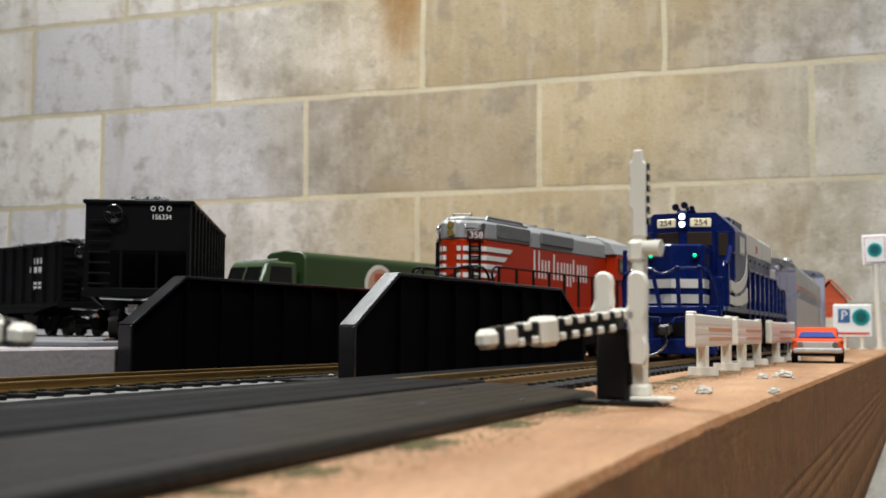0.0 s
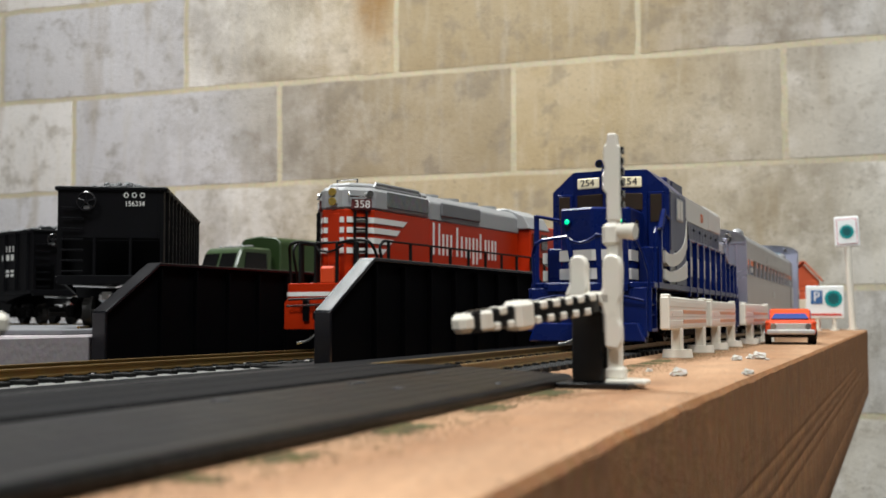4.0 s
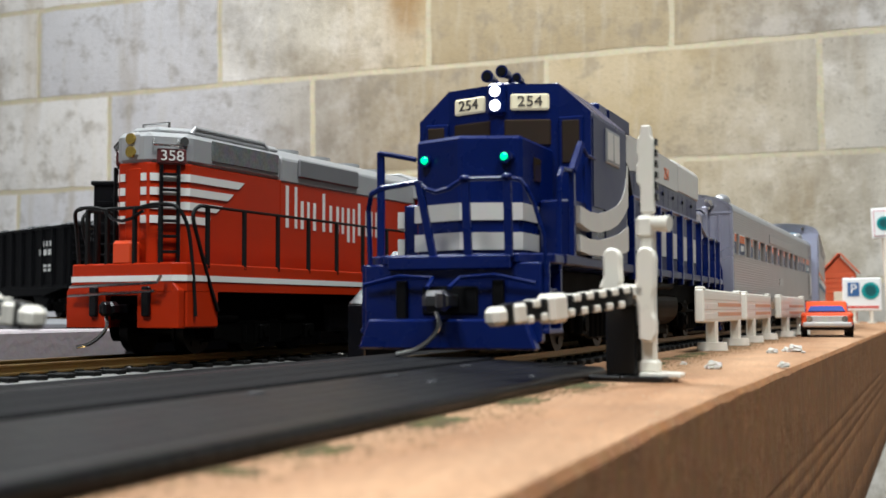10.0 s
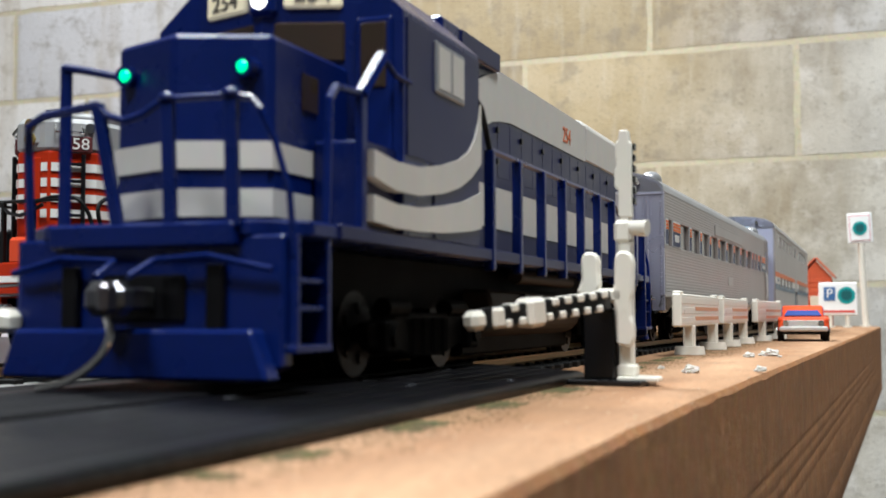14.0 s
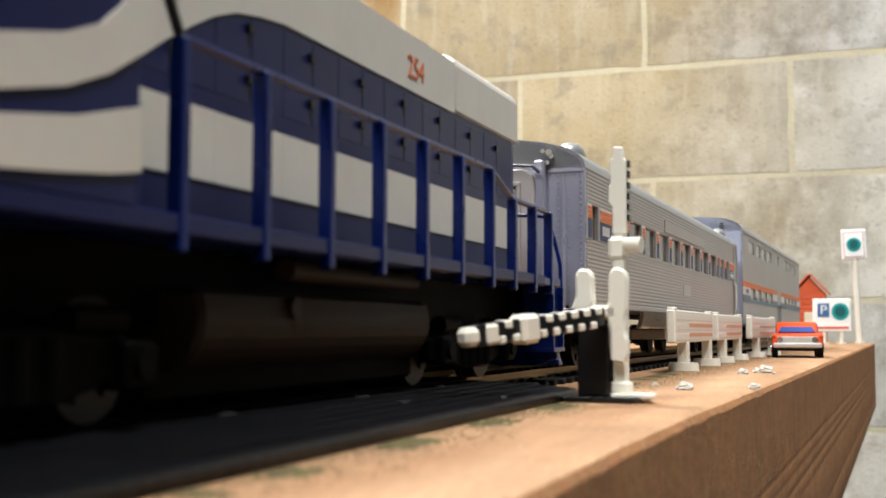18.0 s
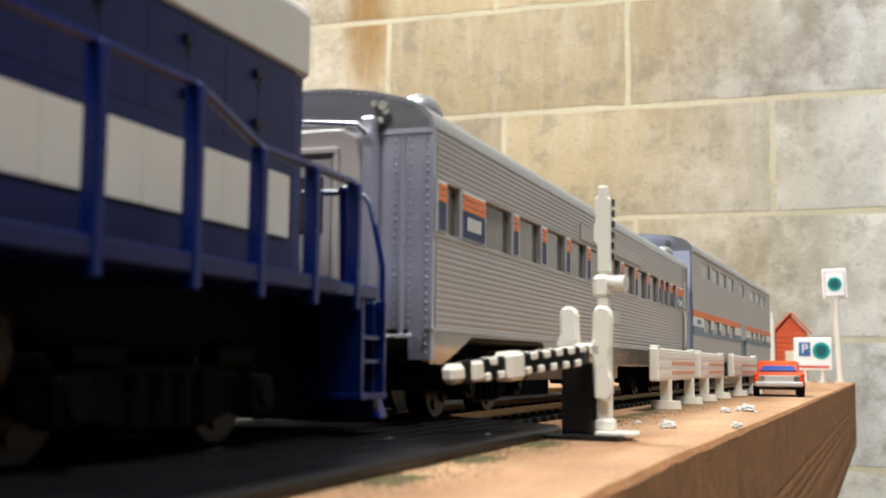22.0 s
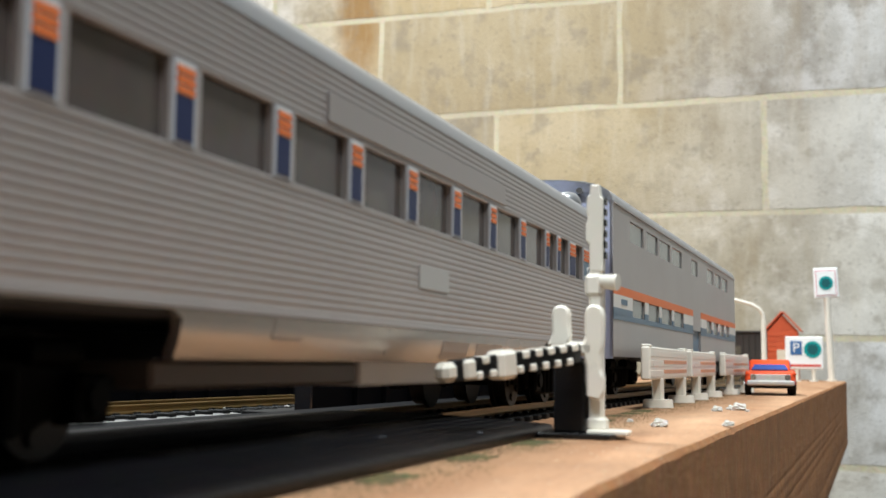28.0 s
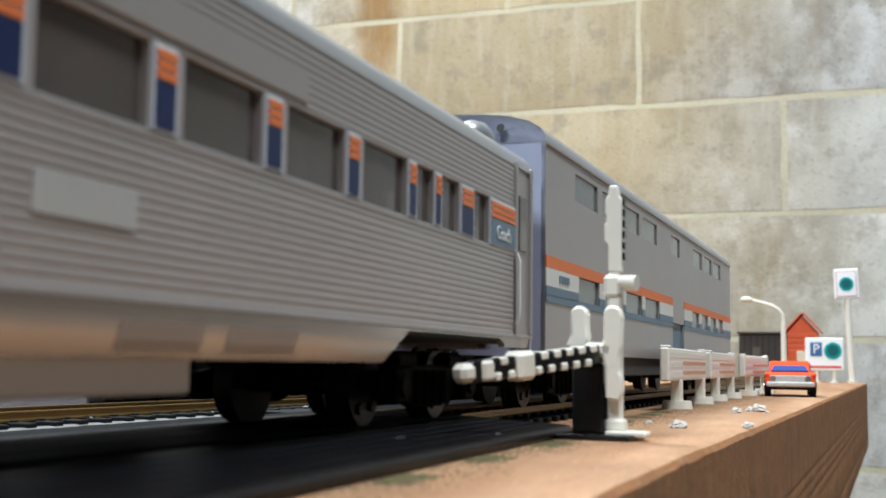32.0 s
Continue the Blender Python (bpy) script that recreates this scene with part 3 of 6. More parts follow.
for x in (-0.0485, -0.0512, -0.0540, -0.0568, -0.0596):
    z = 0.00175 + (-0.0456 - x) * 0.0506 if x > -0.0545 else 0.0022 + (-0.0545 - x) * 0.0602
    part("ridge", prism([(x - 0.0004, z - 0.0003), (x - 0.0002, z + 0.00004), (x + 0.0002, z + 0.00004), (x + 0.0004, z - 0.0003)], "y", Y0, Y1 - 0.0002), RUBBER, pad, "low ridge along the ramp")
part("ramp", prism([(-0.1005, 0.0), (-0.1009, 0.0004), (-0.1009, 0.0010), (-0.1004, 0.0014), (-0.0992, 0.0016), (-0.0920, 0.0022), (-0.0829, RAIL_1 - 0.0002), (-0.0829, 0.0)], "y", Y0, Y1, 0.0001), RUBBER, pad, "dark ramp with a rounded lip", True)
stud = mesh_of("stud", box(-0.00035, 0.00035, -0.0012, 0.0012, -0.0001, 0.00008, 0.00003), mat("pale worn stud", (0.055, 0.058, 0.068), 0.5, vary=0.3))
random.seed(5)
for i in range(9):
    for x, z in ((-0.0472, 0.0019), (-0.0535, 0.0022), (-0.0598, 0.0026)):
        if random.random() < 0.45:
            continue
        ob = new("stud", stud)
        ob.parent = pad
        ob.matrix_basis = pose(x + random.uniform(-0.0006, 0.0006), -0.10 + 0.032 * i + (0.011 if x < -0.05 else 0) + random.uniform(-0.002, 0.002), z, 0, 0, random.uniform(-25, 25))

# ---- bridge ----
GIRDER_EDGE = mat("shiny black plastic", (0.006, 0.006, 0.008), 0.22, vary=0.3, scale=80, spec=0.6)
bridge = thing("girder_bridge", "black plastic plate girder bridge over the freight track", "bridge", pose(-0.175, 0.29, 0, 0, 0, -7))
random.seed(7)
for sx in (-1, 1):
    x = 0.0375 * sx
    near = 0.0045 if sx > 0 else 0.0
    g = part("girder", prism([(near, LOW), (near, 0.0121), (near + 0.0235, 0.0271), (0.1515, 0.0271), (0.175, 0.0121), (0.175, LOW)], "x", x - 0.0008, x + 0.0008, 0.0002), WEB_BLACK, bridge)
    edge = [(near, LOW), (near, 0.0121), (near + 0.0235, 0.0271), (0.1515, 0.0271), (0.175, 0.0121), (0.175, LOW)]
    for (a, za), (b, zb) in zip(edge, edge[1:]):
        d = Vector((b - a, zb - za)).normalized()
        o = Vector((-d.y, d.x)) * 0.0011
        d *= 0.0004
        part("flange", prism([(a - d.x, za - d.y), (b + d.x, zb + d.y), (b + d.x + o.x, zb + d.y + o.y), (a - d.x + o.x, za - d.y + o.y)], "x", x - 0.0026, x + 0.0026, 0.0002), GIRDER_EDGE, g)
    for k in range(8):
        y = near + 0.0245 + k * 0.0174
        for o in (-1, 1):
            part("stiffener", box(x + o * 0.0008, x + o * 0.0026, y - 0.0004, y + 0.0004, LOW + 0.0006, 0.0262), WEB_BLACK, g)
part("deck", box(-0.0345, 0.0345, 0.0, 0.175, LOW + 0.0004, LOW + 0.0011), DULL_BLACK, bridge)


# ---- locomotives ----
TRUCK_BLACK = mat("matt black truck casting", (0.0015, 0.0014, 0.0013), 0.6, vary=0.4, scale=150, spec=0.04)
WHEEL_STEEL = mat("worn wheel tread", (0.010, 0.008, 0.0065), 0.45, 0.3, vary=0.25)
SLATE = mat("slate blue paint", (0.0088, 0.0132, 0.068), 0.36, vary=0.2, scale=70, spec=0.24)
TANK = mat("dark brown grey tank", (0.034, 0.026, 0.021), 0.5, vary=0.3, scale=60, spec=0.06)
DARK_GLASS = mat("dark cab glazing", (0.040, 0.027, 0.019), 0.10, vary=0.2)
BRASS_LAMP = mat("gilt headlight", (0.75, 0.52, 0.12), 0.25, 0.8, vary=0.1)
BOARD_WHITE = mat("cream number board", (0.78, 0.69, 0.47), 0.45, vary=0.05, emit=0.30)
INK = mat("black lettering", (0.05, 0.042, 0.035), 0.5, vary=0.0)
WHITE_INK = mat("white lettering", (0.75, 0.74, 0.70), 0.5, vary=0.06)
ORANGE_INK = mat("orange lettering", (0.55, 0.12, 0.03), 0.5, vary=0.05)
DARK_STEEL = mat("dark burnished steel", (0.16, 0.16, 0.17), 0.3, 0.9, vary=0.3, scale=300)
wheelsets = []


def truck(vehicle, y, axles, spread, material, radius=0.0055, gap=0.0125, passenger=False):
    """A bogie centred at y with its sideframes, springs, boxes and turning wheelsets."""
    t = part("truck", box(-0.006, 0.006, y - spread * 0.4, y + spread * 0.4, 0.004, 0.0085, 0.0008), material, vehicle)
    half = spread / 2
    for sx in (-1, 1):
        x0, x1 = sorted((sx * gap, sx * (gap + 0.0016)))
        pts = [(y - half - 0.005, 0.0068), (y - half - 0.004, 0.0036), (y - half + 0.003, 0.0036), (y - half * 0.42, 0.0022), (y + half * 0.42, 0.0022), (y + half - 0.003, 0.0036), (y + half + 0.004, 0.0036), (y + half + 0.005, 0.0068), (y + half * 0.5, 0.0082), (y - half * 0.5, 0.0082)]
        frame_ = part("sideframe", prism(pts, "x", x0, x1, 0.0003), material, t)
        for k in range(axles):
            ya = y - half + spread * k / (axles - 1)
            part("axle_box", box(*sorted((sx * gap, sx * (gap + 0.0031))), ya - 0.0021, ya + 0.0021, 0.0030, 0.0072, 0.0004), material, frame_)
            part("lid", rod((sx * (gap + 0.003), ya, 0.0052), (sx * (gap + 0.0036), ya, 0.0052), 0.0014, n=12), material, frame_)
        for k in range(4):
            ys = y - half * 0.36 + half * 0.24 * k
            part("spring", rod((sx * (gap + 0.0014), ys, 0.0026), (sx * (gap + 0.0014), ys, 0.0074), 0.0010, n=8), material, frame_)
        part("brake_cylinder", rod((sx * (gap + 0.001), y - half * 0.95, 0.0088), (sx * (gap + 0.001), y - half * 0.5, 0.0088), 0.0013, n=12), material, frame_)
        part("brake_cylinder", rod((sx * (gap + 0.001), y + half * 0.5, 0.0088), (sx * (gap + 0.001), y + half * 0.95, 0.0088), 0.0013, n=12), material, frame_)
    for k in range(axles):
        ya = y - half + spread * k / (axles - 1)
        bm = rod((-0.0105, 0, 0), (0.0105, 0, 0), 0.0010, n=10)
        for sx in (-1, 1):
            rod((sx * 0.0074, 0, 0), (sx * 0.0100, 0, 0), radius, n=28, bm=bm)
            rod((sx * 0.0068, 0, 0), (sx * 0.0076, 0, 0), radius + 0.0006, n=28, bm=bm)
            for q in range(5):
                a = 2 * math.pi * q / 5
                rod((sx * 0.0100, 0.0034 * math.cos(a), 0.0034 * math.sin(a)), (sx * 0.0104, 0.0034 * math.cos(a), 0.0034 * math.sin(a)), 0.0008, n=6, bm=bm)
        w = part("wheelset", bm, WHEEL_STEEL, t, "worn steel wheels on an axle", True)
        w.location = (0, ya, radius)
        wheelsets.append((vehicle, w, ya, radius))
    return t


def coupler(vehicle, y, ahead, material):
    """A knuckle coupler and its hanging wire hose."""
    c = part("coupler", box(-0.0016, 0.0016, *sorted((y, y - ahead * 0.005)), 0.0085, 0.0108, 0.0003), material, vehicle)
    yk = y - ahead * 0.0060
    part("knuckle", box(-0.0026, 0.0022, yk - 0.0018, yk + 0.0018, 0.0078, 0.0114, 0.0010), material, c)
    part("knuckle_jaw", box(0.0010, 0.0024, yk - ahead * 0.0030 - 0.0012, yk - ahead * 0.0030 + 0.0012, 0.0080, 0.0112, 0.0005), material, c)
    return c


def hose(vehicle, y, ahead, material, x=0.0):
    return part("uncoupling_wire", wire(bent([(x, y, 0.0078), (x + 0.0006, y - ahead * 0.0004, 0.0056), (x - 0.0004, y - ahead * 0.0012, 0.0034), (x - 0.003, y - ahead * 0.0022, 0.0014), (x - 0.0062, y - ahead * 0.003, 0.0006)]), 0.00045, 8), material, vehicle, "", True)


def stanchions(vehicle, pts, z0, z1, material, r=0.00052, half=0.0008):
    """Upright posts at the points, and the rail that runs over them."""
    for x, y in pts:
        part("stanchion", box(x - half, x + half, y - 0.0007, y + 0.0007, z0 - 0.0014, z1, 0.0002), material, vehicle)
    part("handrail", wire([(x, y, z1) for x, y in pts], r), material, vehicle)


def blue_engine():
    e = thing("blue_locomotive", "blue and silver diesel road switcher model with lit headlights", "locomotive")
    # walkway and frame
    part("walkway", prism([(-0.0125, -0.0097), (0.0125, -0.0097), (0.0178, -0.0052), (0.0178, 0.1870), (0.0125, 0.1912), (-0.0125, 0.1912), (-0.0178, 0.1870), (-0.0178, -0.0052)], "z", 0.0160, 0.0178, 0.0003), BLUE, e, "blue walkway and sill")
    for sx in (-1, 1):
        part("sill", box(*sorted((sx * 0.0160, sx * 0.0181)), 0.001, 0.1745, 0.0161, 0.0179, 0.0002), SLATE, e, "slate blue side sill")
    part("frame", box(-0.010, 0.010, -0.002, 0.184, 0.0085, 0.0161, 0.0004), TRUCK_BLACK, e)
    # nose with a shallow ridge in front
    part("nose", prism([(0.0, -0.0045), (0.0103, -0.0003), (0.0103, 0.0215), (-0.0103, 0.0215), (-0.0103, -0.0003)], "z", 0.0176, 0.0394, 0.0006), BLUE, e)
    for sx in (-1, 1):
        for z0, z1 in ((0.0241, 0.0272), (0.0188, 0.0219)):
            part("stripe", prism([(0.0, -0.0048), (sx * 0.0105, -0.0006), (sx * 0.0105, 0.0210), (sx * 0.0103, 0.0210), (sx * 0.0102, -0.0002), (0.0, -0.0044)], "z", z0, z1), CREAM, e, "off-white painted band round the nose")
        lp = part("marker_lamp", rod((sx * 0.0078, -0.0026, 0.0354), (sx * 0.0080, -0.0006, 0.0354), 0.0012, n=16), BLUE, e)
        part("lens", ball((sx * 0.0077, -0.0026, 0.0354), 0.00074, squash=(1, 0.5, 1)), GREEN_GLOW, lp, "lit green lens", True)
        part("vent", box(*sorted((sx * 0.0102, sx * 0.0106)), 0.0065, 0.0105, 0.0318, 0.0362, 0.0001), DARK_GLASS, e, "dark louvre beside the nose")
    # cab
    cab_out = [(-0.0179, 0.0176), (-0.0179, 0.0463), (-0.0115, 0.0522), (0.0115, 0.0522), (0.0179, 0.0463), (0.0179, 0.0176)]
    bm = prism(cab_out, "y", 0.0195, 0.049)
    for x in (-0.0115, 0.0, 0.0115):
        bmesh.ops.bisect_plane(bm, geom=bm.verts[:] + bm.edges[:] + bm.faces[:], plane_co=(x, 0, 0), plane_no=(1, 0, 0))
    for v in bm.verts:
        if v.co.y < 0.02:
            v.co.y -= 0.0038 * max(0.0, 1 - abs(v.co.x) / 0.0115)
    cab = part("cab", bm, BLUE, e, "blue cab with chamfered roof corners")
    facet = {sx: pose(0, 0.0157, 0, 0, 0, sx * 18.3) for sx in (-1, 1)}
    for sx in (-1, 1):
        part("side_panel", prism([(0.0205, 0.0280), (0.0205, 0.0455), (0.0485, 0.0455), (0.0485, 0.0180), (0.0300, 0.0180), (0.0300, 0.0280)], "x", *sorted((sx * 0.0178, sx * 0.0181))), SLATE, cab, "slate blue cab side")
        w = part("side_window", box(*sorted((sx * 0.0176, sx * 0.0184)), 0.0300, 0.0415, 0.0376, 0.0446, 0.0002), SILVER_PAINT, cab, "silver sliding window frame")
        # opaque panes, cream on the +x side and dark on the other
        for y in (0.0308, 0.0363):
            part("pane", box(*sorted((sx * 0.0180, sx * 0.0185)), y, y + 0.0045, 0.0383, 0.0440), CREAM if sx > 0 else DARK_GLASS, w, "opaque cab pane, cream on one side, dark on the other")
        part("front_window", box(*sorted((sx * 0.0015, sx * 0.0106)), -0.0004, 0.0006, 0.0400, 0.0452, 0.0003), DARK_GLASS, cab, "dark windscreen").matrix_basis = facet[sx]
        d = part("cab_door", box(*sorted((sx * 0.0115, sx * 0.0165)), 0.0189, 0.0200, 0.0180, 0.0456, 0.0003), BLUE, cab)
        part("door_window", box(*sorted((sx * 0.0123, sx * 0.0158)), 0.0186, 0.0192, 0.0364, 0.0448, 0.0002), DARK_GLASS, d, "dark door pane")
        nb = part("number_board", box(*sorted((sx * 0.0027, sx * 0.0103)), -0.0006, 0.0010, 0.0470, 0.0502, 0.0003), BOARD_WHITE, cab, "lit cream number board")
        nb.matrix_basis = facet[sx]
        lettering("number", "254", 0.0029, INK, nb, pose(sx * 0.0065, -0.0007, 0.0486, 90, 0, 0), 1.15)
    housing = part("headlight_housing", box(-0.0019, 0.0019, 0.0148, 0.0180, 0.0460, 0.0524, 0.0006), BLUE, cab)
    for z in (0.0507, 0.0479):
        part("headlight", ball((0, 0.0147, z), 0.00115, squash=(1, 0.45, 1)), LAMP_GLOW, housing, "lit white headlight", True)
    roof = part("cab_roof", box(-0.0112, 0.0112, 0.0205, 0.0485, 0.0521, 0.0526, 0.0002), BLUE, cab)
    hornset = part("air_horn", box(-0.0036, 0.0034, 0.0232, 0.0246, 0.0526, 0.0540, 0.0004), BLUE, e, "three-trumpet air horn on the cab roof")
    for x, z, l, r in ((-0.0032, 0.0547, 0.0048, 0.0013), (0.0003, 0.0552, 0.0060, 0.0013), (0.0026, 0.0542, 0.0036, 0.0010)):
        part("trumpet", rod((x, 0.0240, z), (x, 0.0240 - l, z), 0.0005, r, 16), BLUE, hornset)
        # flat black disc: the shade inside the horn's mouth, painted on
        part("dark_mouth", rod((x, 0.0240 - l, z), (x, 0.0238 - l, z), r * 0.7, n=14), BLACK, hornset)
        part("foot", rod((x, 0.0240, z), (x * 0.7, 0.0240, 0.0530), 0.0006), BLUE, hornset)
    # long hood
    hood = part("long_hood", prism([(-0.0110, 0.0176), (-0.0110, 0.0506), (-0.0098, 0.0518), (0.0098, 0.0518), (0.0110, 0.0506), (0.0110, 0.0176)], "y", 0.049, 0.1787, 0.0003), BLUE, e)
    part("radiator", prism([(-0.0116, 0.0425), (-0.0116, 0.0506), (-0.0100, 0.0522), (0.0100, 0.0522), (0.0116, 0.0506), (0.0116, 0.0425)], "y", 0.144, 0.1793, 0.0005), CREAM, hood, "off-white radiator section")
    part("blower_housing", box(-0.0040, 0.0119, 0.0495, 0.0785, 0.0500, 0.0535, 0.0005), BLUE, hood)
    part("blower_side", box(0.0118, 0.0122, 0.0580, 0.0780, 0.0500, 0.0531, 0.0001), SLATE, hood)
    for y in (0.112, 0.126, 0.150, 0.160, 0.170):
        f = part("roof_fan", rod((0, y, 0.0506), (0, y, 0.0532 if y > 0.14 else 0.0522), 0.0050, n=24), BLUE, hood)
        part("hub", rod((0, y, 0.0530 if y > 0.14 else 0.0520), (0, y, 0.0536 if y > 0.14 else 0.0526), 0.0018, n=12), BLUE, f)
    for sx in (-1, 1):
        x0, x1 = sorted((sx * 0.0109, sx * 0.0113))
        xa, xb = sorted((sx * 0.0110, sx * 0.0115))
        part("side_panel", box(x0, x1, 0.0495, 0.1760, 0.0178, 0.0440), SLATE, hood, "slate blue hood side")
        # the white band sweeps up from the cab and runs along the top of the hood
        band = [(0.0495, 0.0340), (0.0548, 0.0362), (0.0575, 0.0384), (0.0605, 0.0414), (0.0635, 0.0442), (0.0664, 0.0462), (0.0726, 0.0486), (0.0802, 0.0505), (0.1439, 0.0505), (0.1439, 0.0424), (0.0860, 0.0424), (0.0802, 0.0418), (0.0754, 0.0410), (0.0709, 0.0395), (0.0668, 0.0375), (0.0622, 0.0350), (0.0575, 0.0321), (0.0535, 0.0302), (0.0495, 0.0287)]
        part("stripe", prism(band, "x", xa, xb), CREAM, hood, "off-white band sweeping up to the hood top")
        for k in range(8):
            y = 0.0565 + 0.01465 * k
            w = 0.0147 if k < 7 else 0.0154
            z0, z1, c = 0.0227, 0.0299, 0.0002
            low = z0
            if k == 0:
                part("white_panel", prism([(0.0495, 0.0212), (0.0590, 0.0226), (0.0590, 0.0286), (0.0560, 0.0276), (0.0495, 0.0260)], "x", xa, xb), CREAM, hood, "off-white painted hood door")
            part("white_panel", prism([(y + 0.0001 + c, low), (y + w - c, low), (y + w, low + c), (y + w, z1 - c), (y + w - c, z1), (y + 0.0001 + c, z1), (y + 0.0001, z1 - c), (y + 0.0001, low + c)], "x", xa, xb), CREAM, hood, "off-white painted hood door")
            part("hood_door", box(*sorted((sx * 0.0111, sx * 0.01135)), y + 0.0003, y + 0.0072, 0.0318, 0.0418, 0.0001), SLATE, hood)
            part("hood_door", box(*sorted((sx * 0.0111, sx * 0.01135)), y + 0.0076, y + 0.0143, 0.0318, 0.0418, 0.0001), SLATE, hood)
            for z in (0.034, 0.0395):
                part("latch", box(*sorted((sx * 0.0113, sx * 0.0118)), y + 0.0064, y + 0.0076, z, z + 0.0009), BLACK, hood)
        lettering("running_number", "254", 0.0047, ORANGE_INK, hood, pose(sx * 0.01155, 0.1268, 0.0457, 90, 0, 90 * sx), 0.95)
        # low box below the cab, with both white bands
        part("battery_box", box(*sorted((sx * 0.0105, sx * 0.0166)), 0.009, 0.0489, 0.0178, 0.0285, 0.0004), BLUE, e, "blue battery box below the cab")
        part("box_side", box(*sorted((sx * 0.0160, sx * 0.0168)), 0.0092, 0.0489, 0.0179, 0.0284), SLATE, e, "slate blue side of the battery box")
        xs = sorted((sx * 0.0166, sx * 0.0184))
        top = [(0.0095, 0.0272), (0.016, 0.0266), (0.024, 0.0268), (0.032, 0.0280), (0.039, 0.0296), (0.0433, 0.0313), (0.0460, 0.0335), (0.0478, 0.0362), (0.0488, 0.0390), (0.0488, 0.0302), (0.0443, 0.0276), (0.0393, 0.0257), (0.0326, 0.0242), (0.024, 0.0231), (0.016, 0.0230), (0.0095, 0.0240)]
        part("stripe", prism(top, "x", *xs), CREAM, e, "off-white band below the cab")
        low = [(0.0095, 0.0219), (0.016, 0.0214), (0.024, 0.0216), (0.0327, 0.0226), (0.0406, 0.0238), (0.0488, 0.0259), (0.0488, 0.0206), (0.045, 0.0200), (0.039, 0.0194), (0.0328, 0.0189), (0.024, 0.0185), (0.016, 0.0184), (0.0095, 0.0188)]
        part("stripe", prism(low, "x", *xs), CREAM, e, "off-white lower band below the cab")
    # pilot, steps, couplers
    for ahead, y in ((1, -0.0092), (-1, 0.1912)):
        part("pilot", prism([(-0.0125, 0.0012), (0.0125, 0.0012), (0.0165, 0.0025), (0.0165, 0.0162), (-0.0165, 0.0162), (-0.0165, 0.0025)], "y", y - 0.0002, y + ahead * 0.0022, 0.0003), BLUE, e, "blue pilot plate")
        part("snow_plough", prism([(-0.0165, 0.0012), (0.0165, 0.0012), (0.0145, 0.0065), (-0.0145, 0.0065)], "y", *sorted((y - ahead * 0.0032, y - ahead * 0.0002)), 0.0004), BLUE, e)
        part("anticlimber", box(-0.0115, 0.0115, *sorted((y - ahead * 0.0016, y)), 0.0150, 0.0176, 0.0003), BLUE, e)
        part("coupler_pocket", box(-0.0052, 0.0052, *sorted((y - ahead * 0.0007, y + ahead * 0.001)), 0.0072, 0.0122, 0.0003), BLACK, e, "dark coupler pocket")
        coupler(e, y, ahead, DARK_STEEL)
        hose(e, y - ahead * 0.0065, ahead, CHROME)
        for sx in (-1, 1):
            part("hose_rack", box(*sorted((sx * 0.0080, sx * 0.0100)), *sorted((y - ahead * 0.0012, y)), 0.0052, 0.0132, 0.0002), BLACK, e, "dark hoses on the pilot")
            st = part("step_well", box(*sorted((sx * 0.0118, sx * 0.0124)), *sorted((y + ahead * 0.001, y + ahead * 0.0089)), 0.0046, 0.0162), BLUE, e)
            for z in (0.0083, 0.0112):
                part("step", box(*sorted((sx * 0.0122, sx * 0.0172)), *sorted((y + ahead * 0.0014, y + ahead * 0.0084)), z, z + 0.0006, 0.0001), BLUE, st, "blue step tread")
            for q, w in ((0.0080, 0.0009), (0.0010, 0.0007)):
                part("step_side", box(*sorted((sx * 0.0122, sx * 0.0176)), *sorted((y + ahead * q, y + ahead * (q + w))), 0.0044, 0.0162, 0.0001), BLUE, st)
            part("step", box(*sorted((sx * 0.0122, sx * 0.0177)), *sorted((y + ahead * 0.0006, y + ahead * 0.0090)), 0.0040, 0.0048, 0.0001), BLUE, st, "blue bottom step")
            part("cut_lever", wire([(sx * 0.0160, y - ahead * 0.0016, 0.0125), (sx * 0.0090, y - ahead * 0.0022, 0.0140), (sx * 0.0025, y - ahead * 0.0022, 0.0136), (sx * 0.0020, y - ahead * 0.0060, 0.0118)], 0.0004), BLUE, e)
        # bent wire rails and flat posts round the end platform, one of them leaning
        yf = y - ahead * 0.0010
        part("corner_rail", wire([(-0.0160, y + ahead * 0.0012, 0.0150), (-0.0162, y + ahead * 0.0008, 0.0262), (-0.0148, yf, 0.0288), (-0.0128, yf, 0.0298), (-0.0057, yf, 0.0306)], 0.0005), BLUE, e)
        for xa, xb in ((-0.0057, -0.0028), (0.0031, 0.0037), (0.0108, 0.0111)):
            part("stanchion", prism([(xa - 0.0007, 0.0308), (xa + 0.0007, 0.0308), (xb + 0.0007, 0.0170), (xb - 0.0007, 0.0170)], "y", *sorted((yf - ahead * 0.0004, yf + ahead * 0.0005)), 0.0001), BLUE, e)
        for xa in (0.0031, 0.0108):
            part("rail_eye", ball((xa, yf, 0.0308), 0.0009, squash=(1.2, 1, 0.8)), BLUE, e, "", True)
        part("safety_chain", wire([(-0.0057, yf, 0.0305), (-0.0042, yf, 0.0293), (-0.0022, yf, 0.0287), (0.0, yf, 0.0292), (0.0016, yf, 0.0301), (0.0031, yf, 0.0308)], 0.00045), BLUE, e)
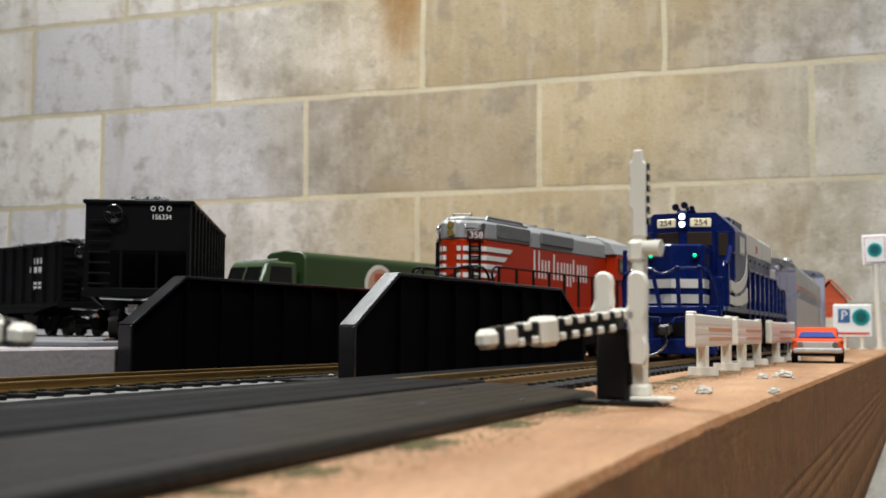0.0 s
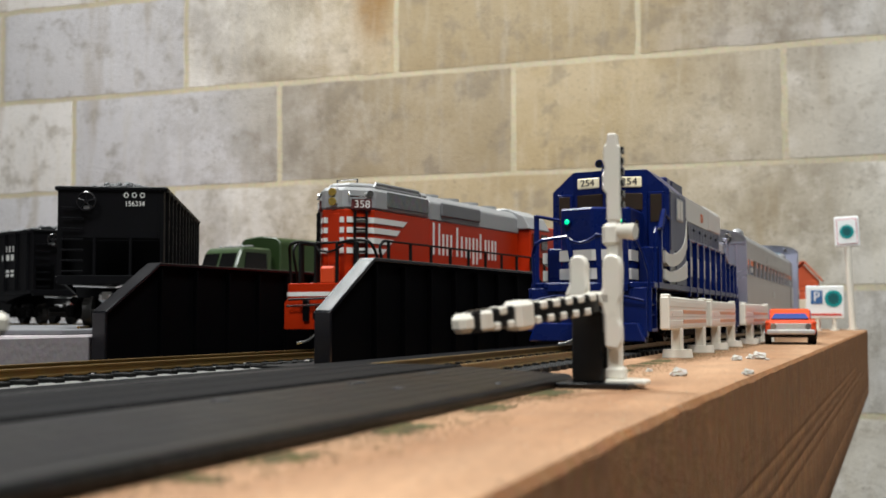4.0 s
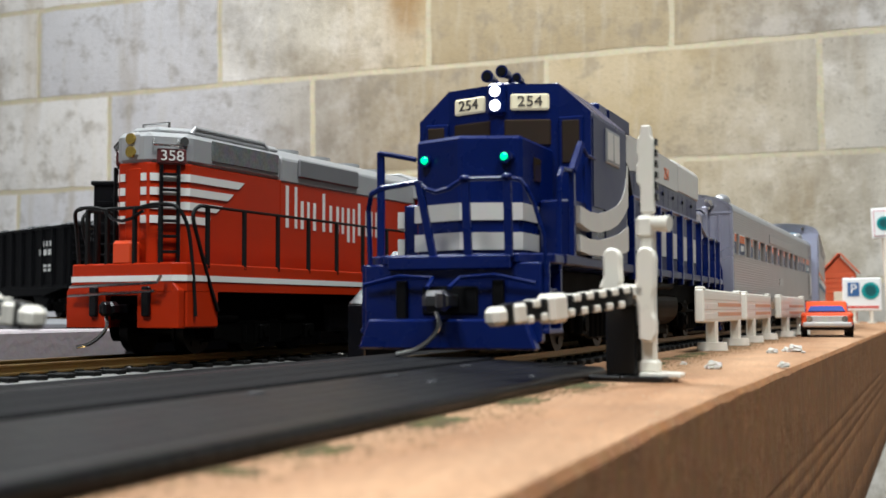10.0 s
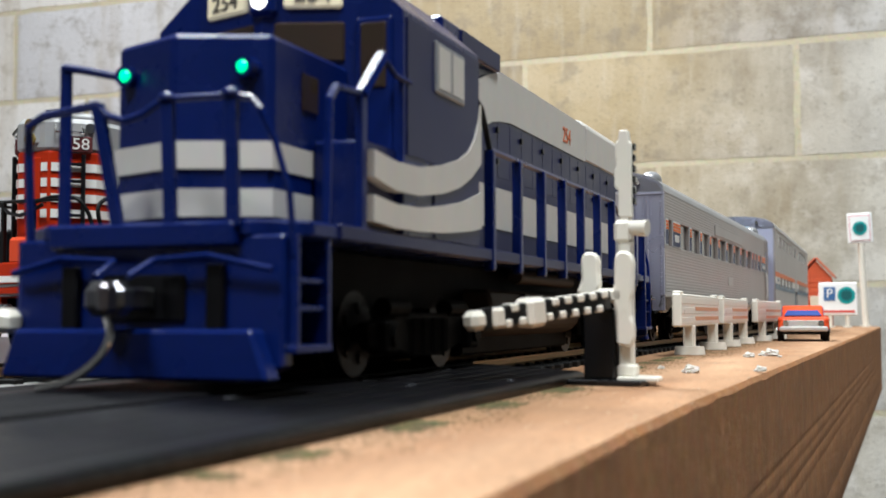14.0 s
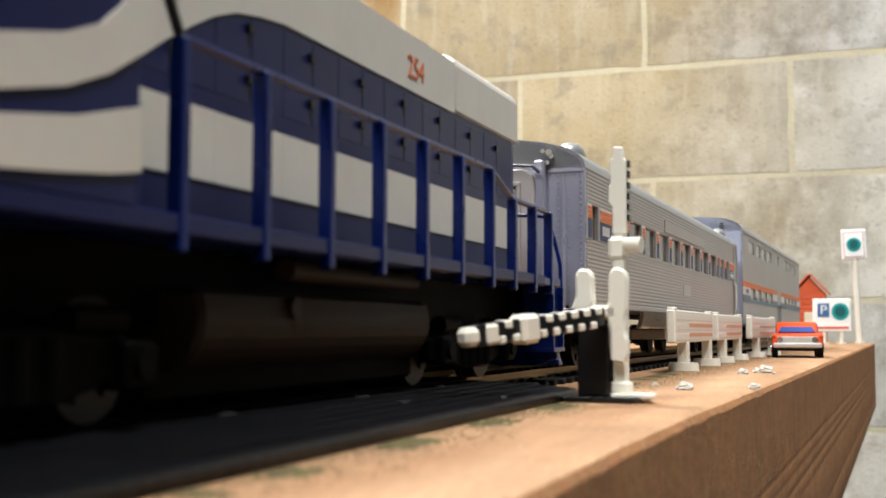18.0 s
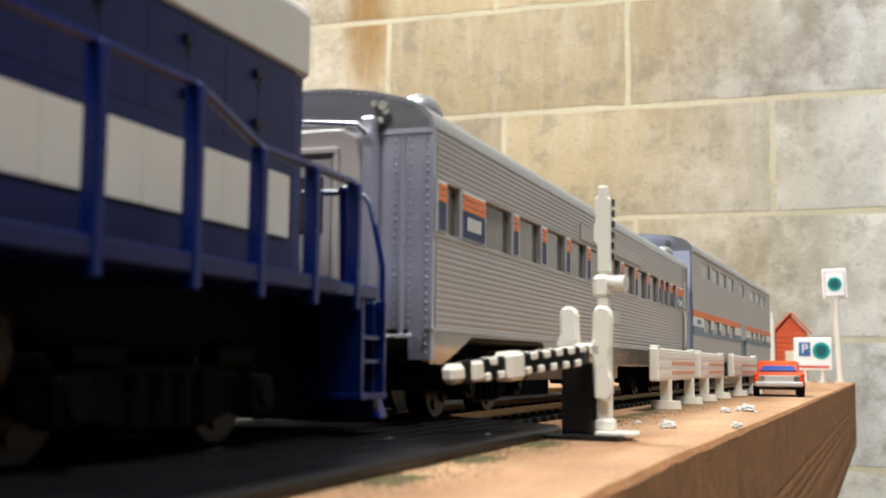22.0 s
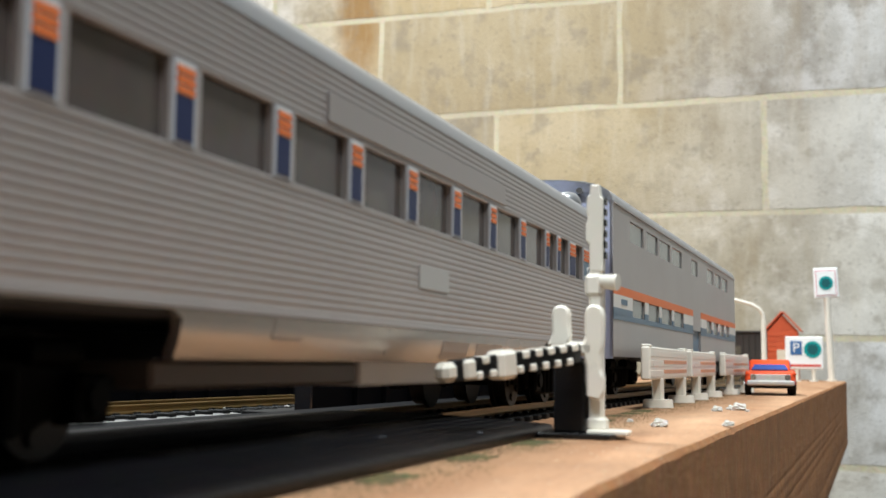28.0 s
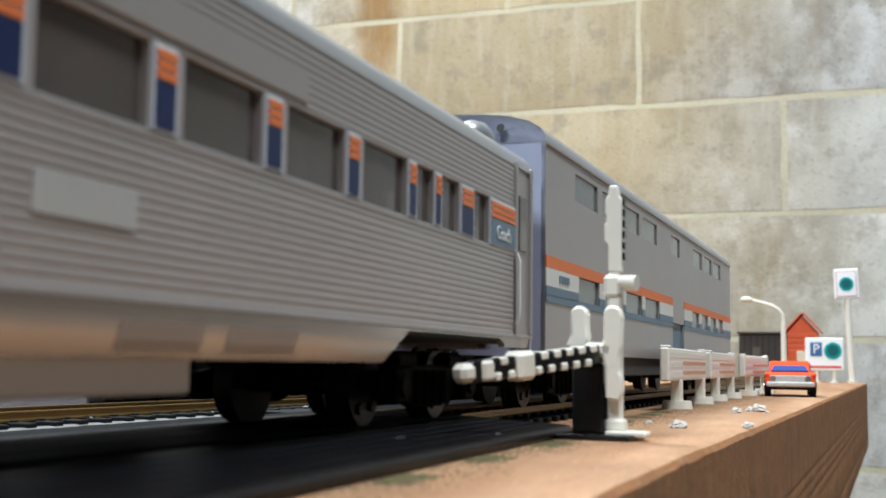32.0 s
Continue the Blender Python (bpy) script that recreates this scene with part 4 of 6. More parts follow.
        part("corner_rail", wire([(0.0031, yf, 0.0307), (0.0108, yf, 0.0306), (0.0132, yf, 0.0302), (0.0142, yf, 0.0290), (0.0154, y, 0.0259), (0.0168, y + ahead * 0.0006, 0.0206), (0.0171, y + ahead * 0.0012, 0.0140)], 0.0004), BLUE, e)
        if ahead < 0:
            continue
        # tall flat post on one side, a bent grab rail up to the cab on the other
        q = y + ahead * 0.0082
        part("end_post", box(-0.0181, -0.0166, *sorted((q, q + ahead * 0.0008)), 0.0150, 0.0378, 0.0002), BLUE, e, "tall flat blue post")
        part("grab_rail", wire([(-0.0174, q, 0.0374), (-0.0150, q + ahead * 0.0004, 0.0370), (-0.0104, q + ahead * 0.0010, 0.0360)], 0.0005), BLUE, e)
        top_z = 0.0392 if ahead > 0 else 0.0340
        part("grab_rail", wire([(0.0172, q, 0.0150), (0.0172, q + ahead * 0.0008, 0.0316), (0.0172, q + ahead * 0.0024, 0.0332), (0.0172, q + ahead * 0.0092, 0.0336)], 0.0005), BLUE, e)
        part("grab_bar", wire([(0.0172, q + ahead * 0.0090, 0.0334), (0.0172, q + ahead * 0.0153, top_z)], 0.0009), BLUE, e)
        part("stanchion", box(0.0167, 0.0177, *sorted((q + ahead * 0.0084, q + ahead * 0.0100)), 0.0160, 0.0336, 0.0002), BLUE, e)
    part("grab_rail", wire([(0.0172, 0.0153, 0.0390), (0.0174, 0.0180, 0.0376), (0.0180, 0.0215, 0.0372)], 0.0004), BLUE, e)
    for sx in (-1, 1):
        part("handrail", wire([(sx * 0.0178, 0.0485, 0.0394), (sx * 0.0176, 0.0510, 0.0390), (sx * 0.0175, 0.0535, 0.0362), (sx * 0.0175, 0.0555, 0.0330)], 0.0005), BLACK, e, "dark bent end of the rail at the cab")
    for sx in (-1, 1):
        stanchions(e, [(sx * 0.0175, 0.0555 + 0.01465 * k) for k in range(7)], 0.0160, 0.0332, BLUE)
        stanchions(e, [(sx * 0.0175, 0.1557), (sx * 0.0175, 0.1681), (sx * 0.0172, 0.1803)], 0.0160, 0.0297, BLUE)
        part("handrail", wire([(sx * 0.0175, 0.1434, 0.0332), (sx * 0.0175, 0.1557, 0.0297)], 0.00052), BLUE, e)
    # underframe
    tank = part("fuel_tank", prism([(-0.0118, 0.0042), (-0.0140, 0.0056), (-0.0149, 0.0078), (-0.0150, 0.0098), (-0.0144, 0.0120), (0.0144, 0.0120), (0.0150, 0.0098), (0.0149, 0.0078), (0.0140, 0.0056), (0.0118, 0.0042)], "y", 0.0640, 0.124, 0.0006), TANK, e, "dark fuel tank")
    for sx in (-1, 1):
        part("air_tank", rod((sx * 0.0128, 0.084, 0.0146), (sx * 0.0128, 0.122, 0.0146), 0.0013, n=16), TANK, e, "dark air reservoir", True)
        part("filler_cap", rod((sx * 0.0146, 0.082, 0.0104), (sx * 0.0155, 0.082, 0.0104), 0.0012, n=14), TANK, tank)
    # added black block: closes the gap below the tank so it looks shaded
    part("tank_gap_block", box(-0.0112, 0.0112, 0.060, 0.126, 0.0014, 0.0046, 0.0004), TRUCK_BLACK, e, "dull black block added to darken the gap under the tank")
    for y in (0.038, 0.146):
        truck(e, y, 2, 0.0315, TRUCK_BLACK)
        # added black block: hides the lit track behind, as shade between the wheels
        part("truck_gap_block", box(-0.0062, 0.0062, y - 0.0215, y + 0.0215, 0.0012, 0.0086, 0.0008), TRUCK_BLACK, e, "dull black block added to darken the gaps between wheels")
    return e


GREY_DARK = mat("darker grey plastic", (0.15, 0.15, 0.155), 0.5, scale=90)


def red_engine():
    e = thing("red_locomotive", "red and grey high-hood diesel locomotive model with white nose stripes", "locomotive")
    plan = [(-0.0152, -0.0026), (0.0152, -0.0026), (0.0176, 0.0002), (0.0176, 0.186), (0.0125, 0.192), (-0.0125, 0.192), (-0.0176, 0.186), (-0.0176, 0.0002)]
    part("walkway", prism(plan, "z", 0.0172, 0.0206, 0.0003), RED, e, "red walkway")
    wide = [(x * 1.012, y + (-0.0002 if y < 0.1 else 0.0002)) for x, y in plan]
    part("stripe", prism(wide, "z", 0.0162, 0.0176), WHITE_INK, e, "thin white line along the sill")
    part("edge_sill", prism(plan, "z", 0.0138, 0.0162), RED, e)
    part("frame", box(-0.011, 0.011, 0.0, 0.18, 0.0070, 0.0138), TRUCK_BLACK, e)

    def outline(dx, dy):
        return [(-0.0045 - dx * 0.4, 0.0016 - dy), (0.0045 + dx * 0.4, 0.0016 - dy), (0.0108 + dx, 0.0096 - dy * 0.5), (0.0108 + dx, 0.050), (-0.0108 - dx, 0.050), (-0.0108 - dx, 0.0096 - dy * 0.5)]

    def chamfer(sx, along, out, z):
        """A point on the hood's slanted front corner."""
        return (sx * (0.0045 + 0.619 * along + 0.7856 * out), 0.0016 + 0.7856 * along - 0.619 * out, z)
    hood = part("short_hood", prism(outline(0, 0), "z", 0.0206, 0.0455, 0.0004), RED, e, "red hood with chamfered corners")
    cap = part("hood_top", prism(outline(0.0003, 0.0003), "z", 0.0450, 0.0530, 0.0012), GREY, hood, "grey painted hood top")
    part("rooftop", prism([(x * 0.86, 0.004 + y * 0.95) for x, y in outline(0, 0)], "z", 0.0528, 0.0548, 0.0008), GREY, hood)
    back = part("long_hood", box(-0.0108, 0.0108, 0.0498, 0.132, 0.0206, 0.0455, 0.0002), RED, e, "red long hood")
    tailhood = part("rear_hood", box(-0.0108, 0.0108, 0.152, 0.180, 0.0206, 0.0500, 0.0006), RED, e, "red hood behind the cab")
    part("hood_top", prism([(-0.0111, 0.0450), (-0.0111, 0.0515), (-0.0085, 0.0542), (0.0085, 0.0542), (0.0111, 0.0515), (0.0111, 0.0450)], "y", 0.0500, 0.1322, 0.0004), GREY, back)
    cab = part("cab", box(-0.0165, 0.0165, 0.132, 0.152, 0.0206, 0.0470, 0.0005), RED, e)
    part("cab_roof", prism([(-0.0170, 0.0468), (-0.0140, 0.0525), (-0.0060, 0.0560), (0.0060, 0.0560), (0.0140, 0.0525), (0.0170, 0.0468)], "y", 0.1305, 0.1535, 0.0004), GREY, cab)
    for sx in (-1, 1):
        for y in (0.1345, 0.1435):
            part("window", box(*sorted((sx * 0.0166, sx * 0.0171)), y, y + 0.0065, 0.0385, 0.0450), DARK_GLASS, cab, "dark cab window")
        # stripes round the chamfer and on to the side, each lower one shorter
        for k in range(4):
            z1 = 0.0428 - 0.00345 * k
            z0 = z1 - 0.0019
            reach = 0.0325 - 0.0048 * k
            front = [chamfer(sx, q, o, 0)[:2] for q, o in ((0.0004, 0.0003), (0.0102, 0.0003))]
            part("stripe", prism(front + [(sx * 0.0111, 0.0098), (sx * 0.0111, 0.0106), (sx * 0.0106, 0.0106), (sx * 0.0106, 0.0098), (sx * 0.0045, 0.0021)], "z", z0, z1), WHITE_INK, hood, "white nose stripe")
            part("stripe", prism([(0.0104, z0), (reach - 0.0026, z0), (reach, z1), (0.0104, z1)], "x", *sorted((sx * 0.0107, sx * 0.01112))), WHITE_INK, hood, "white stripe with a slanted end")
        nb = part("number_board", box(-0.0036, 0.0036, -0.0006, 0.0006, -0.0019, 0.0019, 0.0003), mat("maroon number board", (0.10, 0.02, 0.02), 0.4), hood, "maroon number board with white digits")
        nb.matrix_basis = Matrix.Translation(chamfer(sx, 0.0056, 0.0003, 0.0470)) @ pose(0, 0, 0, 0, 0, sx * 51.8)
        lettering("number", "358", 0.0036, WHITE_INK, nb, pose(0, -0.0007, 0, 90, 0, 0), 1.1)
        part("class_lamp", rod(chamfer(sx, 0.0086, 0.0, 0.0508), chamfer(sx, 0.0086, 0.0010, 0.0508), 0.0011, n=14), CHROME, hood)
        part("grab_iron", wire([chamfer(sx, 0.0012, 0.0, 0.0512), chamfer(sx, 0.0012, 0.0012, 0.0496), chamfer(sx, 0.0070, 0.0012, 0.0496), chamfer(sx, 0.0070, 0.0, 0.0512)], 0.00035), CHROME, hood)
        lad = part("ladder", wire([chamfer(sx, 0.0030, 0.0010, 0.0206), chamfer(sx, 0.0030, 0.0010, 0.0448)], 0.0005), BLACK, hood, "black wire ladder")
        part("ladder_rail", wire([chamfer(sx, 0.0072, 0.0010, 0.0206), chamfer(sx, 0.0072, 0.0010, 0.0448)], 0.0005), BLACK, lad)
        for k in range(6):
            part("rung", wire([chamfer(sx, 0.0030, 0.0010, 0.0235 + 0.0038 * k), chamfer(sx, 0.0072, 0.0010, 0.0235 + 0.0038 * k)], 0.0004), BLACK, lad)
        part("grille", box(*sorted((sx * 0.0110, sx * 0.0115)), 0.0180, 0.0480, 0.0470, 0.0522, 0.0001), mat("dark grey mesh", (0.19, 0.19, 0.19), 0.6, vary=0.6, scale=1400), cap, "dark mesh grille")
        part("side_vent", box(*sorted((sx * 0.0110, sx * 0.0120)), 0.058, 0.092, 0.0468, 0.0522, 0.0010), GREY_DARK, back, "dark grey bulged vent")
        # the road name, as plain strokes
        y = 0.0525
        for k, (tall, wide_) in enumerate(((0.0118, 0.0062), (0.0080, 0.0050), (0.0080, 0.0034), (0.0112, 0.0022), (0.0080, 0.0022), (0.0080, 0.0048), (0.0104, 0.0050), (0.0100, 0.0030), (0.0080, 0.0048), (0.0080, 0.0048))):
            zb = 0.0300 if k == 6 else 0.0324
            yy = y
            for q in ((0, 0.0014), (wide_ - 0.0016, 0.0012)) if wide_ > 0.0035 else ((0, 0.0014),):
                part("lettering_bar", box(*sorted((sx * 0.0107, sx * 0.0110)), yy + q[0], yy + q[0] + q[1], zb, zb + tall), WHITE_INK, back, "white lettering stroke")
            y += wide_ * 0.95 + 0.0019
        part("step_well", box(*sorted((sx * 0.0120, sx * 0.0176)), 0.0000, 0.0126, 0.0050, 0.0140, 0.0004), RED, e, "red step well")
        part("step_well", box(*sorted((sx * 0.0120, sx * 0.0176)), 0.168, 0.186, 0.0050, 0.0140, 0.0004), RED, e, "red step well")
        stanchions(e, [(sx * 0.0172, 0.0085 + 0.0153 * k) for k in range(12)], 0.0206, 0.0345, DULL_BLACK, 0.0004, 0.0004)
        # two bent grab rails beside the steps
        part("grab_post", wire(bent([(sx * 0.0128, -0.0018, 0.0345), (sx * 0.0158, -0.0012, 0.0335), (sx * 0.0172, 0.0008, 0.0290), (sx * 0.0176, 0.0022, 0.0200), (sx * 0.0180, 0.0030, 0.0078)]), 0.0005), DULL_BLACK, e)
        part("grab_post", wire(bent([(sx * 0.0172, 0.0085, 0.0345), (sx * 0.0172, 0.0050, 0.0342), (sx * 0.0172, 0.0028, 0.0318), (sx * 0.0174, 0.0046, 0.0260), (sx * 0.0178, 0.0085, 0.0160), (sx * 0.0180, 0.0118, 0.0090)]), 0.0005), DULL_BLACK, e)
        # white bands between the door and the corner of the hood
        for k in range(4):
            z1 = 0.0428 - 0.00345 * k
            part("stripe", box(*sorted((sx * 0.0024, sx * 0.0040)), 0.0013, 0.0018, z1 - 0.0019, z1), WHITE_INK, hood, "white nose stripe")
    front = part("door", box(-0.0022, 0.0022, 0.0013, 0.0020, 0.0206, 0.0440, 0.0002), RED, hood)
    lamp_case = part("headlight_case", box(-0.0020, 0.0020, 0.0006, 0.0026, 0.0465, 0.0530, 0.0008), GREY, hood)
    for z in (0.0512, 0.0480):
        part("headlight", rod((0, 0.0001, z), (0, 0.0014, z), 0.0014, n=16), BRASS_LAMP, lamp_case, "gilt headlight, unlit", True)
    part("toolbox", box(-0.0034, 0.0029, -0.0024, 0.0012, 0.0200, 0.0262, 0.0008), mat("bright red box", (0.75, 0.07, 0.015), 0.4), e, "bright red box before the hood door")
    for y in (0.010, 0.028, 0.046):
        part("lifting_ring", wire([(-0.004, y, 0.0546), (-0.004, y, 0.0562), (0.004, y, 0.0562), (0.004, y, 0.0546)], 0.0004), CHROME, cap)
    part("roof_rail", wire([(0.0095, 0.012, 0.0532), (0.0090, 0.014, 0.0550), (0.0090, 0.044, 0.0550), (0.0095, 0.046, 0.0532)], 0.0005), GREY, cap)
    part("roof_rail", wire([(-0.0095, 0.012, 0.0532), (-0.0090, 0.014, 0.0550), (-0.0090, 0.044, 0.0550), (-0.0095, 0.046, 0.0532)], 0.0005), GREY, cap)
    for y in (0.066, 0.084, 0.102, 0.120):
        part("roof_fan", rod((0, y, 0.0540), (0, y, 0.0560), 0.0055, n=24), GREY, back)
    for ahead, y in ((1, -0.0024), (-1, 0.192)):
        part("pilot", prism([(-0.0172, 0.0050), (-0.0049, 0.0050), (-0.0049, 0.0128), (0.0049, 0.0128), (0.0049, 0.0050), (0.0172, 0.0050), (0.0172, 0.0140), (0.0152, 0.0162), (-0.0152, 0.0162), (-0.0172, 0.0140)], "y", y - 0.0001, y + ahead * 0.0022, 0.0002), RED, e, "red pilot plate")
        part("cut_lever", wire([(-0.0140, y - ahead * 0.0022, 0.0150), (-0.0060, y - ahead * 0.0026, 0.0152), (0.0130, y - ahead * 0.0026, 0.0158), (0.0135, y - ahead * 0.0020, 0.0175)], 0.00045), CHROME, e)
        part("cut_lever", wire([(-0.0150, y - ahead * 0.0018, 0.0128), (0.0120, y - ahead * 0.0022, 0.0138)], 0.0004), CHROME, e)
        coupler(e, y + ahead * 0.002, ahead, BLACK)
        hose(e, y - ahead * 0.004, ahead, CHROME, -0.001)
        for sx in (-1, 1):
            part("hose_rack", box(*sorted((sx * 0.0068, sx * 0.0092)), *sorted((y - ahead * 0.0012, y)), 0.0078, 0.0150, 0.0003), BLACK, e, "dark hoses on the pilot")
        stanchions(e, [(x, y + ahead * 0.0006) for x in (-0.0112, -0.0050, 0.0034, 0.0112)], 0.0200, 0.0340, DULL_BLACK, 0.0004, 0.0004)
        for xa, xb in ((-0.0050, -0.0140), (0.0034, 0.0128)):
            part("corner_rail", wire(bent([(xa, y + ahead * 0.0006, 0.0336), ((xa + xb) / 2, y + ahead * 0.0006, 0.0345), (xb, y + ahead * 0.0008, 0.0345)]), 0.00045), DULL_BLACK, e)
        part("safety_chain", wire([(-0.0058, y + ahead * 0.0008, 0.0332), (-0.003, y, 0.0314), (0.0, y, 0.0308), (0.003, y, 0.0314), (0.0058, y + ahead * 0.0008, 0.0332)], 0.00042), BLACK, e)
    part("fuel_tank", box(-0.0140, 0.0140, 0.070, 0.112, 0.0030, 0.0120, 0.0012), BLACK, e)
    for y in (0.036, 0.146):
        truck(e, y, 3, 0.0440, TRUCK_BLACK).location.z = -RED_LIFT
    return e


blue_locomotive = blue_engine()
red_locomotive = red_engine()


# ---- coaches ----
ROOF_SILVER = mat("silver roof", (0.40, 0.40, 0.41), 0.34, 0.5, vary=0.06, scale=50)
SKIRT_SILVER = mat("smooth silver skirt", (0.52, 0.48, 0.44), 0.22, 0.6, vary=0.08, scale=40)
COACH_DARK = mat("dark interior", (0.05, 0.05, 0.05), 0.8)
PALE_BOX = mat("pale underfloor box", (0.86, 0.85, 0.83), 0.4, vary=0.05)
DIAPHRAGM = mat("pinkish grey plastic", (0.36, 0.32, 0.31), 0.45, vary=0.1)
PLATE_GREY = mat("pale grey panel", (0.50, 0.49, 0.47), 0.4, 0.2, vary=0.05)


PANEL_EDGE = mat("pale blue grey edging", (0.50, 0.52, 0.56), 0.4, vary=0.05)


def panes_wall(parent, name, x, sx, y0, y1, z0, z1, holes, material, thick=0.0008, label=""):
    """A side wall from y0 to y1 with square openings (ya, yb) through the band z0..z1: built as uprights."""
    edges = [y0] + [v for h in holes for v in h] + [y1]
    for a, b in zip(edges[::2], edges[1::2]):
        if b - a > 0.0001:
            part(name, box(*sorted((x, x - sx * thick)), a, b, z0, z1), material, parent, label)


def ribbed_coach():
    c = thing("passenger_coach", "silver ribbed passenger coach model with orange-striped blue window panels", "railway coach")
    L, X = 0.2538, 0.0185
    windows = [(0.0058, 0.0112), (0.0240, 0.0386)] + [(0.0249 + 0.01925 * k, 0.0249 + 0.01925 * k + 0.0138) for k in range(1, 9)] + [(0.1964, 0.2026), (0.2059, 0.2134), (0.2203, 0.2278)]
    WZ0, WZ1 = 0.0270, 0.0343

    def turned_in(z):
        """How far the skirt has turned under at this height."""
        d = max(0.0, 0.0132 - z)
        return 0.05 * d + 42 * d * d + 0.00004

    for sx in (-1, 1):
        # ribs below and above the windows, as one fluted profile each
        for name, za, zb in (("fluted_side", 0.0132, 0.0262), ("fluted_side", 0.0346, 0.0420)):
            n = round((zb - za) / 0.00084)
            pts = [(sx * (X - 0.0010), za)]
            for k in range(n):
                z = za + (zb - za) * k / n
                h = (zb - za) / n
                pts += [(sx * (X - 0.00005), z), (sx * (X + 0.00004), z + 0.26 * h), (sx * (X + 0.00004), z + 0.68 * h), (sx * (X - 0.00005), z + 0.94 * h)]
            pts += [(sx * (X - 0.00005), zb), (sx * (X - 0.0010), zb)]
            part(name, prism(pts, "y", 0.0014, L - 0.0114), COACH_SILVER, c, "silver fluted coach side")
        part("window_rail", box(*sorted((sx * (X - 0.001), sx * (X + 0.0001))), 0.0006, L - 0.0114, 0.0262, WZ0, 0.0001), COACH_SILVER, c)
        part("window_rail", box(*sorted((sx * (X - 0.001), sx * (X + 0.0001))), 0.0006, L - 0.0114, WZ1, 0.0346, 0.0001), COACH_SILVER, c)
        panes_wall(c, "window_post", sx * (X + 0.00005), sx, 0.0006, L - 0.0114, WZ0, WZ1, windows, COACH_SILVER)
        for k, (a, b) in enumerate(windows):
            part("window_pane", box(*sorted((sx * (X - 0.0011), sx * (X - 0.0007))), a - 0.0005, b + 0.0005, WZ0 - 0.0003, WZ1 + 0.0003), WINDOW_GLASS, c, "dull tinted window pane")
        # red and blue panels between the windows
        panels = [(0.0016, 0.0048), (0.0122, 0.0232)] + [(0.0396 + 0.01925 * k, 0.0396 + 0.01925 * k + 0.0029) for k in range(8)] + [(0.1934, 0.1956), (0.2032, 0.2053), (0.2144, 0.2196), (0.2286, 0.2420)]
        for k, (a, b) in enumerate(panels):
            p = part("window_panel", box(*sorted((sx * (X - 0.0002), sx * (X + 0.0003))), a, b, WZ0 + 0.0003, 0.0313), NAVY if k != len(panels) - 1 else STEEL_BLUE, c, "dark blue panel between windows")
            part("panel_border", box(*sorted((sx * (X - 0.0003), sx * (X + 0.00022))), a - 0.0005, b + 0.0005, WZ0, WZ1 + 0.0001), PANEL_EDGE, p, "pale border of the panel")
            part("white_strip", box(*sorted((sx * (X - 0.0002), sx * (X + 0.00028))), a, b, 0.0313, WZ1 - 0.0001), WHITE_INK, p, "white strip with orange lines")
            for z in (0.0316, 0.0325, 0.0334):
                part("orange_line", box(*sorted((sx * (X - 0.0001), sx * (X + 0.0004))), a, b, z - 0.0002, z + 0.00042), ORANGE, p, "orange line")
            if k == 1:
                for q in range(5):
                    part("number_bar", box(*sorted((sx * (X + 0.0002), sx * (X + 0.0004))), 0.0143 + 0.0014 * q, 0.0143 + 0.0014 * q + 0.0009, 0.0285, 0.0305), WHITE_INK, p, "pale unreadable number")
            if k == len(panels) - 1:
                lettering("lettering", "Coach", 0.0030, WHITE_INK, p, pose(sx * (X + 0.00035), (a + b) / 2, 0.0291, 90, 0, 90 * sx), 1.0)
        # smooth skirt with cut-outs over the trucks
        lo = 0.0084
        skirt = [(0.0, 0.0132), (0.0, 0.0100), (0.0030, lo), (0.0085, lo), (0.0180, 0.0125), (0.0600, 0.0127), (0.0618, 0.0120), (0.0622, lo), (0.1890, lo), (0.1925, 0.0110), (0.1950, 0.0125), (0.2345, 0.0125), (0.2375, 0.0119), (0.2385, 0.0112), (L - 0.003, 0.0112), (L, 0.0116), (L, 0.0132)]
        bm = prism(skirt, "x", *sorted((sx * (X - 0.0012), sx * (X - 0.0001))))
        bmesh.ops.bisect_plane(bm, geom=bm.verts[:] + bm.edges[:] + bm.faces[:], plane_co=(0, 0, 0.0118), plane_no=(0, 0, 1))
        bmesh.ops.bisect_plane(bm, geom=bm.verts[:] + bm.edges[:] + bm.faces[:], plane_co=(0, 0, 0.0100), plane_no=(0, 0, 1))
        for v in bm.verts:
            d = max(0.0, 0.0132 - v.co.z)
            v.co.x -= sx * (0.05 * d + 42 * d * d)
        part("skirt", bm, SKIRT_SILVER, c, "smooth silver skirt turned under at the foot", True)
        for y0, y1, z0, z1 in ((0.0794, 0.07955, 0.0106, 0.0126), (0.0794, 0.0862, 0.01055, 0.0107), (0.1113, 0.11145, 0.0094, 0.0126)):
            part("hatch_seam", prism([(sx * (X - turned_in(z0)), z0), (sx * (X - turned_in(z1)), z1), (sx * (X - 0.0012), z1), (sx * (X - 0.0012), z0)], "y", y0, y1), GREY_DARK, c, "dark seam of a skirt hatch")
        for y0, y1 in ((0.1332, 0.1457), (0.1500, 0.1640)):
            part("hatch", prism([(sx * (X - turned_in(0.0090)), 0.0090), (sx * (X - turned_in(0.0100)), 0.0100), (sx * (X - turned_in(0.0115)), 0.0115), (sx * (X - 0.0014), 0.0115), (sx * (X - 0.0014), 0.0090)], "y", y0, y1), COACH_SILVER, c, "smooth hatch on the skirt")
        part("skirt_rail", box(*sorted((sx * (X - 0.001), sx * (X + 0.0002))), 0.0, L, 0.0128, 0.0134, 0.0001), COACH_SILVER, c)
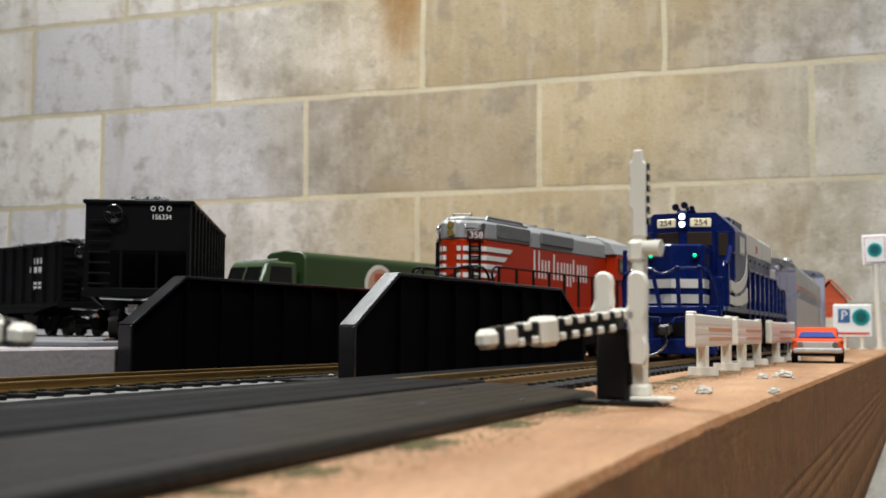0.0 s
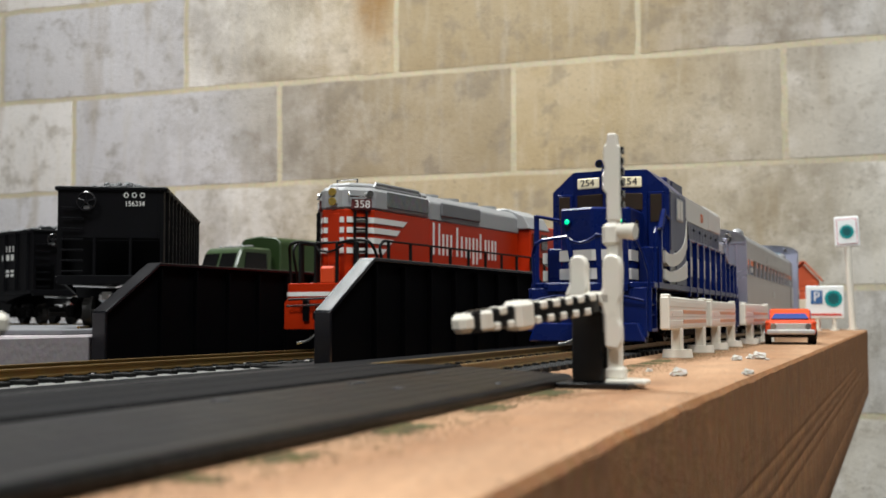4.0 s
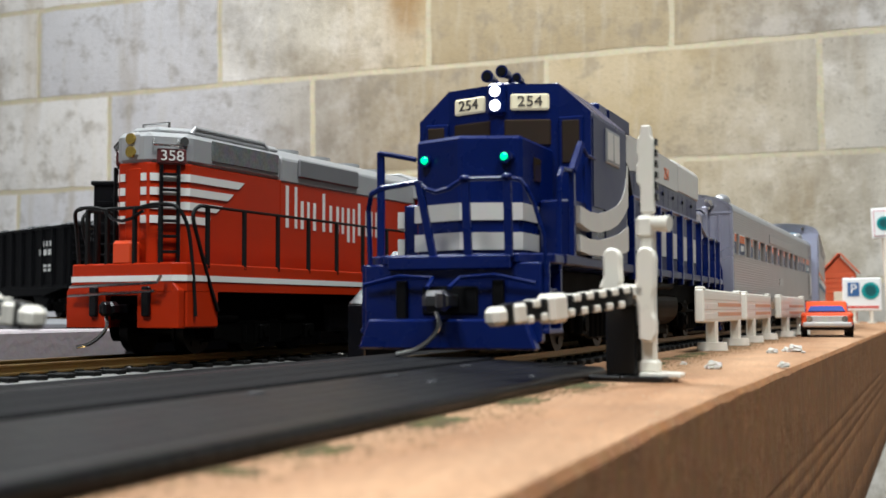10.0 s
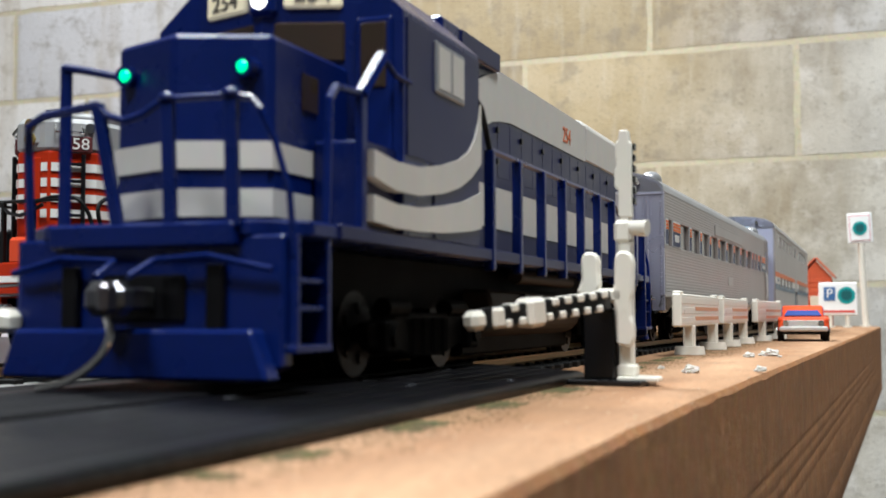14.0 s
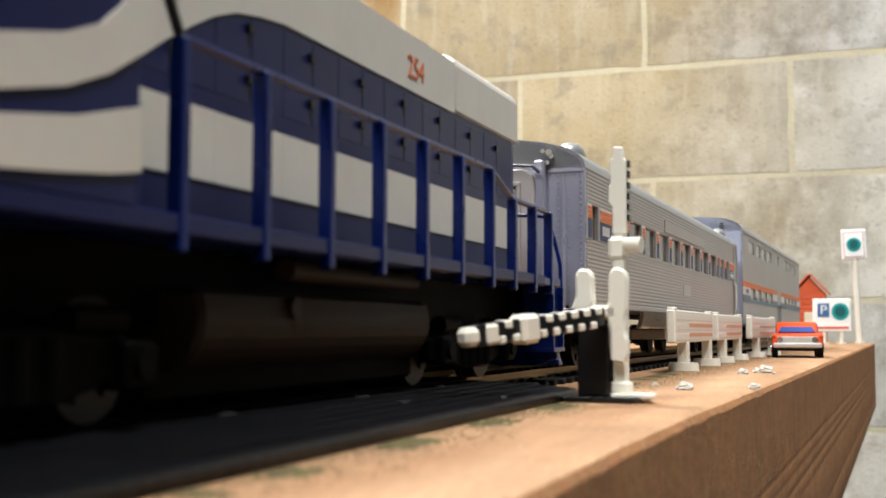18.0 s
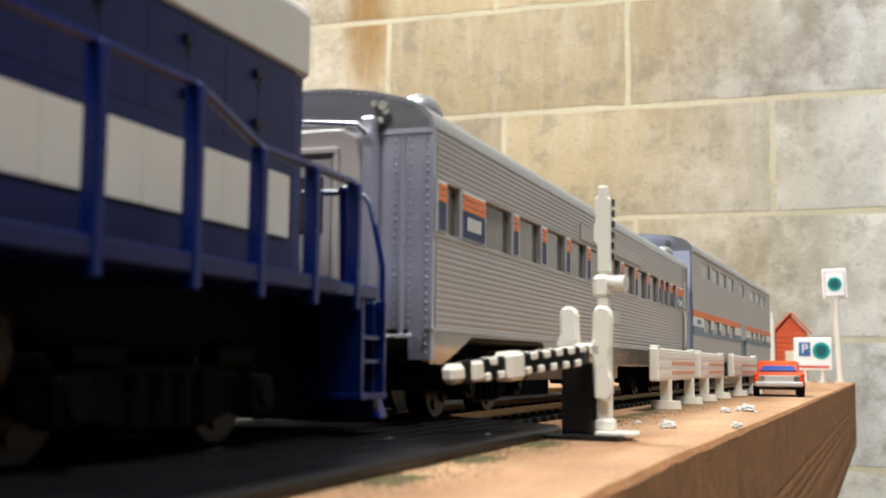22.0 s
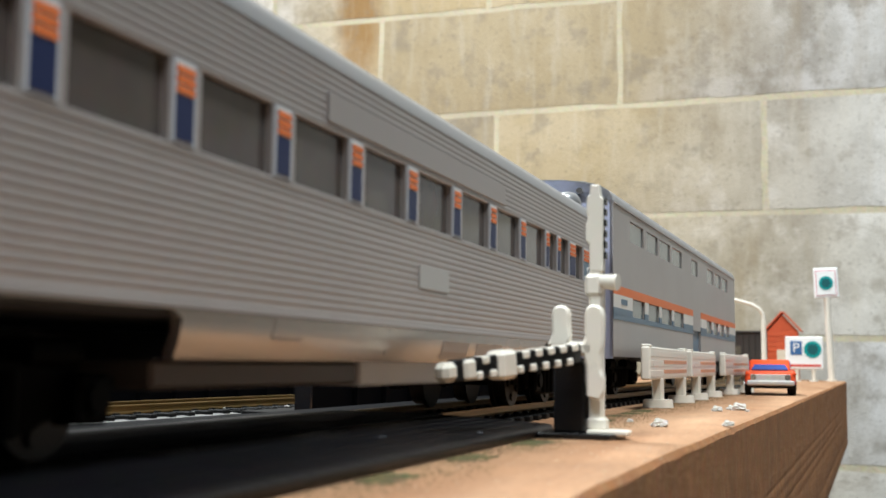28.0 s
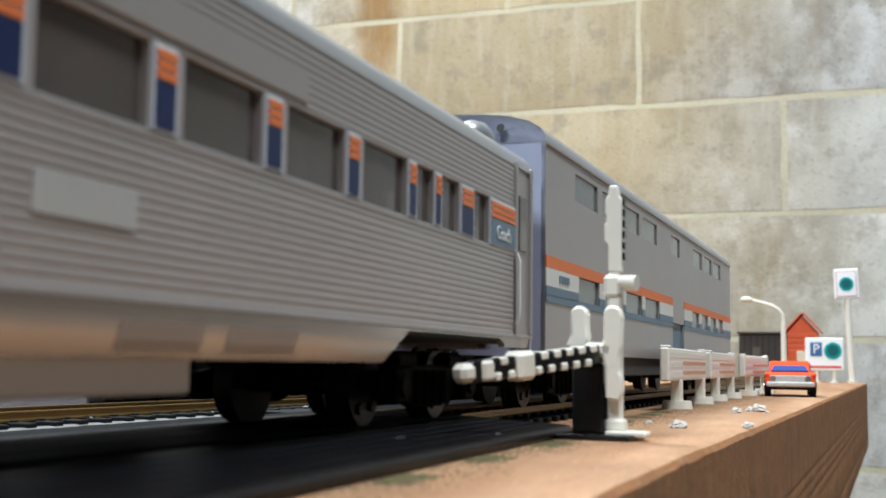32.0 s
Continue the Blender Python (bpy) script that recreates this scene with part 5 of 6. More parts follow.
        part("plate", box(*sorted((sx * (X - 0.0004), sx * (X + 0.0002))), 0.1214, 0.1340, 0.0185, 0.0216), PLATE_GREY, c, "blank pale plate on the coach side")
        part("letter_board", box(*sorted((sx * (X - 0.0004), sx * (X + 0.0003))), 0.0906, 0.1638, 0.0352, 0.0386, 0.0001), COACH_SILVER, c, "blank silver letter board")
        # the end doorway
        d = part("door", box(*sorted((sx * (X - 0.0016), sx * (X - 0.0002))), L - 0.0112, L - 0.0010, 0.0132, 0.0420, 0.0002), COACH_SILVER, c, "silver vestibule door")
        part("door_window", box(*sorted((sx * (X - 0.0010), sx * (X + 0.0001))), L - 0.0083, L - 0.0040, 0.0275, 0.0370, 0.0002), WINDOW_GLASS, d, "narrow door pane")
        for y in (L - 0.0114, L - 0.0020):
            part("door_post", box(*sorted((sx * (X - 0.0012), sx * (X + 0.0004))), y, y + 0.0012, 0.0134, 0.0425, 0.0002), COACH_SILVER, d)
        part("grab_rail", wire([(sx * (X + 0.0006), L - 0.0118, 0.0150), (sx * (X + 0.0011), L - 0.0118, 0.0165), (sx * (X + 0.0011), L - 0.0118, 0.0255), (sx * (X + 0.0006), L - 0.0118, 0.0268)], 0.0003), WHITE_INK, c)
        # inner lining so that the windows show a dim interior
        part("lining", box(*sorted((sx * (X - 0.006), sx * (X - 0.0064))), 0.004, L - 0.016, 0.0140, 0.0400), COACH_DARK, c, "dim interior")
    roof = [(0.0186, 0.0416), (0.0183, 0.0431), (0.0170, 0.0446), (0.0140, 0.0461), (0.0095, 0.0473), (0.0045, 0.0480), (0.0, 0.0482), (-0.0045, 0.0480), (-0.0095, 0.0473), (-0.0140, 0.0461), (-0.0170, 0.0446), (-0.0183, 0.0431), (-0.0186, 0.0416)]
    part("roof", prism(roof, "y", 0.0, L), ROOF_SILVER, c, "rounded silver roof", True)
    part("floor_pan", box(-0.0174, 0.0174, 0.001, L - 0.001, 0.0120, 0.0133), COACH_DARK, c)
    # the first box stands in shade, and that shade is put into its colour
    part("equipment_box", box(-0.0150, 0.0150, 0.0624, 0.1088, 0.0056, 0.0084, 0.0004), mat("shade-darkened brown grey", (0.13, 0.105, 0.085), 0.5, vary=0.2), c, "brown grey box under the floor, shade in its colour")
    part("equipment_box", box(-0.0152, 0.0152, 0.1094, 0.1484, 0.0053, 0.0088, 0.0003), PALE_BOX, c, "pale grey box under the floor")
    for front, y in ((1, 0.0), (-1, L)):
        a, b = sorted((y, y + front * 0.0012))
        end = [(p[0] * 0.995, p[1] - 0.0002) for p in roof] + [(-0.0184, 0.0090), (-0.0150, 0.0090), (-0.0150, 0.0132), (0.0150, 0.0132), (0.0150, 0.0090), (0.0184, 0.0090)]
        e = part("end_wall", prism(end, "y", a, b), COACH_END, c, "silver coach end with rivets, bluish reflection in its colour")
        out = y - front * 0.0004
        for sx in (-1, 1):
            for k in range(28):
                z = 0.0100 + 0.00115 * k
                part("rivet", ball((sx * 0.0176, out + front * 0.0003, z), 0.00022, sub=1), COACH_END, e)
            for k in range(24):
                part("rivet", ball((sx * 0.0128, out + front * 0.0003, 0.0140 + 0.00112 * k), 0.00018, sub=1), COACH_END, e)
            part("end_post", box(*sorted((sx * 0.0082, sx * 0.0104)), *sorted((y - front * 0.0026, y)), 0.0110, 0.0432, 0.0004), COACH_END, e, "dark edge of the diaphragm")
            part("grab_iron", wire([(sx * 0.0110, out, 0.0122), (sx * 0.0110, out - front * 0.0012, 0.0122), (sx * 0.0160, out - front * 0.0012, 0.0122), (sx * 0.0160, out, 0.0122)], 0.0003), CHROME, e)
            part("marker_lamp", rod((sx * 0.0112, y, 0.0448), (sx * 0.0112, y - front * 0.0016, 0.0448), 0.0007, n=10), CHROME, e)
        part("seam", box(-0.0182, 0.0182, *sorted((y - front * 0.0003, y)), 0.0408, 0.0412), COACH_END, e)
        part("diaphragm", prism([(-0.0086, 0.0110), (0.0086, 0.0110), (0.0086, 0.0400), (0.0060, 0.0414), (-0.0060, 0.0414), (-0.0086, 0.0400)], "y", *sorted((y - front * 0.0038, y - front * 0.0004)), 0.0004), DIAPHRAGM, e, "pinkish grey gangway diaphragm")
        dr = part("end_door", box(-0.0050, 0.0050, *sorted((y - front * 0.0043, y - front * 0.0036)), 0.0135, 0.0370, 0.0003), COACH_SILVER, e, "end door")
        part("end_window", box(-0.0036, 0.0036, *sorted((y - front * 0.0046, y - front * 0.0040)), 0.0265, 0.0345, 0.0002), DARK_GLASS, dr, "dark end door pane")
        part("rain_strip", wire([(-0.0098, y - front * 0.0034, 0.0404), (-0.0084, y - front * 0.0040, 0.0417), (0.0, y - front * 0.0042, 0.0424), (0.0084, y - front * 0.0040, 0.0417), (0.0098, y - front * 0.0034, 0.0404)], 0.00042), CHROME, e, "bright rain strip over the gangway")
        for sx in (-1, 1):
            part("door_frame", box(*sorted((sx * 0.0050, sx * 0.0058)), *sorted((y - front * 0.0046, y - front * 0.0034)), 0.0125, 0.0384, 0.0002), DIAPHRAGM, e)
        part("door_header", box(-0.0058, 0.0058, *sorted((y - front * 0.0047, y - front * 0.0034)), 0.0376, 0.0386, 0.0002), DIAPHRAGM, e)
        # rivets round the roof's edge, under the seam and up the middle of each half
        for (xa, za), (xb, zb) in zip(roof, roof[1:]):
            for q in (0.0, 0.25, 0.5, 0.75):
                x, z = xa + (xb - xa) * q, za + (zb - za) * q
                part("rivet", ball((x * 0.975, out + front * 0.0003, z - 0.0006), 0.00020, sub=1), COACH_END, e)
        for sx in (-1, 1):
            for k in range(7):
                part("rivet", ball((sx * (0.0112 + 0.00105 * k), out + front * 0.0003, 0.0403), 0.00018, sub=1), COACH_END, e)
            for k in range(24):
                part("rivet", ball((sx * 0.0150, out + front * 0.0003, 0.0140 + 0.00112 * k), 0.00016, sub=1), COACH_END, e)
            part("end_post", rod((sx * 0.0139, y - front * 0.0001, 0.0125), (sx * 0.0139, y - front * 0.0001, 0.0402), 0.0004, n=8), COACH_END, e, "upright moulding on the coach end", True)
            for x, z in ((0.0098, 0.0452), (0.0116, 0.0440), (0.0108, 0.0427)):
                part("lamp_bracket", rod((sx * x, y, z), (sx * x, y - front * 0.0013, z), 0.0005, n=10), CHROME, e, "bright bracket on the coach end")
        coupler(c, y, front, BLACK)
    for y in (0.0395, L - 0.0395):
        truck(c, y, 2, 0.0280, TRUCK_BLACK, 0.0052, passenger=True)
    # roof vents
    for y in (0.008, 0.236):
        part("roof_vent", ball((0.0135, y, 0.0455), 0.0030, squash=(1, 1.8, 0.9)), ROOF_SILVER, c, "", True)
    return c


GRILLE = mat("dark grey glazing", (0.13, 0.15, 0.14), 0.15, vary=0.15)


def two_level_coach():
    c = thing("bilevel_coach", "tall silver two-level coach model with orange and blue bands", "railway coach")
    L, X = 0.279, 0.0193
    up = [(0.0220, 0.0420), (0.0468, 0.0660), (0.0692, 0.0890), (0.0932, 0.1140), (0.1368, 0.1530)] + [(0.1790 + 0.0248 * k, 0.1790 + 0.0248 * k + 0.0208) for k in range(3)]
    low = [(0.0245, 0.0432), (0.0487, 0.0672), (0.0714, 0.0916), (0.0956, 0.1168), (0.1760, 0.1920), (0.1975, 0.2135), (0.2190, 0.2350), (0.2405, 0.2540)]
    U0, U1, D0, D1 = 0.0412, 0.0468, 0.0212, 0.0262
    roof = [(0.0193, 0.0490), (0.0191, 0.0506), (0.0182, 0.0520), (0.0160, 0.0534), (0.0120, 0.0545), (0.0060, 0.0552), (0.0, 0.0554), (-0.0060, 0.0552), (-0.0120, 0.0545), (-0.0160, 0.0534), (-0.0182, 0.0520), (-0.0191, 0.0506), (-0.0193, 0.0490)]
    part("roof", prism(roof, "y", 0.0, L), ROOF_SILVER, c, "rounded silver roof", True)
    for sx in (-1, 1):
        xs = sorted((sx * X, sx * (X - 0.0009)))
        for z0, z1 in ((0.0105, D0), (D1, U0), (U1, 0.0492)):
            if z0 < D1:
                part("side_panel", box(*xs, 0.0, 0.1390, z0, z1), COACH_SILVER, c, "smooth silver coach side")
                part("side_panel", box(*xs, 0.1600, L, z0, z1), COACH_SILVER, c, "smooth silver coach side")
            else:
                part("side_panel", box(*xs, 0.0, L, z0, z1), COACH_SILVER, c, "smooth silver coach side")
        panes_wall(c, "window_post", sx * X, sx, 0.0, L, U0, U1, up, COACH_SILVER)
        panes_wall(c, "window_post", sx * X, sx, 0.0, L, D0, D1, low + [], COACH_SILVER)
        for a, b in up:
            part("upper_window", box(*sorted((sx * (X - 0.0009), sx * (X - 0.0004))), a - 0.0004, b + 0.0004, U0 - 0.0003, U1 + 0.0003), GRILLE, c, "dark upper window")
        for a, b in low:
            part("lower_window", box(*sorted((sx * (X - 0.0009), sx * (X - 0.0004))), a - 0.0004, b + 0.0004, D0 - 0.0003, D1 + 0.0003), GRILLE, c, "dark lower window")
        # bands, broken by the lower windows and the door
        gaps = [(0.0, low[0][0])] + [(a[1], b[0]) for a, b in zip(low, low[1:])] + [(low[-1][1], L)]
        for z0, z1, m in ((0.0262, 0.0284, ORANGE), (0.0228, 0.0262, WHITE_INK), (0.0210, 0.0228, STEEL_BLUE)):
            spans = gaps if m is not ORANGE else [(0.0, L)]
            z0, z1 = (z0, z1) if m is not ORANGE else (D1 - 0.0001, 0.0284)
            for a, b in spans:
                for p, q in ((a, min(b, 0.1388)), (max(a, 0.1602), b)):
                    if q - p > 0.0005:
                        part("band", box(*sorted((sx * (X - 0.0001), sx * (X + 0.0002))), p, q, z0, z1), m, c, "painted band along the side")
        part("band", box(*sorted((sx * (X - 0.0001), sx * (X + 0.0002))), 0.0, 0.1388, 0.0198, 0.0212), STEEL_BLUE, c, "grey-blue band")
        part("band", box(*sorted((sx * (X - 0.0001), sx * (X + 0.0002))), 0.1602, L, 0.0198, 0.0212), STEEL_BLUE, c, "grey-blue band")
        for q in range(4):
            part("number_bar", box(*sorted((sx * X, sx * (X + 0.0004))), 0.0090 + 0.0020 * q, 0.0102 + 0.0020 * q, 0.0238, 0.0252), STEEL_BLUE, c, "small unreadable number")
        d = part("door", box(*sorted((sx * (X - 0.0016), sx * (X - 0.0008))), 0.1390, 0.1600, 0.0120, 0.0338), STEEL_BLUE, c, "grey-blue side door")
        part("door_pane", box(*sorted((sx * (X - 0.0012), sx * (X - 0.0005))), 0.1430, 0.1560, 0.0235, 0.0310), GRILLE, d, "dark door pane")
        part("eave_strip", box(*sorted((sx * (X - 0.0005), sx * (X + 0.0004))), 0.0, L, 0.0488, 0.0494), COACH_SILVER, c)
        part("skirt", box(*sorted((sx * (X - 0.003), sx * (X - 0.0008))), 0.058, 0.222, 0.0060, 0.0108, 0.0003), COACH_DARK, c, "dark underfloor skirt")
    part("floor_pan", box(-0.0182, 0.0182, 0.001, L - 0.001, 0.0100, 0.0112), COACH_DARK, c)
    for front, y in ((1, 0.0), (-1, L)):
        a, b = sorted((y, y + front * 0.0010))
        end = [(p[0] * 0.995, p[1] - 0.0002) for p in roof] + [(-0.0191, 0.0100), (0.0191, 0.0100)]
        e = part("end_wall", prism(end, "y", a, b), mat("pale bluish tinted silver plastic", (0.46, 0.48, 0.62), 0.3, 0.1, vary=0.08), c, "blue-silver coach end")
        part("diaphragm", box(-0.0085, 0.0085, *sorted((y - front * 0.0038, y)), 0.0270, 0.0500, 0.0008), STEEL_BLUE, e, "grey-blue upper gangway")
        part("marker_lamp", rod((0.0110, y, 0.0520), (0.0110, y - front * 0.0015, 0.0520), 0.0008, n=10), CHROME, e)
        part("marker_lamp", rod((-0.0110, y, 0.0520), (-0.0110, y - front * 0.0015, 0.0520), 0.0008, n=10), CHROME, e)
        coupler(c, y, front, BLACK)
    for y in (0.0330, L - 0.0330):
        truck(c, y, 2, 0.0300, TRUCK_BLACK, 0.0052, passenger=True)
    return c


coach = ribbed_coach()
bilevel = two_level_coach()


# ---- things on the board ----
BLACK_GLOSS = mat("glossy black plastic", (0.006, 0.006, 0.007), 0.25, vary=0.2)


def crossing_gate(m, label):
    """A toy crossing gate: black stand, white mast with a cross-arm head, forked counterweight and a chequered boom."""
    g = thing("crossing_gate", label, "crossing gate", m, "crossing gates")
    base = part("base", prism([(-0.0120, -0.0045), (0.0030, -0.0055), (0.0040, -0.0030), (0.0040, 0.0040), (-0.0120, 0.0045)], "z", 0.0, 0.0009, 0.0002), BLACK_GLOSS, g, "glossy black base plate")
    part("stand", box(-0.0062, -0.0014, -0.0026, 0.0026, 0.0008, 0.0118, 0.0003), BLACK_GLOSS, g, "black square stand")
    part("recess", box(-0.0015, -0.0012, -0.0014, 0.0014, 0.0030, 0.0085), DULL_BLACK, g)
    part("foot", prism([(-0.0010, -0.0030), (0.0055, -0.0040), (0.0055, 0.0000), (0.0010, 0.0030), (-0.0010, 0.0030)], "z", 0.0006, 0.0014, 0.0002), WHITE, g, "white foot plate")
    part("socket", box(-0.0013, 0.0017, -0.0016, 0.0016, 0.0012, 0.0032, 0.0004), WHITE, g)
    mast = part("mast", box(-0.0010, 0.0012, -0.0011, 0.0011, 0.0025, 0.0235, 0.0004), WHITE, g, "white plastic mast")
    part("upper_mast", box(-0.0008, 0.0010, -0.0009, 0.0009, 0.0230, 0.0300, 0.0004), WHITE, mast)
    blade = part("crossbuck", prism([(-0.0009, 0.0258), (0.0012, 0.0258), (0.0012, 0.0290), (0.0013, 0.0372), (0.0009, 0.0376), (0.0007, 0.0394), (-0.0007, 0.0394), (-0.0009, 0.0378), (-0.0013, 0.0374), (-0.0014, 0.0350), (-0.0012, 0.0347), (-0.0012, 0.0336), (-0.0015, 0.0332), (-0.0015, 0.0306), (-0.0009, 0.0300)], "y", -0.0010, 0.0006, 0.00025), WHITE, mast, "white cross board, seen edge on")
    for k in range(6):
        part("letter_bar", box(0.0013, 0.00165, -0.0005, 0.0009, 0.0278 + 0.0017 * k, 0.0288 + 0.0017 * k), BLACK_GLOSS, blade, "black letters on the cross board")
    head = part("signal_head", box(-0.0016, 0.0012, -0.0016, 0.0010, 0.0218, 0.0254, 0.0006), WHITE, mast, "white signal bracket")
    part("lamp_hood", rod((0.0006, -0.0004, 0.0242), (0.0036, -0.0010, 0.0240), 0.0011, 0.0013, 14), WHITE, head, "", True)
    # fork of the counterweight
    fork = part("counterweight", prism([(-0.0009, 0.0062), (0.0013, 0.0058), (0.0018, 0.0070), (0.0018, 0.0096), (0.0014, 0.0104), (0.0014, 0.0128), (0.0017, 0.0140), (0.0019, 0.0190), (0.0014, 0.0201), (0.0007, 0.0205), (-0.0004, 0.0205), (-0.0011, 0.0198), (-0.0012, 0.0180), (-0.0012, 0.0152), (-0.0018, 0.0142), (-0.0014, 0.0126), (-0.0010, 0.0110)], "y", -0.0034, -0.0014, 0.0004), WHITE, g, "white forked counterweight")
    part("yoke", box(-0.0068, 0.0002, -0.0034, -0.0012, 0.0126, 0.0148, 0.0005), WHITE, fork)
    part("prong", prism([(-0.0072, 0.0140), (-0.0039, 0.0140), (-0.0034, 0.0152), (-0.0036, 0.0175), (-0.0035, 0.0193), (-0.0041, 0.0202), (-0.0050, 0.0205), (-0.0060, 0.0202), (-0.0064, 0.0192), (-0.0063, 0.0160)], "y", -0.0034, -0.0012, 0.0004), WHITE, fork)
    # boom: black bar with two rows of small raised white blocks, a collar and a white tip
    a, b = Vector((-0.0022, -0.0034, 0.0130)), Vector((-0.0145, -0.0335, 0.0099))
    turn = (b - a).to_track_quat("X", "Z").to_matrix().to_4x4()
    n = (b - a).length
    boom = part("boom", box(0, n - 0.0025, -0.0008, 0.0008, -0.0015, 0.0015, 0.0003), BLACK_GLOSS, g, "black and white chequered boom")
    boom.matrix_basis = Matrix.Translation(a) @ turn
    part("tip", box(n - 0.0030, n, -0.0013, 0.0013, -0.0013, 0.0013, 0.0007), WHITE, boom, "white boom tip", True)
    part("tip", box(n - 0.0066, n - 0.0042, -0.0014, 0.0014, -0.0014, 0.0014, 0.0004), WHITE, boom, "white band before the boom tip", True)
    part("collar", box(n - 0.0155, n - 0.0117, -0.0017, 0.0017, -0.0021, 0.0020, 0.0006), WHITE, boom, "white collar on the boom", True)
    x = 0.0012
    while x < n - 0.0080:
        for z, o in ((0.0010, 0.0), (-0.0010, 0.0016)):
            if not n - 0.0168 < x + o < n - 0.0117 and x + o < n - 0.0078:
                part("white_check", box(x + o, x + o + 0.0014, -0.0012, 0.0012, z - 0.00055, z + 0.00055, 0.0002), WHITE, boom)
        x += 0.0031
    return g


gate = crossing_gate(pose(-0.0360, 0.1805, 0), "white plastic crossing gate, chequered boom lowered, on black stand")
gate_2 = copy_thing(gate, pose(-0.1220, 0.1198, 0.0002, 0, 0, 89.5))
tagged(gate_2, "white plastic crossing gate with its chequered boom lowered")


def barrier(m, length):
    """A small white road barrier: ribbed board with orange strips on two posts with round feet."""
    g = thing("road_barrier", "small white plastic road barrier with faded orange strips", "barrier", m, "road barriers")
    board_ = part("board", box(-0.0012, 0.0012, 0.0, length, 0.0076, 0.0162, 0.0004), WHITE, g, "white ribbed board")
    for z in (0.0092, 0.0118, 0.0144):
        part("slat", box(0.0010, 0.00128, 0.0004, length - 0.0004, z - 0.0009, z + 0.0009, 0.0003), WHITE, board_)
    for z in (0.0098, 0.0124):
        part("orange_strip", box(0.0011, 0.00136, length * 0.32, length * 0.96, z - 0.0006, z + 0.0004), mat("faded orange strip", (0.72, 0.36, 0.22), 0.6), board_, "faded orange strip")
    for y in (length * 0.28, length * 0.92):
        post = part("post", box(-0.0014, 0.0014, y - 0.0022, y + 0.0022, 0.0015, 0.0080, 0.0004), WHITE, g)
        part("foot", rod((0, y, 0.0), (0, y, 0.0022), 0.0042, 0.0039, 20), WHITE, post, "round white foot", True)
    for y in (0.002, length - 0.002):
        part("knob", box(-0.0012, 0.0012, y - 0.0016, y + 0.0016, 0.0160, 0.0168, 0.0003), WHITE, g)
    return g


barrier(pose(-0.0470, 0.300, 0, 0, 0, 0), 0.0765)
barrier(pose(-0.0468, 0.388, 0, 0, 0, -1), 0.065)
barrier(pose(-0.0440, 0.474, 0, 0, 0, -3), 0.072)


def toy_car(m):
    """A small die-cast saloon seen from the front: body, blue glass, chrome bumpers, wheels."""
    c = thing("toy_car", "small orange-red toy saloon car with chrome bumper on board", "car", m)
    W = 0.0096
    side = [(0.0, 0.0042), (0.0, 0.0082), (0.0006, 0.0090), (0.0150, 0.0098), (0.0340, 0.0098), (0.0470, 0.0092), (0.0480, 0.0080), (0.0480, 0.0040)]
    part("body", prism(side, "x", -W, W, 0.0013), ORANGE_RED, c, "orange-red car body", True)
    top = [(-0.0078, 0.0096), (-0.0066, 0.0138), (-0.0058, 0.0143), (0.0058, 0.0143), (0.0066, 0.0138), (0.0078, 0.0096)]
    cabin = part("cabin", prism([(0.0142, 0.0094), (0.0205, 0.0138), (0.0220, 0.0143), (0.0330, 0.0143), (0.0345, 0.0138), (0.0420, 0.0094)], "x", -0.0080, 0.0080, 0.0006), ORANGE_RED, c, "", True)
    blue_glass = mat("blue tinted glass", (0.05, 0.08, 0.26), 0.12, vary=0.1)
    # chrome's bright reflections are put into this pale, mostly non-metal colour
    bright = mat("pale chrome stand-in", (0.58, 0.56, 0.53), 0.3, 0.25, vary=0.2, scale=500)
    part("windscreen", prism([(-0.0072, 0.0100), (0.0072, 0.0100), (0.0060, 0.0135), (-0.0060, 0.0135)], "y", 0.0, 0.0006), blue_glass, cabin, "blue windscreen").matrix_basis = Matrix.Translation((0, 0.0144, 0.0100)) @ pose(0, 0, 0, -54.7, 0, 0) @ Matrix.Translation((0, -0.0004, -0.0100))
    for sx in (-1, 1):
        part("side_window", prism([(0.0180, 0.0101), (0.0222, 0.0134), (0.0325, 0.0134), (0.0380, 0.0101)], "x", *sorted((sx * 0.0078, sx * 0.0083))), blue_glass, cabin, "blue side window")
        part("headlight", rod((sx * 0.0066, 0.0002, 0.0072), (sx * 0.0066, -0.0006, 0.0072), 0.0012, n=14), CHROME, c)
        for y in (0.0090, 0.0385):
            w = part("wheel", rod((sx * 0.0074, y, 0.0040), (sx * 0.0099, y, 0.0040), 0.0040, n=22), DULL_BLACK, c, "black wheel", True)
            part("hub", rod((sx * 0.0098, y, 0.0040), (sx * 0.0102, y, 0.0040), 0.0019, n=14), CHROME, w)
        part("wing", box(*sorted((sx * 0.0082, sx * 0.0098)), -0.0004, 0.0470, 0.0078, 0.0094, 0.0005), ORANGE_RED, c)
    part("grille", box(-0.0076, 0.0076, -0.0004, 0.0004, 0.0058, 0.0084, 0.0002), bright, c, "chrome grille")
    part("bumper", box(-0.0092, 0.0092, -0.0016, 0.0006, 0.0040, 0.0060, 0.0005), bright, c, "chrome front bumper", True)
    part("bumper", box(-0.0092, 0.0092, 0.0474, 0.0492, 0.0042, 0.0060, 0.0005), CHROME, c, "chrome rear bumper", True)
    part("chassis", box(-0.0080, 0.0080, 0.002, 0.046, 0.0028, 0.0044), DULL_BLACK, c)
    return c


toy_car(pose(-0.0263, 0.484, 0, 0, 0, 4))

SIGN_WHITE = mat("white sign face", (0.88, 0.89, 0.88), 0.4, vary=0.03)
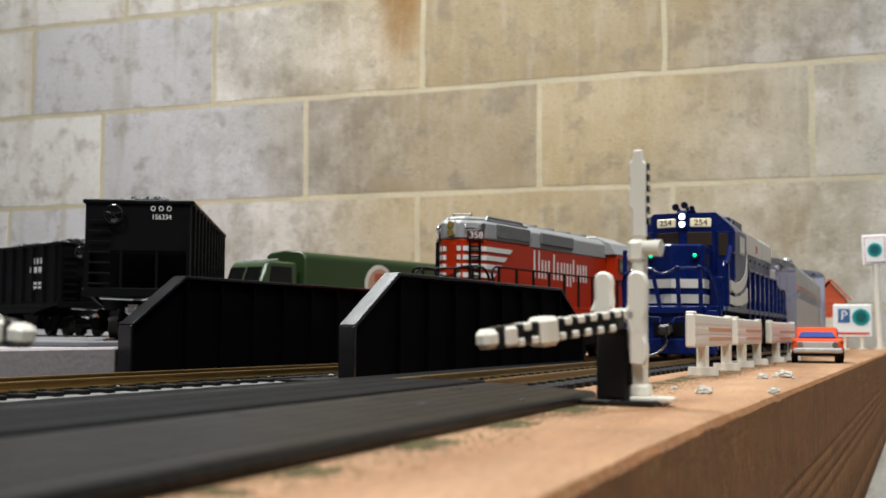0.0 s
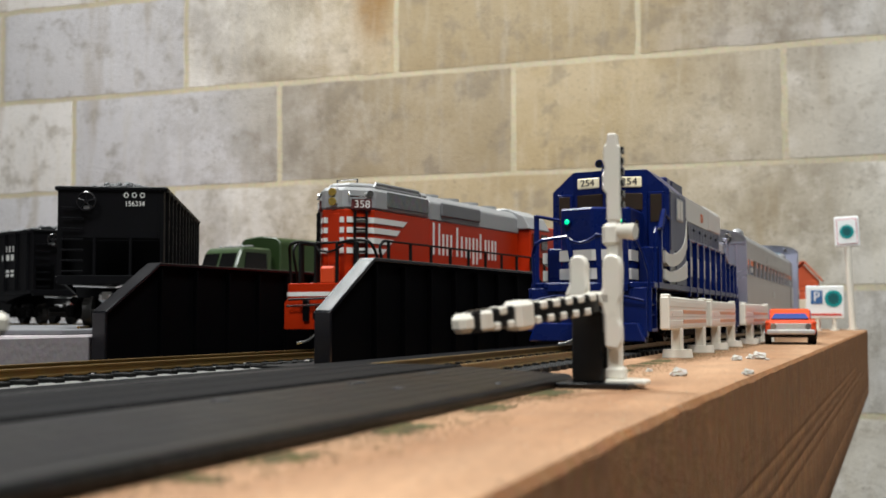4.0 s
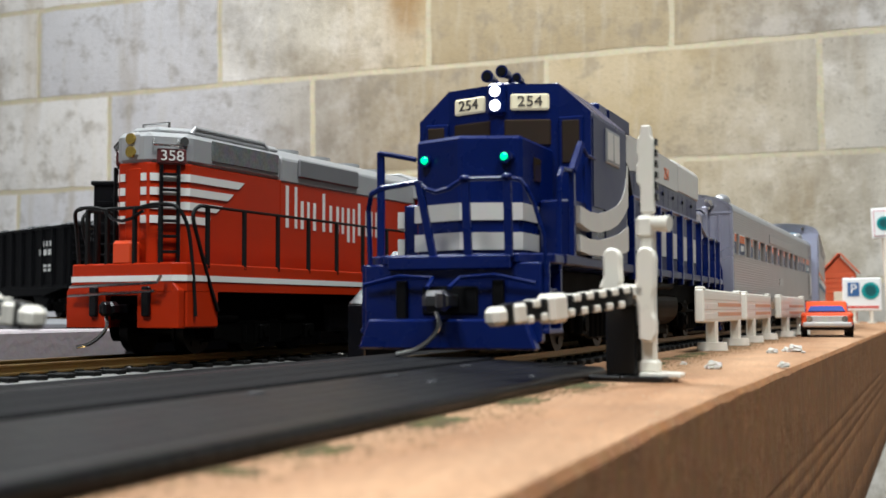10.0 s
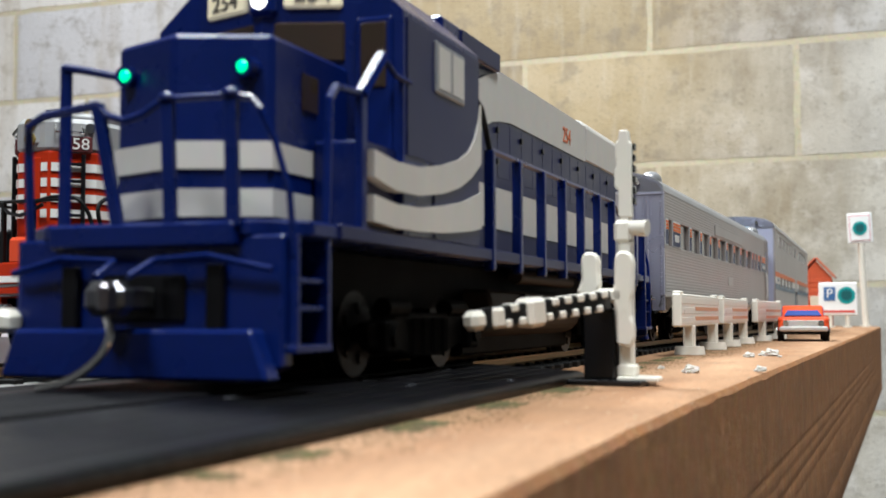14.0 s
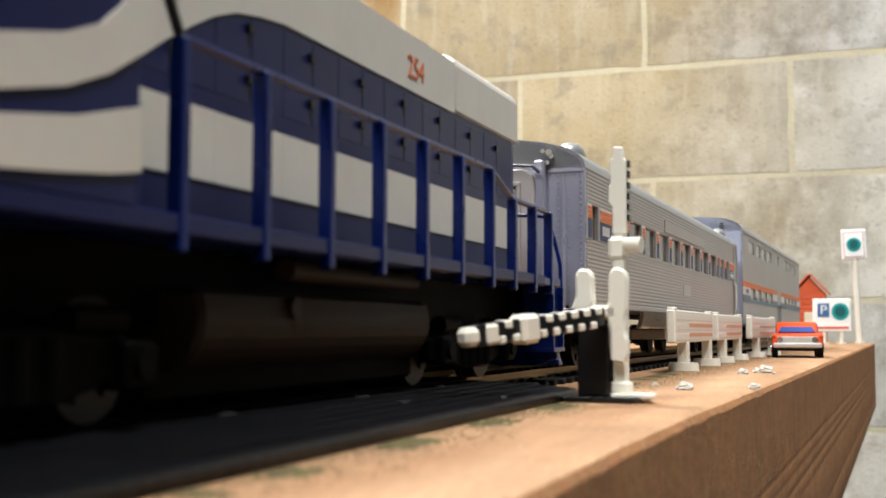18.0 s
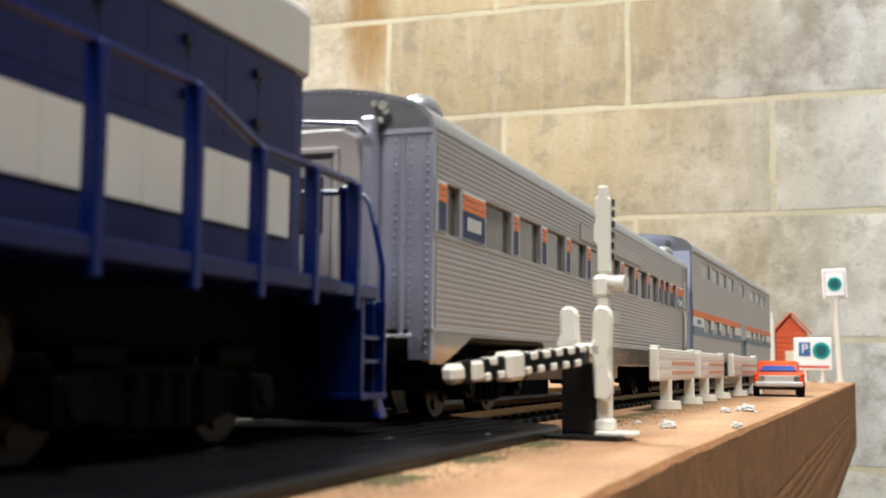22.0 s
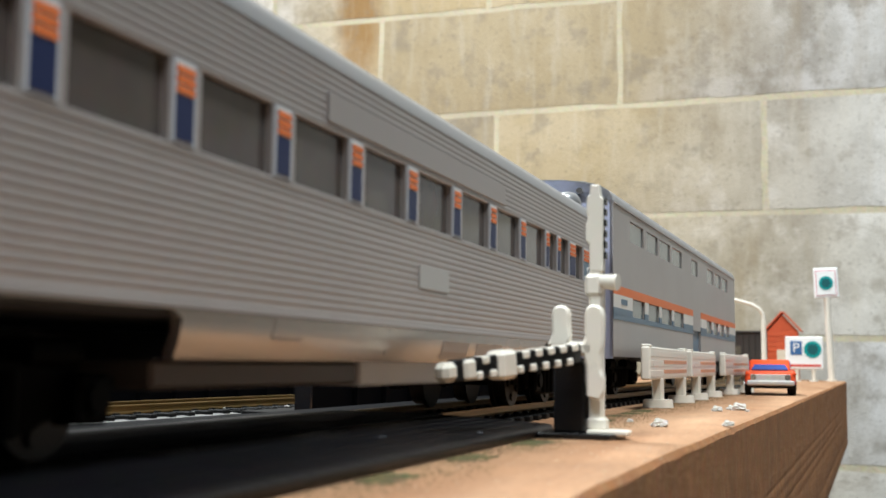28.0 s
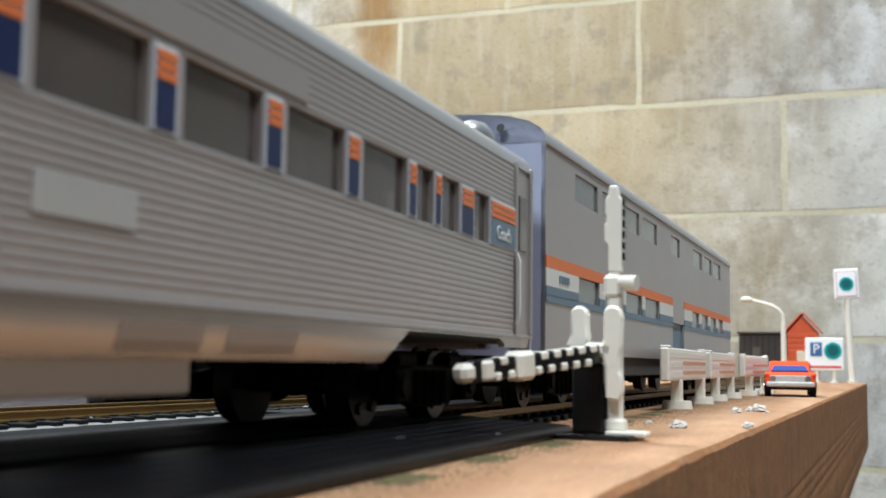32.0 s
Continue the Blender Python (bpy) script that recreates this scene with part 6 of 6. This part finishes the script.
SIGN_BLUE = mat("blue sign print", (0.04, 0.13, 0.32), 0.5, vary=0.03)
SIGN_RED = mat("red sign line", (0.60, 0.06, 0.04), 0.5, vary=0.03)


def leaf(r):
    """A plain lobed leaf shape."""
    pts = []
    for k in range(22):
        a = math.pi / 2 + 2 * math.pi * k / 22
        q = r * (0.80 if k % 2 == 0 else 0.52) * (1.0 if 3 < k < 19 else 1.1)
        pts.append((q * math.cos(a), q * math.sin(a)))
    return pts


def sign_face(parent, x, y, z, r):
    p = part("emblem", rod((x, y, z), (x, y - 0.0004, z), r, n=32), TEAL, parent, "teal green disc")
    q = part("leaf", prism(leaf(r), "y", -0.0002, 0.0), mat("dark leaf print", (0.0, 0.10, 0.11), 0.5), p, "dark leaf shape on the disc")
    q.location = (x, y - 0.0005, z)


tall = thing("pole_sign", "white square sign with a teal disc on a leaning white pole", "sign", pose(-0.0068, 1.045, 0, 0, -2.2, 0))
part("pole", rod((0, 0, 0), (0, 0, 0.0770), 0.0027, n=14), WHITE, tall, "", True)
part("foot", rod((0, 0, 0), (0, 0, 0.0016), 0.0045, n=18), WHITE, tall)
face = part("face", box(-0.0100, 0.0100, -0.0028, -0.0008, 0.0700, 0.0955, 0.0008), SIGN_WHITE, tall, "white square sign board")
rim = part("rim", box(-0.0082, 0.0082, -0.0032, -0.0027, 0.0720, 0.0935), mat("pink rim", (0.72, 0.36, 0.40), 0.5), face, "thin pink outline")
part("panel", box(-0.0075, 0.0075, -0.0036, -0.0031, 0.0727, 0.0928), SIGN_WHITE, face)
sign_face(face, 0, -0.0036, 0.0826, 0.0058)

park = thing("parking_sign", "low white sign with blue letter and teal disc", "sign", pose(-0.0274, 1.0, 0))
for x in (-0.0062, 0.0070):
    part("leg", rod((x, 0, 0), (x, 0, 0.0115), 0.0016, n=12), WHITE, park)
    part("foot", rod((x, 0, 0), (x, 0, 0.0012), 0.0036, n=16), WHITE, park)
face = part("face", box(-0.0147, 0.0147, -0.0022, -0.0004, 0.0098, 0.0362, 0.0007), SIGN_WHITE, park, "white sign board")
sq = part("blue_square", box(-0.0108, -0.0018, -0.0026, -0.0021, 0.0215, 0.0325), SIGN_BLUE, face, "blue square")
lettering("letter", "P", 0.0105, SIGN_WHITE, sq, pose(-0.0063, -0.0027, 0.0270, 90, 0, 0))
sign_face(face, 0.0066, -0.0022, 0.0258, 0.0068)
part("red_line", box(-0.0128, 0.0128, -0.0025, -0.0021, 0.0120, 0.0138), SIGN_RED, face, "red line")

# lineside hut
hut = thing("lineside_hut", "small orange-red wooden hut with a pitched roof", "hut", pose(-0.0460, 1.045, 0))
HUT = mat("orange red boards", (0.62, 0.10, 0.03), 0.55, vary=0.2, scale=120)
body = part("wall", prism([(-0.0125, 0.0), (0.0125, 0.0), (0.0125, 0.0420), (0.0, 0.0560), (-0.0125, 0.0420)], "y", 0.0, 0.030, 0.0004), HUT, hut, "orange-red gable wall")
for k in range(9):
    part("weatherboard", box(-0.0126, 0.0126, -0.0006, 0.0001, 0.0030 + 0.0043 * k, 0.0068 + 0.0043 * k, 0.0002), HUT, body)
for sx in (-1, 1):
    r = part("roof", box(0.0, 0.0225, -0.0030, 0.0330, 0.0, 0.0014, 0.0003), HUT, hut, "orange-red roof slope")
    r.matrix_basis = Matrix.Translation((0, 0, 0.0580)) @ pose(0, 0, 0, 0, 48, 0 if sx > 0 else 180) @ Matrix.Translation((0, -0.03 if sx < 0 else 0, 0))
part("door", box(-0.0050, 0.0050, -0.0012, -0.0004, 0.0, 0.0260, 0.0003), mat("pale hut door", (0.70, 0.62, 0.48), 0.6), hut, "pale door")
shed = thing("shed", "dark brown shed behind the hut", "building", pose(-0.0790, 1.10, 0))
DARK_WOOD = mat("dark brown boards", (0.035, 0.028, 0.022), 0.7, vary=0.4, scale=60)
sb = part("wall", box(-0.0250, 0.0225, 0.0, 0.05, 0.0, 0.0420, 0.0006), DARK_WOOD, shed)
part("roof", box(-0.0265, 0.0240, -0.0020, 0.052, 0.0418, 0.0440, 0.0005), DARK_WOOD, shed)
for k in range(9):
    part("board", box(-0.0248 + 0.0053 * k, -0.0200 + 0.0053 * k, -0.0006, 0.0002, 0.0010, 0.0415, 0.0002), DARK_WOOD, sb)
part("window", box(-0.0130, -0.0060, -0.0010, 0.0, 0.0180, 0.0300), mat("dull shed pane", (0.10, 0.09, 0.07), 0.2), sb)

lamp_post = thing("street_lamp", "white plastic street lamp with a curved arm", "street lamp", pose(-0.0590, 1.0, 0))
part("post", rod((0, 0, 0), (0, 0, 0.0500), 0.0024, 0.0020, 14), WHITE, lamp_post, "", True)
part("foot", rod((0, 0, 0), (0, 0, 0.0020), 0.0050, n=18), WHITE, lamp_post)
part("arm", wire([(0, 0, 0.0500), (-0.0006, 0, 0.0550), (-0.0034, 0, 0.0590), (-0.0090, 0, 0.0625), (-0.0170, 0, 0.0650), (-0.0250, 0, 0.0672)], 0.0015, 10), WHITE, lamp_post, "", True)
part("lamp_head", ball((-0.0290, 0, 0.0676), 0.0036, squash=(1.5, 1, 0.75)), WHITE, lamp_post, "white lamp head", True)


# ---- beyond the freight track ----
COAL = mat("coal lumps", (0.030, 0.032, 0.036), 0.55, vary=0.5, scale=300)
HOPPER = mat("black hopper paint", (0.0028, 0.0028, 0.0036), 0.48, vary=0.4, scale=70, spec=0.10)


def hopper(m, label):
    """A two-bay coal hopper: ribbed sides, sloped ends, coal load, ladder, trucks. Its near end is at y = 0."""
    h = thing("hopper_car", label, "hopper wagon", m, "hopper wagons")
    L, W, T = 0.142, 0.0176, 0.0475
    for sx in (-1, 1):
        sd = part("side", prism([(0.0, 0.0160), (0.0, T), (L, T), (L, 0.0160), (0.110, 0.0115), (0.032, 0.0115)], "x", *sorted((sx * W, sx * (W - 0.0009)))), HOPPER, h)
        part("top_chord", box(*sorted((sx * (W - 0.0010), sx * (W + 0.0012))), -0.0005, L + 0.0005, T - 0.0014, T, 0.0003), HOPPER, sd)
        part("sill", box(*sorted((sx * (W - 0.0010), sx * (W + 0.0009))), 0, L, 0.0150, 0.0168, 0.0002), HOPPER, sd)
        for k in range(11):
            y = 0.006 + 0.013 * k
            part("rib", prism([(y - 0.0011, 0), (y + 0.0011, 0), (y + 0.0006, 0.0012), (y - 0.0006, 0.0012)], "z", 0.0160, T - 0.0012), HOPPER, sd).matrix_basis = Matrix(((0, sx, 0, sx * W), (1, 0, 0, 0), (0, 0, 1, 0), (0, 0, 0, 1)))
        if sx > 0:
            continue
        xs = sorted((sx * (W + 0.0001), sx * (W + 0.0003)))
        for z, cells in ((0.0370, (0.0, 0.0042, 0.0084)), (0.0325, (0.0, 0.0019, 0.0055, 0.0074, 0.0105, 0.0124)), (0.0262, (0.0, 0.0019, 0.0055, 0.0074)), (0.0240, (0.0, 0.0019, 0.0055, 0.0074, 0.0110))):
            for q in cells:
                tall_ = 0.0030 if z > 0.03 else 0.0014
                part("lettering_bar", box(*xs, 0.022 + q, 0.0234 + q, z, z + tall_), WHITE_INK, sd, "white lettering strokes")
    for y, s in ((0.0, 1), (L, -1)):
        e = part("end", box(-W + 0.0009, W - 0.0009, *sorted((y, y + s * 0.0009)), 0.0300, T), HOPPER, h)
        part("end_cap", box(-W - 0.0008, W + 0.0008, *sorted((y - s * 0.0008, y + s * 0.0010)), T - 0.0014, T, 0.0003), HOPPER, e)
        part("slope_sheet", prism([(y + s * 0.0005, 0.0300), (y + s * 0.034, 0.0110), (y + s * 0.034, 0.0100), (y + s * 0.0005, 0.0290)], "x", -W + 0.001, W - 0.001), HOPPER, e)
        part("end_sill", box(-W, W, *sorted((y - s * 0.0008, y + s * 0.0016)), 0.0140, 0.0172, 0.0003), HOPPER, e)
        for x in (-W + 0.0006, W - 0.0012, -0.006, 0.006):
            part("end_post", box(x, x + 0.0009, *sorted((y - s * 0.0002, y + s * 0.0010)), 0.0165, 0.0310), HOPPER, e)
        for k in range(7):
            part("rung", wire([(-W + 0.0012, y - s * 0.0010, 0.0185 + 0.0036 * k), (-W + 0.0085, y - s * 0.0010, 0.0185 + 0.0036 * k)], 0.00035), HOPPER, e)
        ring = [(-0.0080 + 0.0031 * math.cos(2 * math.pi * q / 18), y - s * 0.0022, 0.0422 + 0.0031 * math.sin(2 * math.pi * q / 18)) for q in range(19)]
        b = part("brake_wheel", wire(ring, 0.0004), BLACK_GLOSS, e, "dark brake wheel")
        part("hub", rod((-0.0080, y - s * 0.0026, 0.0422), (-0.0080, y, 0.0422), 0.0007, n=10), BLACK_GLOSS, b)
        for q in range(5):
            a = math.pi / 2 + 2 * math.pi / 5 * q
            part("spoke", rod((-0.0080, y - s * 0.0022, 0.0422), (-0.0080 + 0.0030 * math.cos(a), y - s * 0.0022, 0.0422 + 0.0030 * math.sin(a)), 0.0003), BLACK_GLOSS, b)
        part("end_vent", box(-0.0094, -0.0066, *sorted((y - s * 0.0004, y)), 0.0396, 0.0408), GREY, e)
        part("rivet_strip", box(W - 0.0022, W - 0.0016, *sorted((y - s * 0.0003, y)), 0.0310, 0.0430), HOPPER, e)
        if s > 0:
            for q in range(3):
                part("mark_bar", wire([(0.0049 + 0.0027 * q + 0.0007 * math.cos(w * math.pi / 5), y - 0.0002, 0.0446 + 0.0008 * math.sin(w * math.pi / 5)) for w in range(11)], 0.00017, 4), WHITE_INK, e, "white railway mark")
            lettering("number", "156334", 0.0025, WHITE_INK, e, pose(0.0078, y - 0.0002, 0.0416, 90, 0, 0), 0.9)
            part("cut_lever", wire([(-0.012, y - 0.0012, 0.0135), (0.002, y - 0.0016, 0.0130), (0.010, y - 0.0012, 0.0150)], 0.0004), CHROME, e)
        coupler(h, y, s, CHROME if s > 0 else BLACK)
    for y in (0.046, 0.088):
        part("bay", prism([(y - 0.012, 0.0115), (y + 0.012, 0.0115), (y + 0.005, 0.0050), (y - 0.005, 0.0050)], "x", -0.012, 0.012, 0.0004), HOPPER, h)
    bm = box(-W + 0.001, W - 0.001, 0.001, L - 0.001, T - 0.004, T - 0.002)
    random.seed(11)
    for k in range(420):
        x, y = random.uniform(-W + 0.0015, W - 0.0015), random.uniform(0.003, L - 0.003)
        hump = 0.0048 * math.sin(math.pi * (x + W) / (2 * W)) * (0.55 + 0.45 * math.cos(2 * math.pi * (y - 0.02) / 0.05))
        ball((x, y, T - 0.0020 + hump), random.uniform(0.0010, 0.0019), bm, (1, random.uniform(0.7, 1.3), 0.8), 1)
    tagged(part("coal_load", bm, COAL, h, "heaped grey-black coal"), kind="stuff")
    for y in (0.019, L - 0.019):
        truck(h, y, 2, 0.020, TRUCK_BLACK, 0.0048)
    return h


BED = 0.0082   # rail height of the storage track
ledge = thing("yard_ledge", "low grey painted yard ledge under the storage tracks", "platform")
part("slab", prism([(-0.2733, 0.2747), (-0.2248, 0.2928), (-0.2330, 0.4200), (-0.2330, 0.86), (-1.20, 0.86), (-1.20, 0.30)], "z", 0.0058, 0.0074, 0.0003), DARK_BED, ledge, "grey painted slab")
axes = ((-0.2404, 0.3385, 26.8), (-0.3835, 0.502, 63.7))
hopper_1 = hopper(pose(axes[0][0], axes[0][1], BED, 0, 0, axes[0][2]), "black coal hopper wagon heaped with coal, end on")
hopper_2 = copy_thing(hopper_1, pose(axes[1][0], axes[1][1], BED, 0, 0, axes[1][2]))
tagged(hopper_2, "black ribbed coal hopper wagon seen along its side")
wheelsets[:] = [w for w in wheelsets if w[0] != hopper_1]
for k, (x, y, a) in enumerate(axes):
    bed = thing("storage_track", "short storage track on the grey ledge under a hopper", "track", pose(x, y, 0, 0, 0, a), "storage tracks")
    for sx in (-0.00825, 0.00825):
        part("rail", box(sx - 0.0005, sx + 0.0005, -0.012 if k == 0 else -0.01, 0.149, BED - 0.0020, BED, 0.0002), BRASS, bed)
    for q in range(17):
        y0 = -0.008 + 0.009 * q
        part("tie", box(-0.0148, 0.0148, y0, y0 + 0.0026, BED - 0.0030, BED - 0.0019), DULL_BLACK, bed)


CAB_BLACK = mat("black cab glazing", (0.006, 0.006, 0.006), 0.2, vary=0.2, spec=0.3)


def lorry(m):
    """A green bonneted tractor with a long covered trailer."""
    t = thing("green_lorry", "olive green model lorry with covered trailer and round badge", "lorry", m)
    cab = part("cab", prism([(0.0, 0.0085), (0.0, 0.0205), (0.0040, 0.0232), (0.0110, 0.0245), (0.0145, 0.0335), (0.0170, 0.0352), (0.0330, 0.0352), (0.0340, 0.0338), (0.0340, 0.0085)], "x", -0.0100, 0.0100, 0.0012), mat("pale olive plastic", (0.042, 0.068, 0.030), 0.30, vary=0.2), t, "pale olive cab with rounded roof", True)
    for sx in (-1, 1):
        part("windscreen", box(*sorted((sx * 0.0008, sx * 0.0088)), 0.0, 0.0006, -0.0033, 0.0033), CAB_BLACK, cab, "dark split windscreen").matrix_basis = Matrix.Translation((0, 0.0122, 0.0292)) @ pose(0, 0, 0, -20, 0, 0)
        part("side_window", prism([(0.0165, 0.0250), (0.0178, 0.0328), (0.0300, 0.0328), (0.0305, 0.0250)], "x", *sorted((sx * 0.0098, sx * 0.0103))), CAB_BLACK, cab, "dark side window")
        part("mudguard", box(*sorted((sx * 0.0095, sx * 0.0125)), 0.0010, 0.0140, 0.0075, 0.0115, 0.0010), GREEN, t)
        part("headlight", rod((sx * 0.0080, -0.0006, 0.0140), (sx * 0.0080, 0.0006, 0.0140), 0.0016, n=14), CHROME, t)
        for y in (0.0070, 0.0400, 0.1180, 0.1290):
            w = part("wheel", rod((sx * 0.0080, y, 0.0055), (sx * 0.0125, y, 0.0055), 0.0055, n=22), DULL_BLACK, t, "black tyre", True)
            part("hub", rod((sx * 0.0124, y, 0.0055), (sx * 0.0128, y, 0.0055), 0.0024, n=14), GREEN, w)
    for x in (-0.006, 0.0, 0.006):
        part("marker_lamp", ball((x, 0.0195, 0.0356), 0.0009, sub=1), GREY, cab)
    part("roof_rail", wire([(-0.008, 0.024, 0.0360), (0.008, 0.024, 0.0360)], 0.0004), GREY, cab)
    arch = [(0.0118, 0.0095), (0.0118, 0.0370), (0.0110, 0.0392), (0.0090, 0.0406), (0.0, 0.0416), (-0.0090, 0.0406), (-0.0110, 0.0392), (-0.0118, 0.0370), (-0.0118, 0.0095)]
    box_ = part("trailer", prism(arch, "y", 0.0370, 0.142, 0.0006), GREEN, t, "olive green covered trailer", True)
    bd = part("badge", rod((0.0117, 0.088, 0.0265), (0.0122, 0.088, 0.0265), 0.0105, n=40), CREAM, box_, "round cream badge")
    part("badge_ring", rod((0.0121, 0.088, 0.0265), (0.0124, 0.088, 0.0265), 0.0085, n=40), mat("faded tan print", (0.45, 0.26, 0.16), 0.5), bd)
    part("badge_shape", box(0.0123, 0.0126, 0.0840, 0.0920, 0.0285, 0.0325), mat("faded red print", (0.40, 0.08, 0.05), 0.5), bd)
    part("chassis", box(-0.0075, 0.0075, 0.004, 0.139, 0.0055, 0.0098), DULL_BLACK, t)
    return t


lorry(pose(-0.3156, 0.517, 0.0072, 0, 0, -14) @ Matrix.Diagonal((1.25, 1.25, 1.145, 1)))

# ---- small litter on the board ----
PEBBLE = mat("pale grit", (0.56, 0.53, 0.48), 0.8, vary=0.25, scale=300, bump=0.0004, grain=1500)
random.seed(21)


def pebble(x, y, r, label):
    bm = bmesh.new()
    bmesh.ops.create_icosphere(bm, subdivisions=3, radius=r)
    for v in bm.verts:
        k = 1 + 0.5 * noise.noise(v.co * (1.3 / r) + Vector((9, 0, 0))) + 0.3 * noise.noise(v.co * (3.4 / r) + Vector((x * 900, y * 900, 0)))
        v.co = Vector((v.co.x * 1.25 * k, v.co.y * k, max(v.co.z * 0.75 * k, -r * 0.5)))
    ob = new("pebble", mesh_of("pebble", bm, PEBBLE))
    ob.location = (x, y, r * 0.5)
    tagged(ob, label, "pebble", "grit on the board")


for x, y, r in ((-0.0320, 0.2195, 0.0016), (-0.0298, 0.3040, 0.0014), (-0.0252, 0.3140, 0.0020), (-0.0272, 0.3160, 0.0013), (-0.0205, 0.2300, 0.0011), (-0.0400, 0.2350, 0.0007), (-0.0225, 0.3060, 0.0006)):
    pebble(x, y, r * 0.78, "pale lump of plaster grit lying on the board")


def crumbs(count, place, lo, hi):
    """Many tiny eight-sided crumbs in one mesh."""
    verts, faces = [], []
    for k in range(count):
        x, y, z = place()
        r = random.uniform(lo, hi)
        n = len(verts)
        sx, sy = random.uniform(0.7, 1.4), random.uniform(0.7, 1.4)
        verts += [(x + r * sx, y, z), (x, y + r * sy, z), (x - r * sx, y, z), (x, y - r * sy, z), (x, y, z + r), (x, y, z - r)]
        faces += [(n, n + 1, n + 4), (n + 1, n + 2, n + 4), (n + 2, n + 3, n + 4), (n + 3, n, n + 4), (n + 1, n, n + 5), (n + 2, n + 1, n + 5), (n + 3, n + 2, n + 5), (n, n + 3, n + 5)]
    me = bpy.data.meshes.new("crumbs")
    me.from_pydata(verts, [], faces)
    return me


def beside_track():
    y = random.uniform(0.04, 0.62)
    clump = noise.noise((y * 40, 3, 0))
    near = -0.0446 if y < 0.19 else -0.0505
    return random.triangular(near, -0.0355 + 0.006 * clump, near + 0.0006), y, 0.00003


me = crumbs(11000, beside_track, 0.00004, 0.00013)
me.materials.append(mat("olive brown scatter", (0.25, 0.175, 0.085), 0.9, vary=0.6, scale=900))
tagged(new("scatter", me), "thin olive brown scatter along the track edge", "ground cover", kind="stuff")
def clumps():
    """Heaped specks against the lip of the crossing and round the gate's foot."""
    y = random.uniform(0.06, 0.30)
    while noise.noise((y * 70, 11, 0)) < 0.05:
        y = random.uniform(0.06, 0.30)
    near = -0.0440 if y < 0.19 else -0.0490
    return random.triangular(near, near + 0.0052, near + 0.0005), y, 0.00004


me = crumbs(2600, clumps, 0.00007, 0.00024)
me.materials.append(mat("moss green scatter", (0.145, 0.125, 0.052), 0.9, vary=0.6, scale=900))
tagged(new("moss_scatter", me), "clumped moss green scatter beside the crossing", "ground cover", kind="stuff")
me = crumbs(900, lambda: (random.uniform(-0.05, -0.02), random.uniform(0.05, 0.9), 0.00002), 0.00005, 0.00014)
me.materials.append(mat("pale wood dust", (0.62, 0.48, 0.34), 0.9, vary=0.3, scale=900))
tagged(new("wood_dust", me), "pale wood dust on the board", "dust", kind="stuff")
bm = bmesh.new()
for k in range(34):
    y = random.uniform(-0.02, 0.42)
    x = -0.1746 + random.uniform(-0.016, 0.018) + 0.236 * max(0, y - 0.165) ** 2
    ball((x, y, random.uniform(-0.0022, -0.0014)), random.uniform(0.0003, 0.0009), bm, (1.6, 1, 0.5), 1)
tagged(new("plaster_crumbs", mesh_of("plaster_crumbs", bm, mat("dull plaster crumb", (0.30, 0.29, 0.27), 0.9, vary=0.3, scale=300))), "pale plaster crumbs along the freight track", "crumbs", kind="stuff")


def motions():
    parts = ((blue_locomotive, on_track, 0.0, 0.174, RAIL_1, TRAIN), (coach, on_track, 0.2060, 0.2538, RAIL_1, TRAIN), (bilevel, on_track, 0.468, 0.279, RAIL_1, TRAIN), (red_locomotive, on_siding, 0.0, 0.180, RAIL_2 + RED_LIFT, FREIGHT))
    for ob, way, ahead, length, z, rows in parts:
        walk(ob, [(t, vehicle_pose(way, s + ahead, length, z)) for t, s in rows])
    # every wheel turns with the way that its vehicle has gone
    for ob, wheel, y, radius in wheelsets:
        rows = FREIGHT if ob == red_locomotive else TRAIN
        ts = [0.35 * k for k in range(int(32 / 0.35) + 1)] + [32.0]
        way = np.interp(ts, [r[0] for r in rows], [r[1] for r in rows])
        walk(wheel, [(t, pose(0, y, radius, -math.degrees((rows[0][1] - s) / radius) * -1)) for t, s in zip(ts, way)])


motions()
